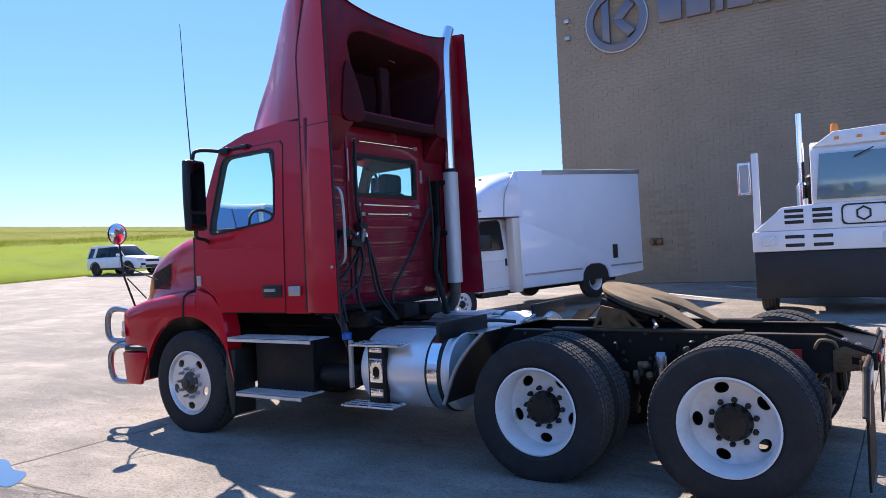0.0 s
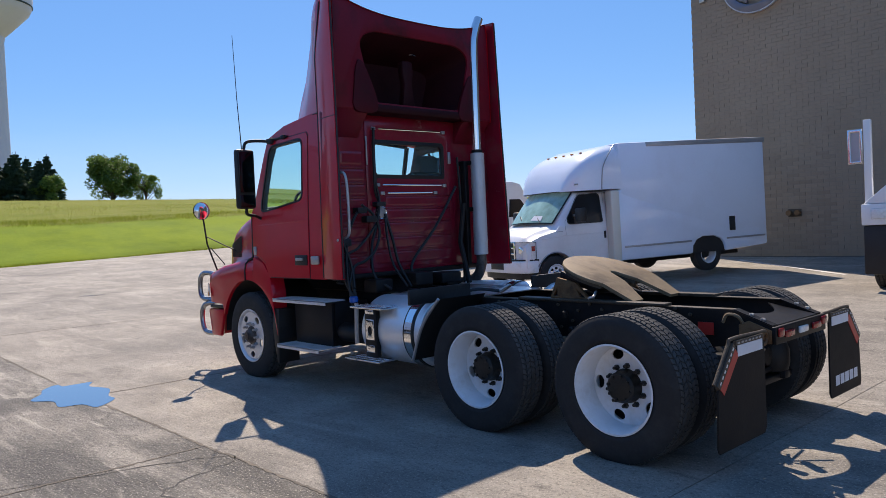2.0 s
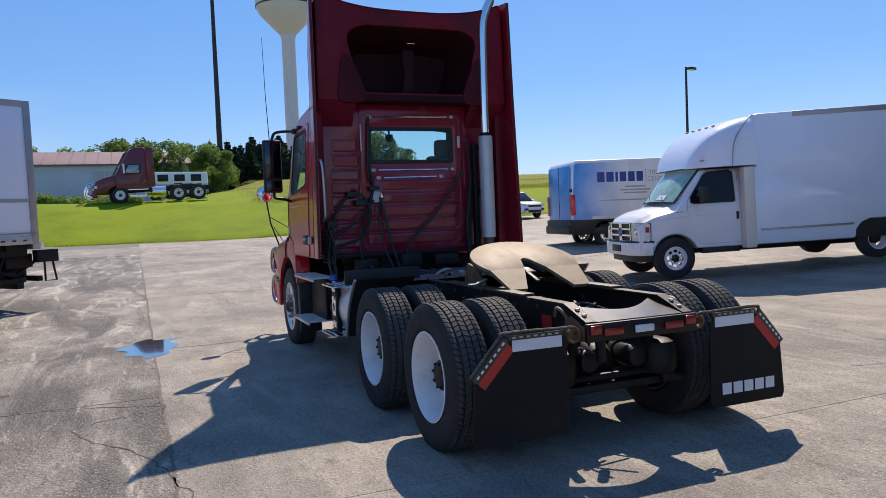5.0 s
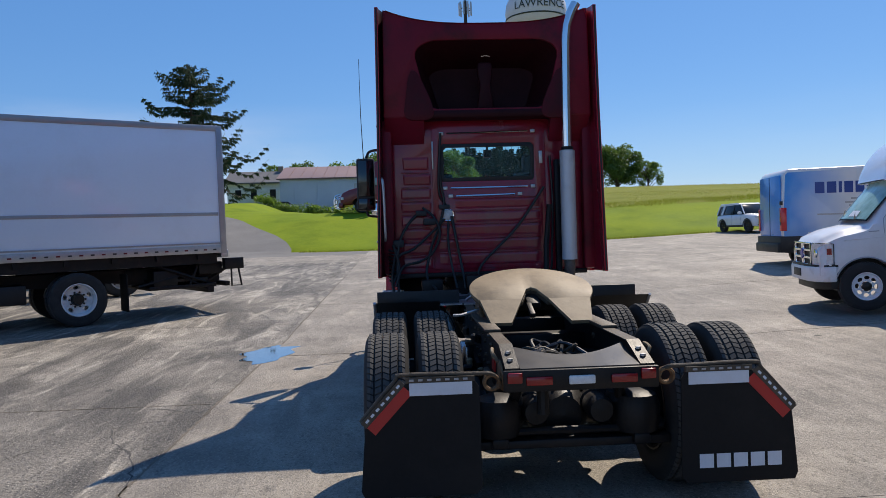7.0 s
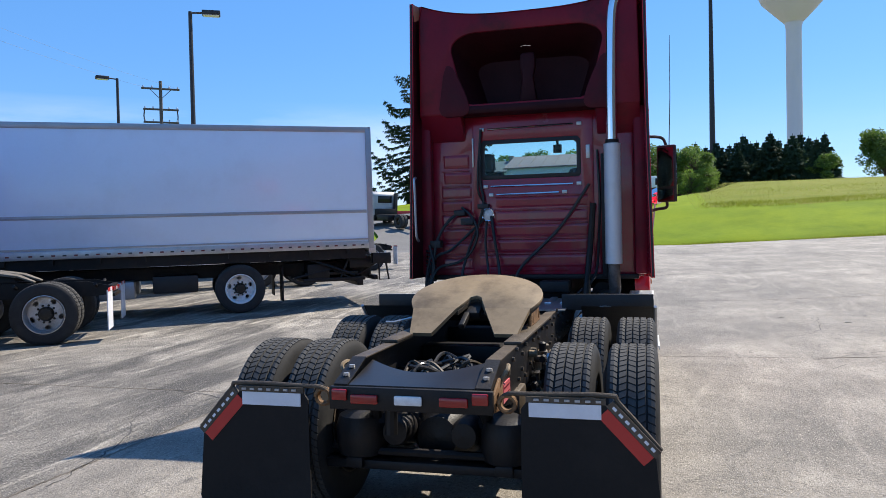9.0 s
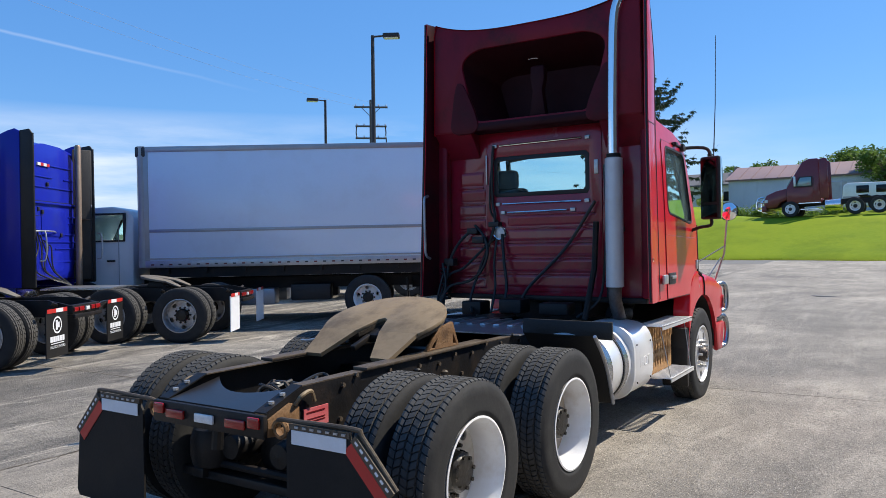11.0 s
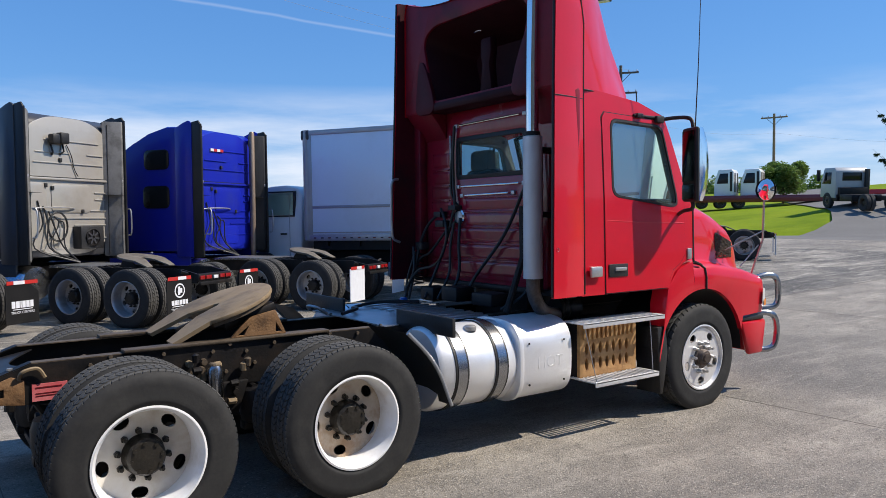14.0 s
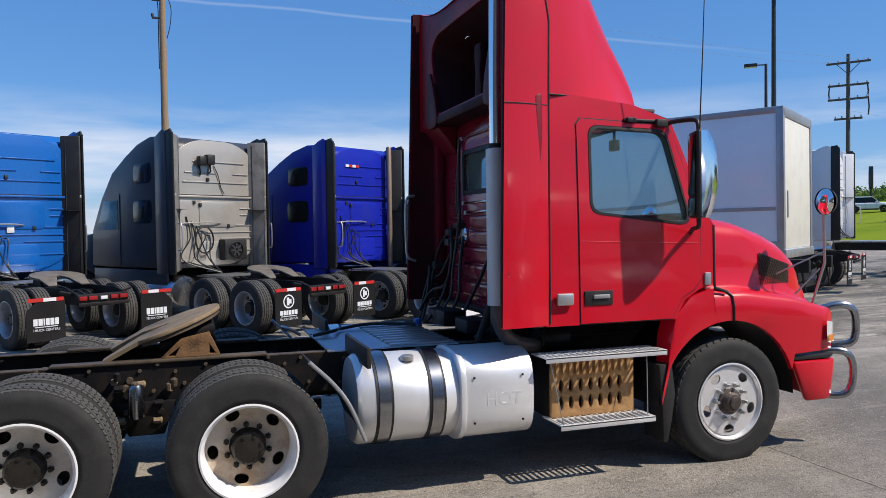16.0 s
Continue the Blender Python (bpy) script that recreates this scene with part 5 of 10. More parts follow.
def hood_ring(x):
    zt = np.interp(x, [4.30, 4.7, 5.0, 5.25, 5.42, 5.52], [2.03, 1.99, 1.90, 1.79, 1.66, 1.45])
    w = np.interp(x, [4.30, 4.8, 5.2, 5.42, 5.52], [1.06, 1.02, 0.96, 0.90, 0.84])
    flare = np.interp(x, [4.30, 4.6, 5.2, 5.45, 5.58], [1.205, 1.215, 1.215, 1.20, 1.13])
    sh = np.interp(x, [4.30, 4.6, 5.1, 5.52], [1.40, 1.40, 1.33, 1.22])
    low = max(arch(x), float(np.interp(x, [5.02, 5.08, 5.6], [0.0, 0.84, 0.86]))) if x > AX else arch(x)
    return [(0, zt), (w * 0.45, zt - 0.004), (w * 0.74, zt - 0.022), (w * 0.89, zt - 0.055), (w * 0.965, zt - 0.11), (w * 0.993, zt - 0.18), (w, (zt - 0.18 + sh) / 2), (w + 0.012, sh + 0.035), (w + 0.035, sh + 0.004),
            (flare - 0.045, sh - 0.018), (flare - 0.01, sh - 0.055), (flare, sh - 0.14), (flare - 0.002, max(low, min(sh - 0.2, 1.10))), (flare - 0.01, low), (flare - 0.05, low - 0.002)]


HXS = [4.30, 4.36, 4.42, 4.5, 4.6, 4.7, 4.8, 4.88, 4.95, 5.0, 5.04, 5.07, 5.1, 5.2, 5.3, 5.38, 5.45, 5.5, 5.56]
for s in (1, -1):
    hm = Mb()
    rows = [[(x, s * y, z) for y, z in hood_ring(x)] for x in HXS]
    k = len(rows[0])
    hm.add([p for r in rows for p in r], [(i * k + j, (i + 1) * k + j, (i + 1) * k + j + 1, i * k + j + 1) for i in range(len(rows) - 1) for j in range(k - 1)])
    hood = part("hood_half", hm, RED, truck, "red sloping hood with flared fender", smooth=50)
    def vent_at(x, k, s=s):
        u = (x - 4.90) / 0.38
        return (x, s * (hood_ring(x)[6][0] + 0.004), 1.405 + 0.012 * u + (0.285 - 0.125 * u) * k)
    vent = part("hood_vent", Mb().grid(lambda u, v: vent_at(4.90 + 0.38 * u, v), 8, 6), BLACK, hood, "black mesh vent in the hood side")
    wires = Mb()
    for i in range(14):
        for slant in (0.12, -0.12):
            x0 = 4.91 + i * 0.027
            x1 = min(5.275, max(4.905, x0 + slant))
            a, b = Vector(vent_at(x0, 0.03)), Vector(vent_at(x1, 0.97 * abs((x1 - x0) / slant)))
            wires.tube([a + Vector((0, s * 0.006, 0)), b + Vector((0, s * 0.006, 0))], 0.0028, 4)
    part("mesh_wire", wires, GRIME, vent)
    # rear part of the fender, fixed to the cab
    def fend(u, v, s=s):
        a = radians(178 - 75 * u)
        inx, inz = AX + AR * math.cos(a), AZ + AR * math.sin(a)
        tx, tz = np.interp(u, [0, 0.25, 0.5, 0.75, 1], [3.86, 3.87, 3.92, 4.06, 4.27]), np.interp(u, [0, 0.25, 0.5, 0.75, 1], [0.80, 1.02, 1.22, 1.36, 1.42])
        if v < 0.7:
            k = v / 0.7
            return (inx + (tx + 0.02 - inx) * k, s * (1.205 - 0.012 * k * k), inz + (tz - inz) * k)
        k = (v - 0.7) / 0.3
        return (tx + 0.02 - 0.02 * k, s * (1.193 - 0.16 * k), tz + 0.02 * math.sin(k * math.pi / 2))
    part("fender", Mb().grid(fend, 16, 10), RED, truck, "red front fender", smooth=50)
    part("fender_gap", Mb().tube([(4.292, s * (y + 0.003), z + (0.003 if k < 2 else 0)) for k, (y, z) in enumerate(hood_ring(4.30)[2:9])], 0.011, 6), BLACK, truck, "dark gap between hood and cab")
    part("fender_gap", Mb().tube([(4.295, s * 1.10, 1.408), (4.38, s * 1.125, 1.404), (4.44, s * 1.168, 1.39), (4.465, s * 1.203, 1.35), (4.475, s * 1.214, 1.26), (4.478, s * 1.212, 1.15)], 0.011, 6), BLACK, truck, "dark gap between hood and fender")
    part("cowl_gap", Mb().tube([(4.306, s * (side_y(z) - 0.004), z) for z in np.linspace(1.93, 1.46, 6)] + [(4.315, s * 1.182, 1.425), (4.37, s * 1.19, 1.405), (4.42, s * 1.196, 1.385)], 0.012, 6), BLACK, truck, "dark gap ahead of the cowl")
    part("splash_guard", Mb().plate([(3.90, 0.84), (3.93, 0.60), (3.90, 0.40), (3.86, 0.22), (3.82, 0.22), (3.81, 0.50), (3.78, 0.84)], [], "y", s * 1.19, s * 0.92), BLACK, truck, "black splash guard", bevel=0.01)
    part("fender_liner", Mb().grid(lambda u, v, s=s: (AX + (AR + 0.01) * math.cos(math.pi * u), s * (0.55 + 0.62 * v), AZ + (AR + 0.01) * math.sin(math.pi * u)), 16, 2), BLACK, truck)
    lamp_h = part("headlamp", Mb().grid(lambda u, v, s=s: (5.425 + 0.14 * u, s * (1.222 - 0.075 * u * u), 0.93 + 0.175 * v * (1 - 0.15 * u)), 5, 4), LENSCLR, truck, "clear headlamp with amber corner", smooth=60)
    part("turn_lens", Mb().grid(lambda u, v, s=s: (5.435 + 0.135 * u, s * (1.229 - 0.075 * u * u), 0.925 + 0.06 * v), 5, 2), LENSAMB, lamp_h, "amber turn lens", smooth=60)
    # mirrors
    MT = Matrix.Translation((3.98, s * 1.42, 0)) @ Matrix.Rotation(radians(-22 if s < 0 else 4), 4, "Z")
    mir = part("mirror_head", Mb().box(-0.05, -0.005 if s < 0 else 0.03, -0.115, 0.115, 1.98, 2.64).move(MT), BLACK, truck, "black side mirror housing", bevel=0.03)
    part("mirror_glass", Mb().box(-0.058, -0.051, -0.095, 0.095, 2.16, 2.61).move(MT), DIMMIRROR, mir, "flat mirror glass", bevel=0.003)
    part("mirror_glass", Mb().box(-0.058, -0.051, -0.095, 0.095, 2.0, 2.13).move(MT), DIMMIRROR, mir, "wide-angle mirror glass", bevel=0.003)
    part("mirror_shell", Mb().grid(lambda u, v, s=s: ((-0.012 if s < 0 else 0.0) + (0.15 if s < 0 else 0.09) * max(0.0, math.sin(math.pi * u)) ** 0.55 * max(0.0, math.sin(math.pi * (0.04 + 0.92 * v))) ** 0.3, -0.112 + 0.224 * u, 1.985 + 0.65 * v), 14, 14).move(MT), CHROME if s < 0 else BLACK, mir, "curved mirror back shell", smooth=60)
    part("mirror_arm", Mb().tube(curve_pts([(3.86, s * 1.06, 2.72), (3.95, s * 1.2, 2.745), (4.0, s * 1.36, 2.73), (3.99, s * 1.41, 2.64)], 5), 0.018, 8), BLACK, mir, "black mirror arm")
    part("mirror_arm", Mb().tube(curve_pts([(4.1, s * 1.15, 1.86), (4.03, s * 1.28, 1.90), (3.99, s * 1.40, 1.92), (3.985, s * 1.41, 1.99)], 5), 0.018, 8), BLACK, mir, "black mirror arm")
    part("arm_mount", Mb().box(3.50, 3.90, min(s * 1.125, s * 1.155), max(s * 1.125, s * 1.155), 2.735, 2.757).box(3.52, 3.60, min(s * 1.13, s * 1.175), max(s * 1.13, s * 1.175), 2.725, 2.765).box(3.78, 3.88, min(s * 1.12, s * 1.18), max(s * 1.12, s * 1.18), 2.70, 2.76), BLACK, mir, "black bracket along the roof edge", bevel=0.006)
    part("antenna", Mb().tube([(3.97, s * 1.44, 2.6), (3.985, s * 1.46, 3.2), (4.01, s * 1.465, 3.91)], 0.006, 6, 0.003), BLACK, truck, "thin black whip antenna")
    HX, HZ = (5.315, 2.11) if s < 0 else (5.35, 2.02)
    post = part("hood_mirror", Mb().tube([(5.36, s * 1.10, 1.17), (5.38, s * 1.24, 1.6), (HX, s * 1.29, HZ - 0.09)], 0.011, 8).tube([(5.1, s * 0.99, 1.5), (5.37, s * 1.26, 1.7)], 0.007, 6).tube([(5.2, s * 1.1, 1.33), (5.37, s * 1.2, 1.55)], 0.007, 6), STEEL if s < 0 else BLACK, truck, "round convex mirror on a hood post")
    ball = Mb().lathe([(0, 0.05), (0.06, 0.042), (0.10, 0.015), (0.11, -0.005), (0.10, -0.012)], (0, 0, 0), "x", 28)
    ball.move(Matrix.Translation((HX, s * 1.305, HZ)) @ Matrix.Rotation(radians(180 + 12 * s), 4, "Z"))
    part("mirror_glass", ball, MIRROR, post, "round convex mirror glass", smooth=60)
    part("mirror_cap", Mb().lathe([(0, 0.07), (0.06, 0.06), (0.1, 0.03), (0.113, 0)], (HX + 0.002, s * 1.305, HZ), "x", 24), BLACK if s < 0 else CHROME, post, smooth=60)
    # grille guard loops
    g = part("grille_guard", Mb().tube(curve_pts([(5.45, s * 1.02, 1.16), (5.66, s * 1.12, 1.22), (5.77, s * 1.16, 1.18), (5.80, s * 1.17, 1.03), (5.77, s * 1.16, 0.90), (5.66, s * 1.1, 0.87), (5.50, s * 1.0, 0.88)], 6), 0.032, 10), SATINCH, truck, "bent steel grille guard tube")
    part("lower_loop", Mb().tube(curve_pts([(5.5, s * 1.05, 0.82), (5.66, s * 1.14, 0.82), (5.74, s * 1.17, 0.76), (5.76, s * 1.18, 0.62), (5.72, s * 1.17, 0.47), (5.62, s * 1.12, 0.43), (5.52, s * 1.05, 0.45)], 6), 0.032, 10), SATINCH, g)
grl = part("grille", Mb().grid(lambda u, v: (5.53 + 0.05 * (1 - (2 * v - 1) ** 2), (v - 0.5) * 1.5, 0.86 + 0.55 * u), 6, 10), BLACK, truck, "black front grille")
sl = Mb()
for i in range(7):
    sl.box(5.54, 5.60, -0.62, 0.62, 0.90 + i * 0.07, 0.925 + i * 0.07)
part("grille_bar", sl, CHROME, grl)
BUMP = [(5.09, 1.205), (5.50, 1.205), (5.60, 1.14), (5.66, 0.8), (5.68, 0), (5.66, -0.8), (5.60, -1.14), (5.50, -1.205), (5.09, -1.205), (5.09, -1.15), (5.4, -1.1), (5.5, -0.8), (5.5, 0.8), (5.4, 1.1), (5.09, 1.15)]
bumper = Mb().plate(BUMP, [], "z", 0.42, 0.77)
bumper.v = [(x + 0.16 * (1 if x < 5.2 else 0) - 0.03 * (1 if x > 5.45 else 0), y * 0.985, z) if z < 0.5 else (x, y, z) for x, y, z in bumper.v]
part("bumper", bumper, RED, truck, "red painted front bumper", bevel=0.03)
part("bumper_top", Mb().plate([(x - 0.01, y * 0.985) for x, y in BUMP], [], "z", 0.78, 0.82), BLACK, truck, bevel=0.008)

# chassis
for s in (1, -1):
    prof = [(-1.42, 0.775), (-1.42, 0.885), (-1.15, 0.985), (2.6, 0.985), (5.3, 0.93), (5.3, 0.70), (-0.9, 0.70)]
    rl = part("frame_rail", Mb().plate(prof, [], "y", s * 0.425, s * 0.418), FRAMEM, truck, "black steel frame rail")
    part("rail_flange", Mb().plate([(-1.42, s * 0.345), (-1.15, s * 0.345), (-1.15, s * 0.425), (-1.42, s * 0.425)], [], "z", 0.0, 0.008).move(Matrix(((1, 0, 0, 0), (0, 1, 0, 0), (0.37, 0, 1, 1.412), (0, 0, 0, 1)))), FRAMEM, rl)
    part("rail_flange", Mb().box(-1.15, 5.2, min(s * 0.345, s * 0.425), max(s * 0.345, s * 0.425), 0.985, 0.992), GRIME, rl)
    part("rail_flange", Mb().box(-0.9, 5.2, min(s * 0.345, s * 0.425), max(s * 0.345, s * 0.425), 0.692, 0.70), FRAMEM, rl)
    for i, x in enumerate((-1.34, -1.26)):
        part("bolt", Mb().lathe([(0.017, 0), (0.017, 0.014), (0, 0.015)], (x, s * 0.385, 0.923 + 0.03 * i), "z", 6), STEEL, rl)
    bolt = mesh_of(Mb().lathe([(0.014, 0), (0.014, s * 0.016), (0, s * 0.017)], (0, 0, 0), "y", 6), GRIME, 30)
    for i in range(44):
        b = part("bolt", bolt, None, rl)
        b.location = (-0.85 + (i // 2) * 0.15 + 0.03 * (i % 3), s * 0.426, (0.75, 0.92)[i % 2] + 0.02 * (i % 5))
EDGE = [(-1.42, -0.34), (-1.42, 0.34)] + [(-1.06 - 0.17 * math.cos(math.pi * y / 2 / 0.34), y) for y in np.linspace(0.34, -0.34, 13)]
end = part("end_plate", Mb().plate(EDGE, [], "z", 0.0, 0.01).move(Matrix(((1, 0, 0, 0), (0, 1, 0, 0), (0.2, 0, 1, 1.165), (0, 0, 0, 1)))), SATIN, truck, "worn black rear crossmember plate")
part("end_face", Mb().box(-1.45, -1.42, -0.44, 0.44, 0.765, 0.885), FRAMEM, end, bevel=0.006)
for y0, y1, m, lb in ((0.335, 0.42, LENSRED, "small red side marker"), (0.165, 0.315, LENSRED, "oval red tail lamp"), (-0.075, 0.075, LENSCLR, "oval white reversing lamp"), (-0.315, -0.165, LENSRED, "oval red tail lamp"), (-0.42, -0.335, LENSRED, "small red side marker")):
    part("tail_lamp", Mb().box(-1.468, -1.45, y0, y1, 0.80 if y1 - y0 > 0.1 else 0.815, 0.85 if y1 - y0 > 0.1 else 0.875), m, truck, lb, bevel=0.008)
for x, w, zt in ((0.95, 0.06, 0.90), (-0.3, 0.10, 0.80), (1.9, 0.08, 0.9), (2.7, 0.08, 0.9), (0.25, 0.1, 0.86)):
    part("crossmember", Mb().box(x - w, x + w, -0.42, 0.42, 0.68, zt), FRAMEM, truck, bevel=0.01)
part("floor_clutter", Mb().box(-0.80, -0.45, -0.22, 0.22, 0.60, 0.66), FRAMEM, truck, bevel=0.02)
random.seed(41)
for i in range(14):
    a = random.uniform(-0.95, -0.5)
    part("air_hose", Mb().tube(curve_pts([(a, random.uniform(-0.28, 0.28), 0.80), (a + random.uniform(-0.2, 0.3), random.uniform(-0.2, 0.2), 0.90), (a + random.uniform(-0.3, 0.3), random.uniform(-0.28, 0.28), 0.82)], 6), 0.012, 6), (SATIN, HOSE, GRIME)[i % 3], truck)
part("lock_bar", Mb().tube([(-1.2, 0.18, 0.80), (-1.22, 0.18, 0.58)], 0.035, 10), FRAMEM, truck, "hanging shock absorber")
for x in (-0.66, 0.66):
    part("differential", Mb().lathe([(0.0, -0.3), (0.12, -0.28), (0.2, -0.12), (0.23, 0), (0.2, 0.12), (0.12, 0.28), (0, 0.3)], (x, 0, 0.5), "x", 18), FRAMEM, truck)
for x in (-0.66, 0.66):
    part("axle", Mb().lathe([(0.10, -0.95), (0.10, -0.5), (0.13, -0.3), (0.13, 0.3), (0.10, 0.5), (0.10, 0.95)], (x, 0, 0.51), "y", 14, True), FRAMEM, truck)
    for s in (1, -1):
        part("air_spring", Mb().lathe([(0.11, 0.46), (0.13, 0.5), (0.115, 0.55), (0.13, 0.6), (0.11, 0.65)], (x - 0.32, s * 0.38, 0), "z", 16, True), FRAMEM, truck)
        part("brake_chamber", Mb().lathe([(0.09, -0.12), (0.1, -0.05), (0.1, 0.05), (0.09, 0.12)], (x + 0.3, s * 0.33, 0.62), "x", 14, True), FRAMEM, truck)
        part("axle_bracket", Mb().box(x - 0.12, x + 0.12, s * 0.4 - 0.06, s * 0.4 + 0.06, 0.55, 0.75), GRIME, truck, bevel=0.015)
for s in (1, -1):
    for x in (-1.02, 0.30):
        part("air_bag", Mb().lathe([(0.09, 0.40), (0.135, 0.42), (0.15, 0.48), (0.15, 0.58), (0.13, 0.64), (0.08, 0.66)], (x, s * 0.43, 0), "z", 20, True), FRAMEM, truck, "black suspension air bag")
        part("trailing_arm", Mb().plate([(x - 0.14, 0.36), (x + 0.14, 0.36), (x + 0.45, 0.42), (x + 0.95, 0.56), (x + 0.95, 0.64), (x + 0.4, 0.50), (x - 0.14, 0.42)], [], "y", s * 0.38, s * 0.48), FRAMEM, truck, bevel=0.01)
    part("shock_absorber", Mb().tube([(-1.15, s * 0.30, 0.80), (-0.92, s * 0.36, 0.42)], 0.035, 10), FRAMEM, truck, "black shock absorber")
    part("brake_can", Mb().lathe([(0, -0.16), (0.07, -0.15), (0.085, -0.10), (0.085, 0.02), (0.07, 0.06), (0.085, 0.07), (0.085, 0.12), (0, 0.13)], (-0.96, s * 0.20, 0.56), "x", 18), FRAMEM, truck, "black brake chamber")
part("cross_beam", Mb().box(-1.12, -0.94, -0.62, 0.62, 0.345, 0.40), FRAMEM, truck, "black suspension cross beam", bevel=0.012)
part("sway_bar", Mb().tube(curve_pts([(-0.6, 0.62, 0.46), (-1.0, 0.60, 0.44), (-1.06, 0.45, 0.44), (-1.06, -0.45, 0.44), (-1.0, -0.60, 0.44), (-0.6, -0.62, 0.46)], 5), 0.025, 8), FRAMEM, truck, "bent sway bar")
part("front_axle", Mb().lathe([(0.07, -0.95), (0.07, 0.95)], (4.42, 0, 0.47), "y", 12, True), FRAMEM, truck)
part("drive_shaft", Mb().lathe([(0.06, 0.95), (0.06, 3.0)], (0, 0, 0.62), "x", 12, True), FRAMEM, truck)
part("engine_block", Mb().box(2.9, 4.9, -0.4, 0.4, 0.45, 1.3), FRAMEM, truck, "dark engine under the cab", bevel=0.05)
for i in range(48):
    x, s = random.uniform(-0.3, 0.3), (1, -1)[i % 2]
    q = Mb().lathe([(0.0, 0), (0.022, 0), (0.026, 0.05), (0.014, 0.06), (0, 0.06)], (x, s * random.uniform(0.44, 0.52), random.uniform(0.58, 0.9)), random.choice("xyz"), 8)
    part("valve", q, (GREASE, GRIME, FRAMEM)[i % 3], truck)
for s in (1, -1):
    part("torque_bracket", Mb().plate([(-0.2, 0.72), (0.2, 0.72), (0.12, 0.48), (-0.12, 0.48)], [], "y", s * 0.43, s * 0.47), FRAMEM, truck, bevel=0.008)
    part("air_canister", Mb().lathe([(0.0, 0.62), (0.05, 0.625), (0.055, 0.64), (0.055, 0.83), (0.04, 0.86), (0, 0.86)], (-0.06, s * 0.53, 0), "z", 16), SATINCH, truck, "small grey air dryer canister")

# fifth wheel: a greasy horseshoe plate tipped back
FWM = Matrix.Translation((0.10, 0, 1.205)) @ Matrix.Rotation(radians(-19.5), 4, "Y")
ring = [(0.40 * math.cos(a) + 0.05, 0.475 * math.sin(a)) for a in np.linspace(radians(-112), radians(112), 30)]
FW = ring + [(-0.15, 0.42), (-0.15, 0.10), (-0.02, 0.055), (0.03, 0.04), (0.06, 0.0), (0.03, -0.04), (-0.02, -0.055), (-0.15, -0.10), (-0.15, -0.42)]
RAMP = [(0.0, 0.415), (-0.29, 0.365), (-0.29, 0.215), (0.0, 0.10)]
fw = part("fifth_wheel", Mb().plate(FW, [], "z", -0.028, 0.0).move(FWM), GREASE, truck, "greasy tan fifth-wheel plate tipped back", bevel=0.006)
for s in (1, -1):
    part("ramp", Mb().plate([(x, s * y) for x, y in RAMP], [], "z", -0.028, 0.0).move(FWM @ Matrix.Translation((-0.15, 0, 0)) @ Matrix.Rotation(radians(-10), 4, "Y")), GREASE, fw, "sloping guide ramp")
part("plate_skirt", Mb().plate([(x * 0.96, y * 0.96) for x, y in FW], [], "z", -0.058, -0.028).move(FWM), GRIME, fw)
part("lock_jaw", Mb().box(-0.12, 0.06, -0.05, 0.05, -0.10, -0.05).box(-0.3, -0.1, 0.02, 0.06, -0.09, -0.05).move(FWM), FRAMEM, fw, bevel=0.008)
part("under_frame", Mb().box(-0.05, 0.36, -0.3, 0.3, -0.15, -0.09).move(FWM), FRAMEM, fw, bevel=0.01)
for s in (1, -1):
    part("pivot_bracket", Mb().plate([(0.10, 1.012), (0.52, 1.012), (0.44, 1.19), (0.24, 1.15)], [[(0.15, 1.025), (0.20, 1.025), (0.235, 1.09)], [(0.44, 1.03), (0.485, 1.03), (0.44, 1.10)]], "y", s * 0.37, s * 0.40), RUST, fw, "rusty pivot bracket", bevel=0.005)
    part("slide_rail", Mb().box(-0.62, 0.85, min(s * 0.34, s * 0.45), max(s * 0.34, s * 0.45), 0.993, 1.012), GRIME, fw, bevel=0.004)
part("release_handle", Mb().tube([(0.02, 0.42, 1.08), (-0.05, 0.56, 1.05), (-0.05, 0.62, 1.05)], 0.012, 6), STEEL, fw)

# rear wheels, duals
for x in (-0.66, 0.66):
    for s in (1, -1):
        wheel(truck, x, s * 1.10, 0.50, s, "dish", rim_mat=WHITERIM, disc=None if s > 0 else (RUSTDISC if x > 0 else DISC), spin=(0.70 if x > 0 else 1.02) if s > 0 else (-0.37 if x > 0 else -1.73), label="white steel dual wheel with worn drive tyre", lugs=76)
        wheel(truck, x, s * 0.765, 0.50, -s, "dish", nuts=False, rim_mat=GRIME, lugs=76)
        part("brake_drum", Mb().lathe([(0.0, -0.10), (0.20, -0.10), (0.205, -0.08), (0.205, 0.10), (0.0, 0.10)], (x, s * 0.60, 0.50), "y", 28), FRAMEM, truck, "dark brake drum")
for s in (1, -1):
    wheel(truck, 4.46, s * 1.06, 0.49, s, "front", w=0.26, rim_mat=FRONTRIM, hub_mat=ELBOW, spin=0.7, label="polished aluminium front wheel")

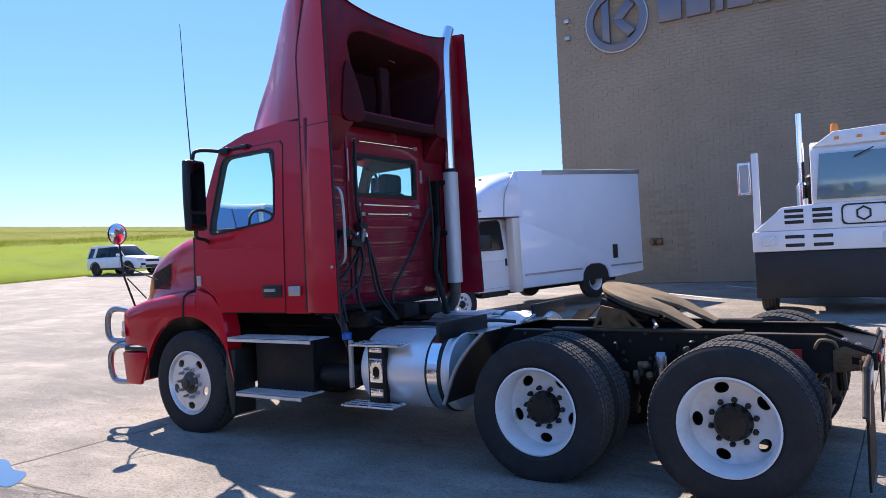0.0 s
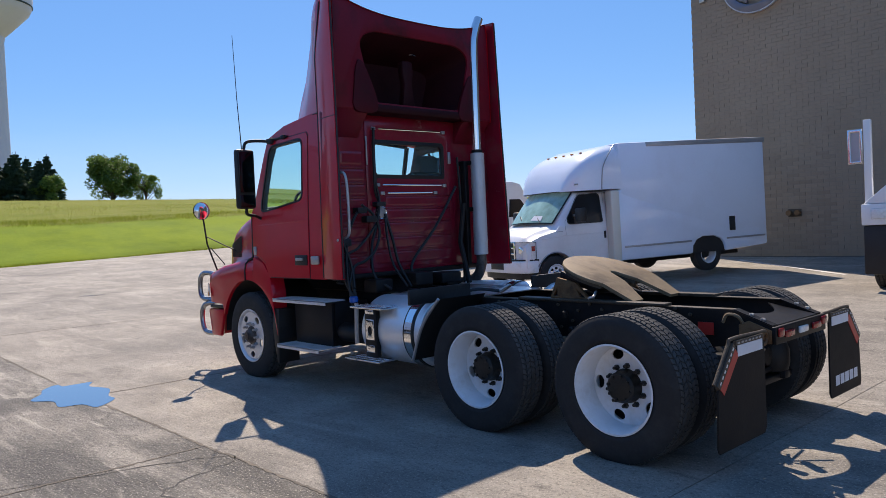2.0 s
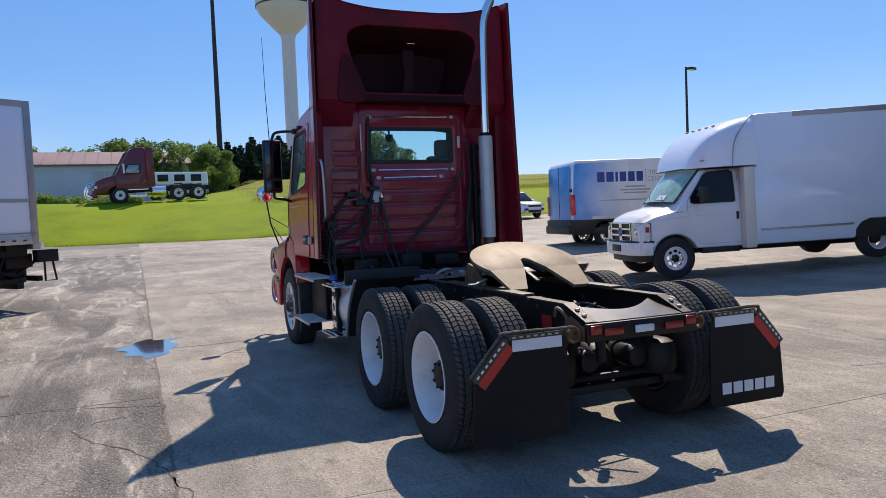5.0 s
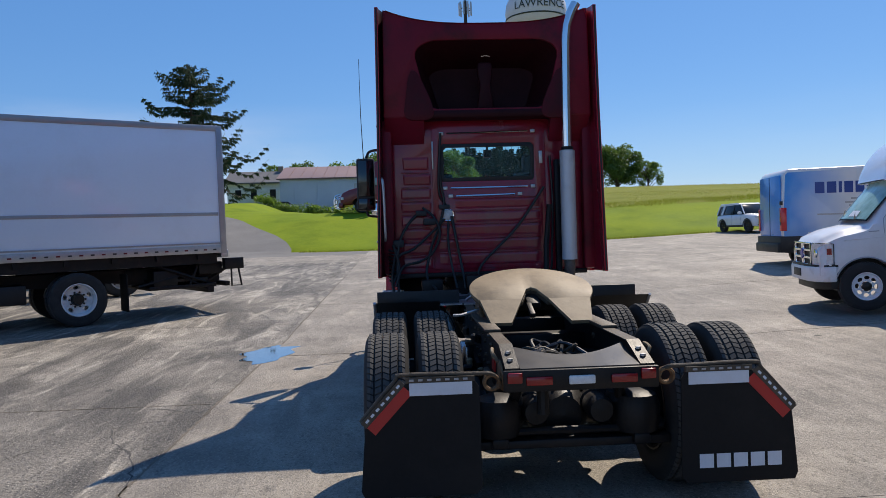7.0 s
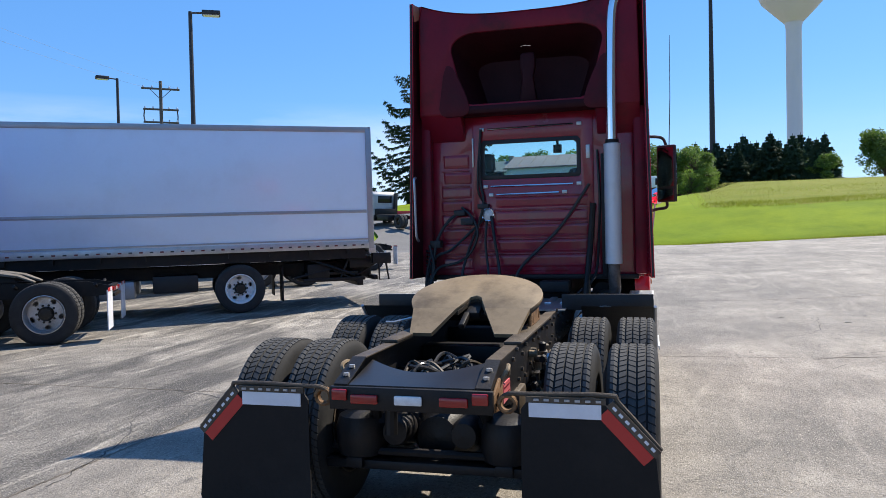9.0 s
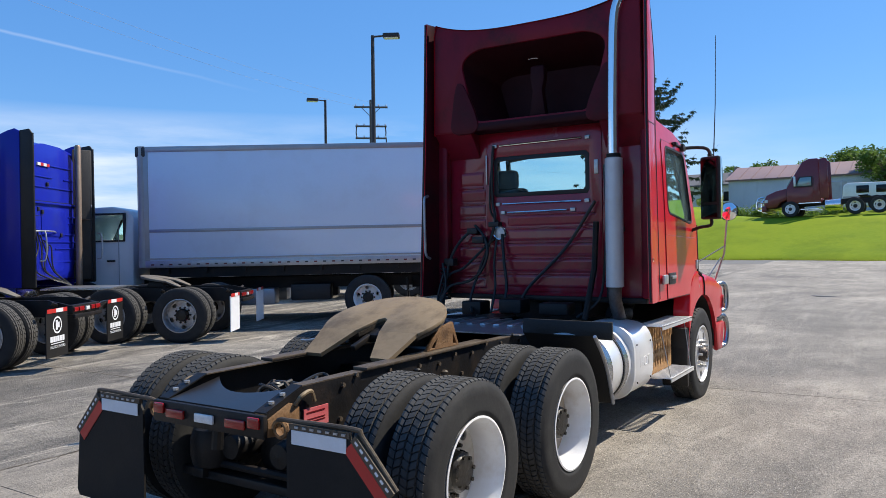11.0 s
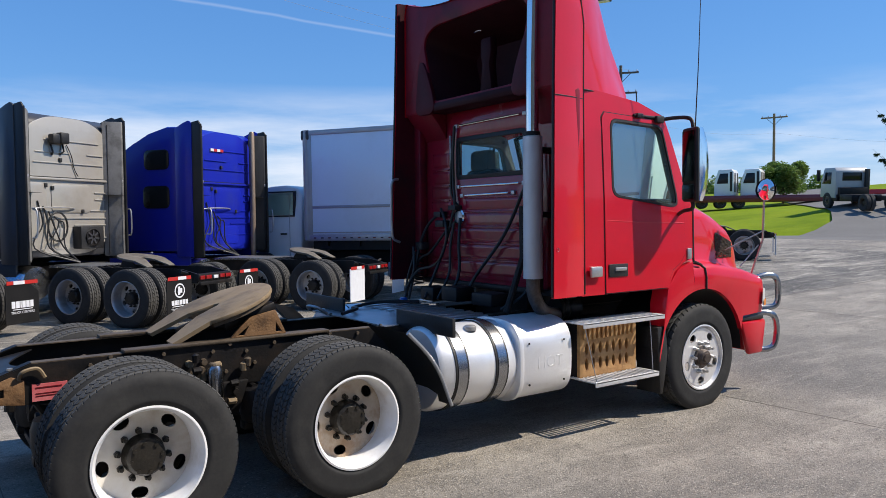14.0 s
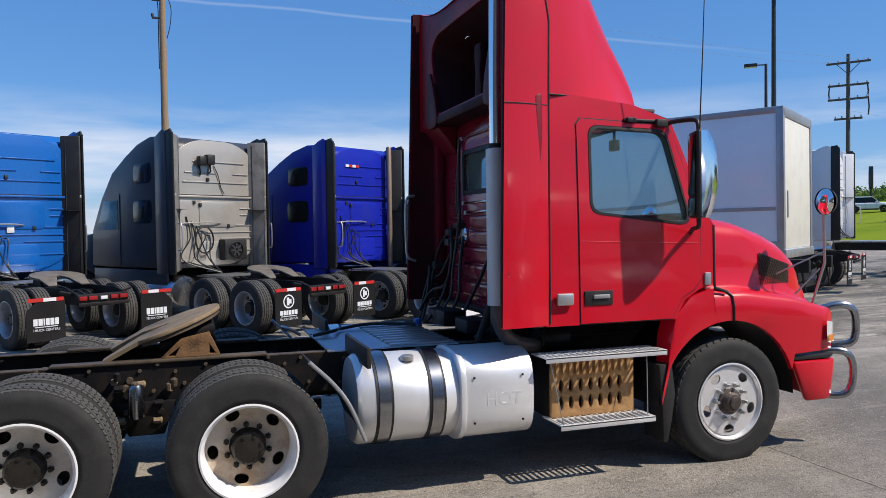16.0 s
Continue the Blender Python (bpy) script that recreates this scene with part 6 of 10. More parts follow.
# mud flaps on spring hangers
for s in (1, -1):
    FL = [(0.60, 0.835), (0.985, 0.835), (1.215, 0.59), (1.245, 0.24), (1.225, 0.20), (0.60, 0.20), (0.57, 0.24), (0.575, 0.80)]
    fl = part("mud_flap", Mb().plate([(s * y, z) for y, z in FL], [], "x", -1.425, -1.412), FLAPM, truck, "black rubber mud flap")
    arm = part("flap_hanger", Mb().tube(curve_pts([(-1.36, s * 0.44, 0.80), (-1.40, s * 0.50, 0.865), (-1.405, s * 0.62, 0.872), (-1.405, s * 0.995, 0.878), (-1.405, s * 1.05, 0.84), (-1.405, s * 1.24, 0.625)], 5), 0.012, 8), GRIME, truck, "dark rusty spring flap hanger")
    part("spring_coil", Mb().tube([(-1.40 + 0.012 * t / 6, s * 0.50 + 0.042 * math.cos(t), 0.815 + 0.042 * math.sin(t)) for t in np.arange(0, 20, 0.4)], 0.011, 6), RUST, arm, "rusty coil spring")
    part("white_strip", Mb().box(-1.432, -1.427, min(s * 0.615, s * 0.965), max(s * 0.615, s * 0.965), 0.765, 0.835), TAPEW, fl, "white reflective strip")
    def slant(a, b, c, d, x0, s=s):
        o, e = Vector((0.995, 0.825)), Vector((0.20, -0.213))
        n = Vector((-0.729, -0.684))
        return [(x0, s * (o + e * u + n * w).x, (o + e * u + n * w).y) for u, w in ((a, c), (b, c), (b, d), (a, d))]
    part("red_strip", Mb().add(slant(0.02, 1.06, 0.004, 0.066, -1.430) + slant(0.02, 1.06, 0.004, 0.066, -1.426), [(0, 1, 2, 3), (4, 7, 6, 5), (0, 4, 5, 1), (2, 6, 7, 3), (1, 5, 6, 2), (0, 3, 7, 4)]), TAPER, fl, "red reflective strip")
    part("clamp_bar", Mb().add(slant(-0.02, 1.08, -0.040, 0.002, -1.430) + slant(-0.02, 1.08, -0.040, 0.002, -1.410), [(0, 1, 2, 3), (4, 7, 6, 5), (0, 4, 5, 1), (2, 6, 7, 3), (1, 5, 6, 2), (0, 3, 7, 4)]).box(-1.430, -1.410, min(s * 0.60, s * 0.985), max(s * 0.60, s * 0.985), 0.836, 0.866), GRIME, fl, "slotted dark clamp bar")
    for i in range(7):
        clip = Mb().box(-1.436, -1.428, min(s * (0.64 + i * 0.05), s * (0.665 + i * 0.05)), max(s * (0.64 + i * 0.05), s * (0.665 + i * 0.05)), 0.846, 0.857)
        part("clamp_slot", clip, GREYTRIM, fl)
        part("clamp_slot", Mb().add(slant(0.05 + i * 0.145, 0.13 + i * 0.145, -0.027, -0.013, -1.4315), [(0, 1, 2, 3)]), TAPEW, fl, smooth=0, fix=False)
    if s < 0:
        put = lambda y, z: (-1.4285, -y, z)
        for i in range(5):
            y0 = 0.67 + i * 0.099
            part("letter_block", Mb().add([put(y0, 0.285), put(y0 + 0.082, 0.285), put(y0 + 0.082, 0.365), put(y0, 0.365)], [(0, 1, 2, 3)]), TAPEW, fl, "plain white letter block", smooth=0, fix=False)
    part("quarter_fender", Mb().box(1.44, 1.47, min(s * 0.46, s * 1.23), max(s * 0.46, s * 1.23), 0.985, 1.125), BLACK, truck, "black quarter fender board", bevel=0.006)
    QF = curve_pts([(1.05, 0, 1.06), (1.21, 0, 0.90), (1.32, 0, 0.74), (1.42, 0, 0.50)], 4)
    part("fender_curve", Mb().grid(lambda u, v, s=s: (QF[round(u * (len(QF) - 1))].x, s * (0.66 + 0.58 * v), QF[round(u * (len(QF) - 1))].z), len(QF) - 1, 3), BLACK, truck, "black curved quarter fender", smooth=60)
    part("fender_bead", Mb().tube([(q.x, s * 1.24, q.z) for q in QF], 0.014, 8), GREYTRIM, truck, "grey fender edge")
FADED = mat("sun_faded_red_decal", (0.55, 0.10, 0.11), 0.5, 0.0, (0.62, 0.22, 0.22), 8, 40, 0.7)
part("warning_plate", Mb().box(-1.15, -0.955, -0.437, -0.428, 0.755, 0.86), FADED, truck, "red warning plate with unreadable print")
part("warning_print", Mb().box(-1.13, -0.985, -0.440, -0.438, 0.835, 0.842).box(-1.13, -0.985, -0.440, -0.438, 0.80, 0.805).box(-1.13, -0.985, -0.440, -0.438, 0.785, 0.79), MAROON, truck)
for s in (1, -1):
    part("flap_bracket", Mb().plate([(-1.42, 0.77), (-1.19, 0.74), (-1.19, 0.89), (-1.26, 0.92), (-1.42, 0.86)], [[(-1.36, 0.80), (-1.30, 0.80), (-1.30, 0.85), (-1.36, 0.84)]], "y", s * 0.428, s * 0.442), RUST, truck, "rusty flap hanger bracket", bevel=0.004)
    part("hook", Mb().tube(curve_pts([(-1.22, s * 0.44, 0.90), (-1.20, s * 0.47, 0.95), (-1.12, s * 0.46, 0.96), (-1.08, s * 0.45, 0.90)], 5), 0.012, 6), GREASE, truck)
part("warning_plate", Mb().box(-1.0, -0.88, 0.428, 0.437, 0.80, 0.89), TAPER, truck, "red side marker plate")

# deck plate behind the cab
deck = part("deck_plate", Mb().box(1.30, 2.36, -0.5, 0.80, 0.995, 1.005), DECKM, truck, "aluminium deck plate with ribs")
for i in range(9):
    part("deck_rib", Mb().box(1.80, 2.34, -0.46 + i * 0.14, -0.40 + i * 0.14, 1.005, 1.022), DECKM, deck, bevel=0.004)
part("deck_hose", Mb().tube(curve_pts([(1.3, 0.2, 1.03), (1.5, 0.3, 1.05), (1.6, 0.55, 1.03), (1.9, 0.62, 1.05), (2.3, 0.5, 1.04)], 6), 0.016, 8), HOSE, truck)
part("gladhand", Mb().tube(curve_pts([(1.1, 0.42, 1.06), (1.05, 0.36, 1.10), (1.1, 0.28, 1.09), (1.2, 0.3, 1.03)], 6), 0.014, 8), STEEL, truck, "grey air coupling on the deck")

# tanks and steps
def barrel(x0, x1, y, z, r, s):
    return Mb().lathe([(0, x0), (r * 0.6, x0), (r * 0.93, x0 + 0.012), (r, x0 + 0.045), (r, x1 - 0.045), (r * 0.93, x1 - 0.012), (r * 0.6, x1), (0, x1)], (0, y, z), "x", 48)


tk = part("fuel_tank", barrel(1.385, 2.15, -0.83, 0.70, 0.325, -1), TANKM, truck, "brushed aluminium fuel tank", smooth=40)
for x in (1.585, 1.97):
    part("strap_edge", Mb().lathe([(0.326, x - 0.062), (0.333, x - 0.06), (0.333, x + 0.06), (0.326, x + 0.062)], (0, -0.83, 0.70), "x", 48), BLACK, tk, "black rubber under the strap")
    part("tank_strap", Mb().lathe([(0.326, x - 0.045), (0.338, x - 0.042), (0.338, x + 0.042), (0.326, x + 0.045)], (0, -0.83, 0.70), "x", 48), SATINCH, tk, "steel tank strap")
part("filler_cap", Mb().lathe([(0.05, 0), (0.05, 0.03), (0.035, 0.04), (0, 0.042)], (1.79, -0.98, 0.98), "z", 18), STEEL, tk, "grey filler cap")
sq = [(-0.83 + 0.335 * math.copysign(abs(math.cos(a)) ** 0.62, math.cos(a)), 0.70 + 0.325 * math.copysign(abs(math.sin(a)) ** 0.62, math.sin(a))) for a in np.linspace(0, 2 * math.pi, 48, False)]
hx = part("exhaust_cover", Mb().plate(sq, [], "x", 2.17, 2.71), TANKM, truck, "brushed aluminium exhaust filter cover", bevel=0.02)
part("cover_lip", Mb().plate([((y + 0.83) * 1.03 - 0.83, (z - 0.7) * 1.03 + 0.7) for y, z in sq], [], "x", 2.14, 2.18), TANKM, hx, bevel=0.008)
for x, z in ((2.24, 0.85), (2.62, 0.85), (2.24, 0.52), (2.62, 0.52)):
    part("screw", Mb().lathe([(0.009, 0), (0.009, -0.006), (0, -0.007)], (x, -1.163, z), "y", 8), FRAMEM, hx)
hot = part("embossed_word", text_mesh("HOT", 0.13, TANKM, 0.0012), None, hx, "embossed letters HOT")
hot.matrix_local = Matrix.Translation((2.47, -1.165, 0.68)) @ Matrix.Rotation(radians(90), 4, "X")
tl = part("fuel_tank", barrel(1.42, 2.32, 0.83, 0.70, 0.325, 1), TANKM, truck, "brushed aluminium fuel tank", smooth=40)
for x in (1.57,):
    part("strap_edge", Mb().lathe([(0.326, x - 0.075), (0.334, x - 0.073), (0.334, x + 0.073), (0.326, x + 0.075)], (0, 0.83, 0.70), "x", 48), BLACK, tl, "black rubber under the strap")
    part("tank_strap", Mb().lathe([(0.326, x - 0.05), (0.342, x - 0.047), (0.342, x + 0.047), (0.326, x + 0.05)], (0, 0.83, 0.70), "x", 48), CHROME, tl, "steel tank strap")
part("step_bracket", Mb().box(2.02, 2.20, 1.12, 1.175, 0.45, 0.94), FRAMEM, tl, "black step bracket", bevel=0.01)
part("strap_panel", Mb().plate([(2.045, 0.62), (2.175, 0.62), (2.175, 0.82), (2.045, 0.82)], [[(2.11 + 0.035 * math.cos(a), 0.71 + 0.045 * math.sin(a)) for a in np.linspace(0, 2 * math.pi, 12, False)]], "y", 1.176, 1.184), CHROME, tl, bevel=0.003)
for z0, z1 in ((0.50, 0.57), (0.87, 0.91)):
    part("strap_panel", Mb().box(2.045, 2.175, 1.176, 1.184, z0, z1), CHROME, tl, bevel=0.003)
for z, x0, x1 in ((0.945, 1.83, 2.33), (0.435, 1.9, 2.45)):
    st = part("tank_step", Mb().box(x0, x1, 1.02, 1.25, z - 0.02, z), ALU, truck, "ribbed aluminium tank step", bevel=0.006)
    part("step_rib", Mb().box(x0 + 0.01, x1 - 0.01, 1.05, 1.07, z, z + 0.006).box(x0 + 0.01, x1 - 0.01, 1.11, 1.13, z, z + 0.006).box(x0 + 0.01, x1 - 0.01, 1.18, 1.20, z, z + 0.006), ALU, st)
for s in (1, -1):
    for z, x0, x1, yo in ((0.965, 2.78, 3.82, 1.24), (0.47, 2.87, 3.68, 1.29)):
        gaps = [[(x0 + 0.03 + i * 0.05, s * ya), (x0 + 0.062 + i * 0.05, s * ya), (x0 + 0.062 + i * 0.05, s * yb), (x0 + 0.03 + i * 0.05, s * yb)] for i in range(int((x1 - x0 - 0.04) / 0.05)) for ya, yb in ((1.01, 1.085), (1.115, yo - 0.035))]
        st = part("cab_step", Mb().plate([(x0, s * 0.98), (x1, s * 0.98), (x1, s * yo), (x0, s * yo)], gaps, "z", z - 0.010, z), TREADM, truck, "slotted aluminium cab step tread")
        part("step_lip", Mb().box(x0, x1, min(s * (yo - 0.012), s * yo), max(s * (yo - 0.012), s * yo), z - 0.04, z + 0.001), TREADM, st, bevel=0.003)
        rb = Mb()
        for i in range(int((x1 - x0) / 0.05)):
            rb.box(x0 + 0.014 + i * 0.05, x0 + 0.026 + i * 0.05, min(s * 1.0, s * (yo - 0.014)), max(s * 1.0, s * (yo - 0.014)), z, z + 0.005)
        part("tread_rib", rb, TREADM, st)
    bxm = LOUVER if s < 0 else FRAMEM
    slots = []
    if s < 0:
        for i in range(7):
            for z0 in (0.53, 0.66):
                slots.append(eased([(2.962 + i * 0.085, z0), (3.004 + i * 0.085, z0), (3.004 + i * 0.085, z0 + 0.105), (2.962 + i * 0.085, z0 + 0.105)], 2, 0.16))
    bb = part("battery_box", Mb().plate([(2.90, 0.47), (3.62, 0.47), (3.62, 0.93), (2.90, 0.93)], slots, "y", s * 1.04, s * 1.075), bxm, truck, "rusty slotted battery box" if s < 0 else "dark battery box", bevel=0.004)
    part("box_body", Mb().box(2.9, 3.62, min(s * 0.6, s * 1.035), max(s * 0.6, s * 1.035), 0.46, 0.93), FRAMEM, bb, bevel=0.01)
    if s < 0:
        comb = Mb()
        for i in range(12):
            comb.box(2.93 + i * 0.056, 2.955 + i * 0.056, -1.10, -1.078, 0.80, 0.92)
        part("box_louver", comb, LOUVER, bb)
    for xa, xb in ((3.66, 3.62), (2.83, 2.90)) if s < 0 else ():
        part("step_stay", Mb().tube([(xa, s * 1.2, 0.93), (xb, s * 1.27, 0.47)], 0.004, 6), GREYTRIM, truck, "thin step stay")
part("air_tank", Mb().lathe([(0, 2.42), (0.08, 2.44), (0.1, 2.5), (0.1, 2.84), (0.08, 2.88), (0, 2.9)], (0, 0.95, 0.62), "x", 20), FRAMEM, truck, "dark air tank")
part("fluid_pipe", Mb().tube([(2.45, 1.08, 0.95), (2.44, 1.10, 0.62), (2.44, 1.1, 0.55)], 0.022, 8), STEEL, truck)
part("blue_cap", Mb().lathe([(0.045, 0.96), (0.045, 1.01), (0.03, 1.02), (0, 1.02)], (2.49, 1.08, 0), "z", 14), SKYBLUE, truck, "blue filler cap")

# exhaust stack
ex = part("muffler_shield", Mb().lathe([(0.05, 1.33), (0.083, 1.335), (0.083, 2.53), (0.06, 2.54), (0.05, 2.54)], (2.56, -0.86, 0), "z", 28), STACKM, truck, "grey muffler heat shield")
part("exhaust_pipe", Mb().tube(curve_pts([(2.56, -0.86, 2.5), (2.56, -0.865, 3.2), (2.565, -0.88, 3.8), (2.57, -0.93, 4.0), (2.575, -1.0, 4.14)], 8), 0.055, 18), CHROME, ex, "bright exhaust stack pipe")
part("clamp", Mb().lathe([(0.056, 2.53), (0.066, 2.535), (0.066, 2.57), (0.056, 2.575)], (2.56, -0.86, 0), "z", 24), FRAMEM, ex)
part("exhaust_elbow", Mb().tube(curve_pts([(2.56, -0.86, 1.36), (2.57, -0.86, 1.2), (2.66, -0.86, 1.06), (2.85, -0.8, 1.0), (3.0, -0.7, 0.98)], 8), 0.06, 16), ELBOW, ex, "heat-stained exhaust elbow")
part("flex_joint", Mb().lathe([(0.1, 2.95), (0.11, 2.97), (0.1, 3.0), (0.11, 3.03), (0.1, 3.06), (0.11, 3.09), (0.1, 3.2)], (0, -0.72, 1.03), "x", 20, True), FRAMEM, truck)
part("stack_bracket", Mb().box(2.56, 2.80, -0.88, -0.78, 1.85, 1.9).box(2.56, 2.80, -0.88, -0.78, 2.4, 2.45).box(2.66, 2.74, -0.80, -0.74, 1.2, 2.45), FRAMEM, truck, bevel=0.006)


# ---- the white cutaway box van by the wall ----
CREAM = mat("yellowed_white_panel", (0.74, 0.70, 0.60), 0.45, 0.0, (0.66, 0.61, 0.51), 2, 30, 0.5)
van = thing("box_van", "white cutaway delivery box van parked beside the brick wall", "van", placed(6.72, -6.62, 0.245, 72.9) @ Matrix.Rotation(radians(1.1), 4, "Y"))
BOXS = [(-5.80, 0.62), (-5.80, 3.0), (-5.72, 3.10), (-4.0, 3.06), (-1.56, 3.0), (-1.56, 2.0), (-1.45, 2.0), (-1.45, 0.55), (-3.5, 0.55), (-3.52, 0.72), (-3.62, 0.84), (-3.8, 0.91), (-4.15, 0.91), (-4.33, 0.84), (-4.44, 0.72), (-4.46, 0.55)]
part("cargo_box", Mb().plate(BOXS, [], "y", -1.17, 1.17), BOXW, van, "plain white cargo box with rounded front", bevel=0.07)


def nose(u, v):
    """Moulded cap over the cab: full box section at its back, drawn in and rounded ahead."""
    x = -1.60 + 1.22 * math.sin(u * math.pi / 2)
    top = float(np.interp(x, [-1.60, -1.40, -1.15, -0.92, -0.72, -0.56, -0.45, -0.38], [3.0, 2.97, 2.90, 2.80, 2.66, 2.47, 2.26, 2.07]))
    half = float(np.interp(x, [-1.60, -1.0, -0.75, -0.58, -0.45, -0.38], [1.172, 1.14, 1.07, 0.96, 0.82, 0.70]))
    a = math.pi * v
    c, sn = math.cos(a), math.sin(a)
    return (x, half * math.copysign(abs(c) ** 0.32, c), 2.05 + (top - 2.05) * max(0.0, sn) ** 0.32)


part("box_nose", Mb().grid(nose, 18, 36), BOXW, van, "rounded white nose over the cab", smooth=60)
part("nose_underside", Mb().grid(lambda u, v: (nose(u, 0)[0], (2 * v - 1) * nose(u, 0)[1], 2.052), 12, 4), BOXW, van)
for s in (1, -1):
    part("roof_rail", Mb().plate([(-5.81, 2.98), (-5.81, 3.09), (-2.3, 3.01), (-2.3, 2.915)], [], "y", s * 1.13, s * 1.185), GREYTRIM, van, "grey roof edge rail", bevel=0.012)
for xa, xb in ((-5.7, -4.5), (-3.45, -1.6)):
    part("rub_rail", Mb().box(xa, xb, 1.165, 1.185, 0.815, 0.855), GREYTRIM, van, "grey rub rail", bevel=0.006)
part("cap_seam", Mb().tube(curve_pts([(-1.10, 1.155, 2.06), (-1.16, 1.158, 2.5), (-1.36, 1.155, 2.83), (-1.56, 1.06, 2.985)], 6), 0.012, 6), GREYTRIM, van, "seam between nose and box")
part("fuel_door", Mb().box(-4.78, -4.60, 1.165, 1.182, 1.0, 1.32), BLACK, van, "black fuel filler", bevel=0.01)
part("corner_post", Mb().box(-1.52, -1.30, 0.98, 1.19, 0.50, 2.02), CREAM, van, bevel=0.03)
for i in range(5):
    part("clearance_light", Mb().box(-1.05, -1.0, -0.6 + i * 0.3 - 0.03, -0.6 + i * 0.3 + 0.03, 2.845, 2.87), LENSAMB, van, bevel=0.006)
part("marker_slot", Mb().box(-0.70, -0.56, 0.955, 0.995, 2.17, 2.20), GREYTRIM, van, bevel=0.004)


def van_ring(x):
    """Half section of the cab at x: crest to sill, opened for the wheel."""
    zt = float(np.interp(x, [-1.45, -0.62, -0.56, -0.06, 0.02, 0.35, 0.58, 0.66], [2.06, 2.06, 2.03, 1.40, 1.37, 1.30, 1.20, 1.10]))
    cabin = max(0.0, min(1.0, (-0.06 - x) / 0.5))
    wu = 0.80 + 0.07 * cabin - 0.05 * max(0, x - 0.3) / 0.36
    wb = 0.985 - 0.06 * max(0.0, x - 0.3) / 0.36
    zb = min(1.38, zt - 0.12)
    d = abs(x)
    low = max(0.55, 0.385 + math.sqrt(max(0.0, 0.46 ** 2 - d * d)) if d < 0.46 else 0.55)
    return [(0, zt), (wu * 0.5, zt - 0.008), (wu * 0.85, zt - 0.03), (wu * 0.97, zt - 0.06), (wu + 0.01, zt - 0.11 if zt > 1.5 else zt - 0.09), (wb - 0.01, zb - 0.005), (wb, zb - 0.08), (wb + 0.012, min(zb - 0.1, max(1.05, low + 0.03))), (wb + 0.004, low + 0.012), (wb - 0.01, low), (wb - 0.25, low)]


cab = Mb()
VXS = [-1.45, -1.2, -0.9, -0.62, -0.56, -0.46, -0.44, -0.40, -0.33, -0.24, -0.12, -0.06, 0.02, 0.12, 0.24, 0.33, 0.40, 0.44, 0.46, 0.52, 0.58, 0.63, 0.66]
for s in (1, -1):
    rows = [[(x, s * y, z) for y, z in van_ring(x)] for x in VXS]
    k = len(rows[0])
    cab.add([p for r in rows for p in r], [(i * k + j, (i + 1) * k + j, (i + 1) * k + j + 1, i * k + j + 1) for i in range(len(rows) - 1) for j in range(k - 1)])
    cab.add(rows[-1] + [(0.66, 0, 0.55)], [tuple(range(k + 1))])
part("cab", cab, WHITE, van, "white van cab with short hood", smooth=40)
part("wheel_well", Mb().box(-0.5, 0.5, -0.72, 0.72, 0.45, 0.95), BLACK, van)
part("rear_well", Mb().box(-4.5, -3.46, -1.12, 1.12, 0.56, 0.93), BLACK, van)
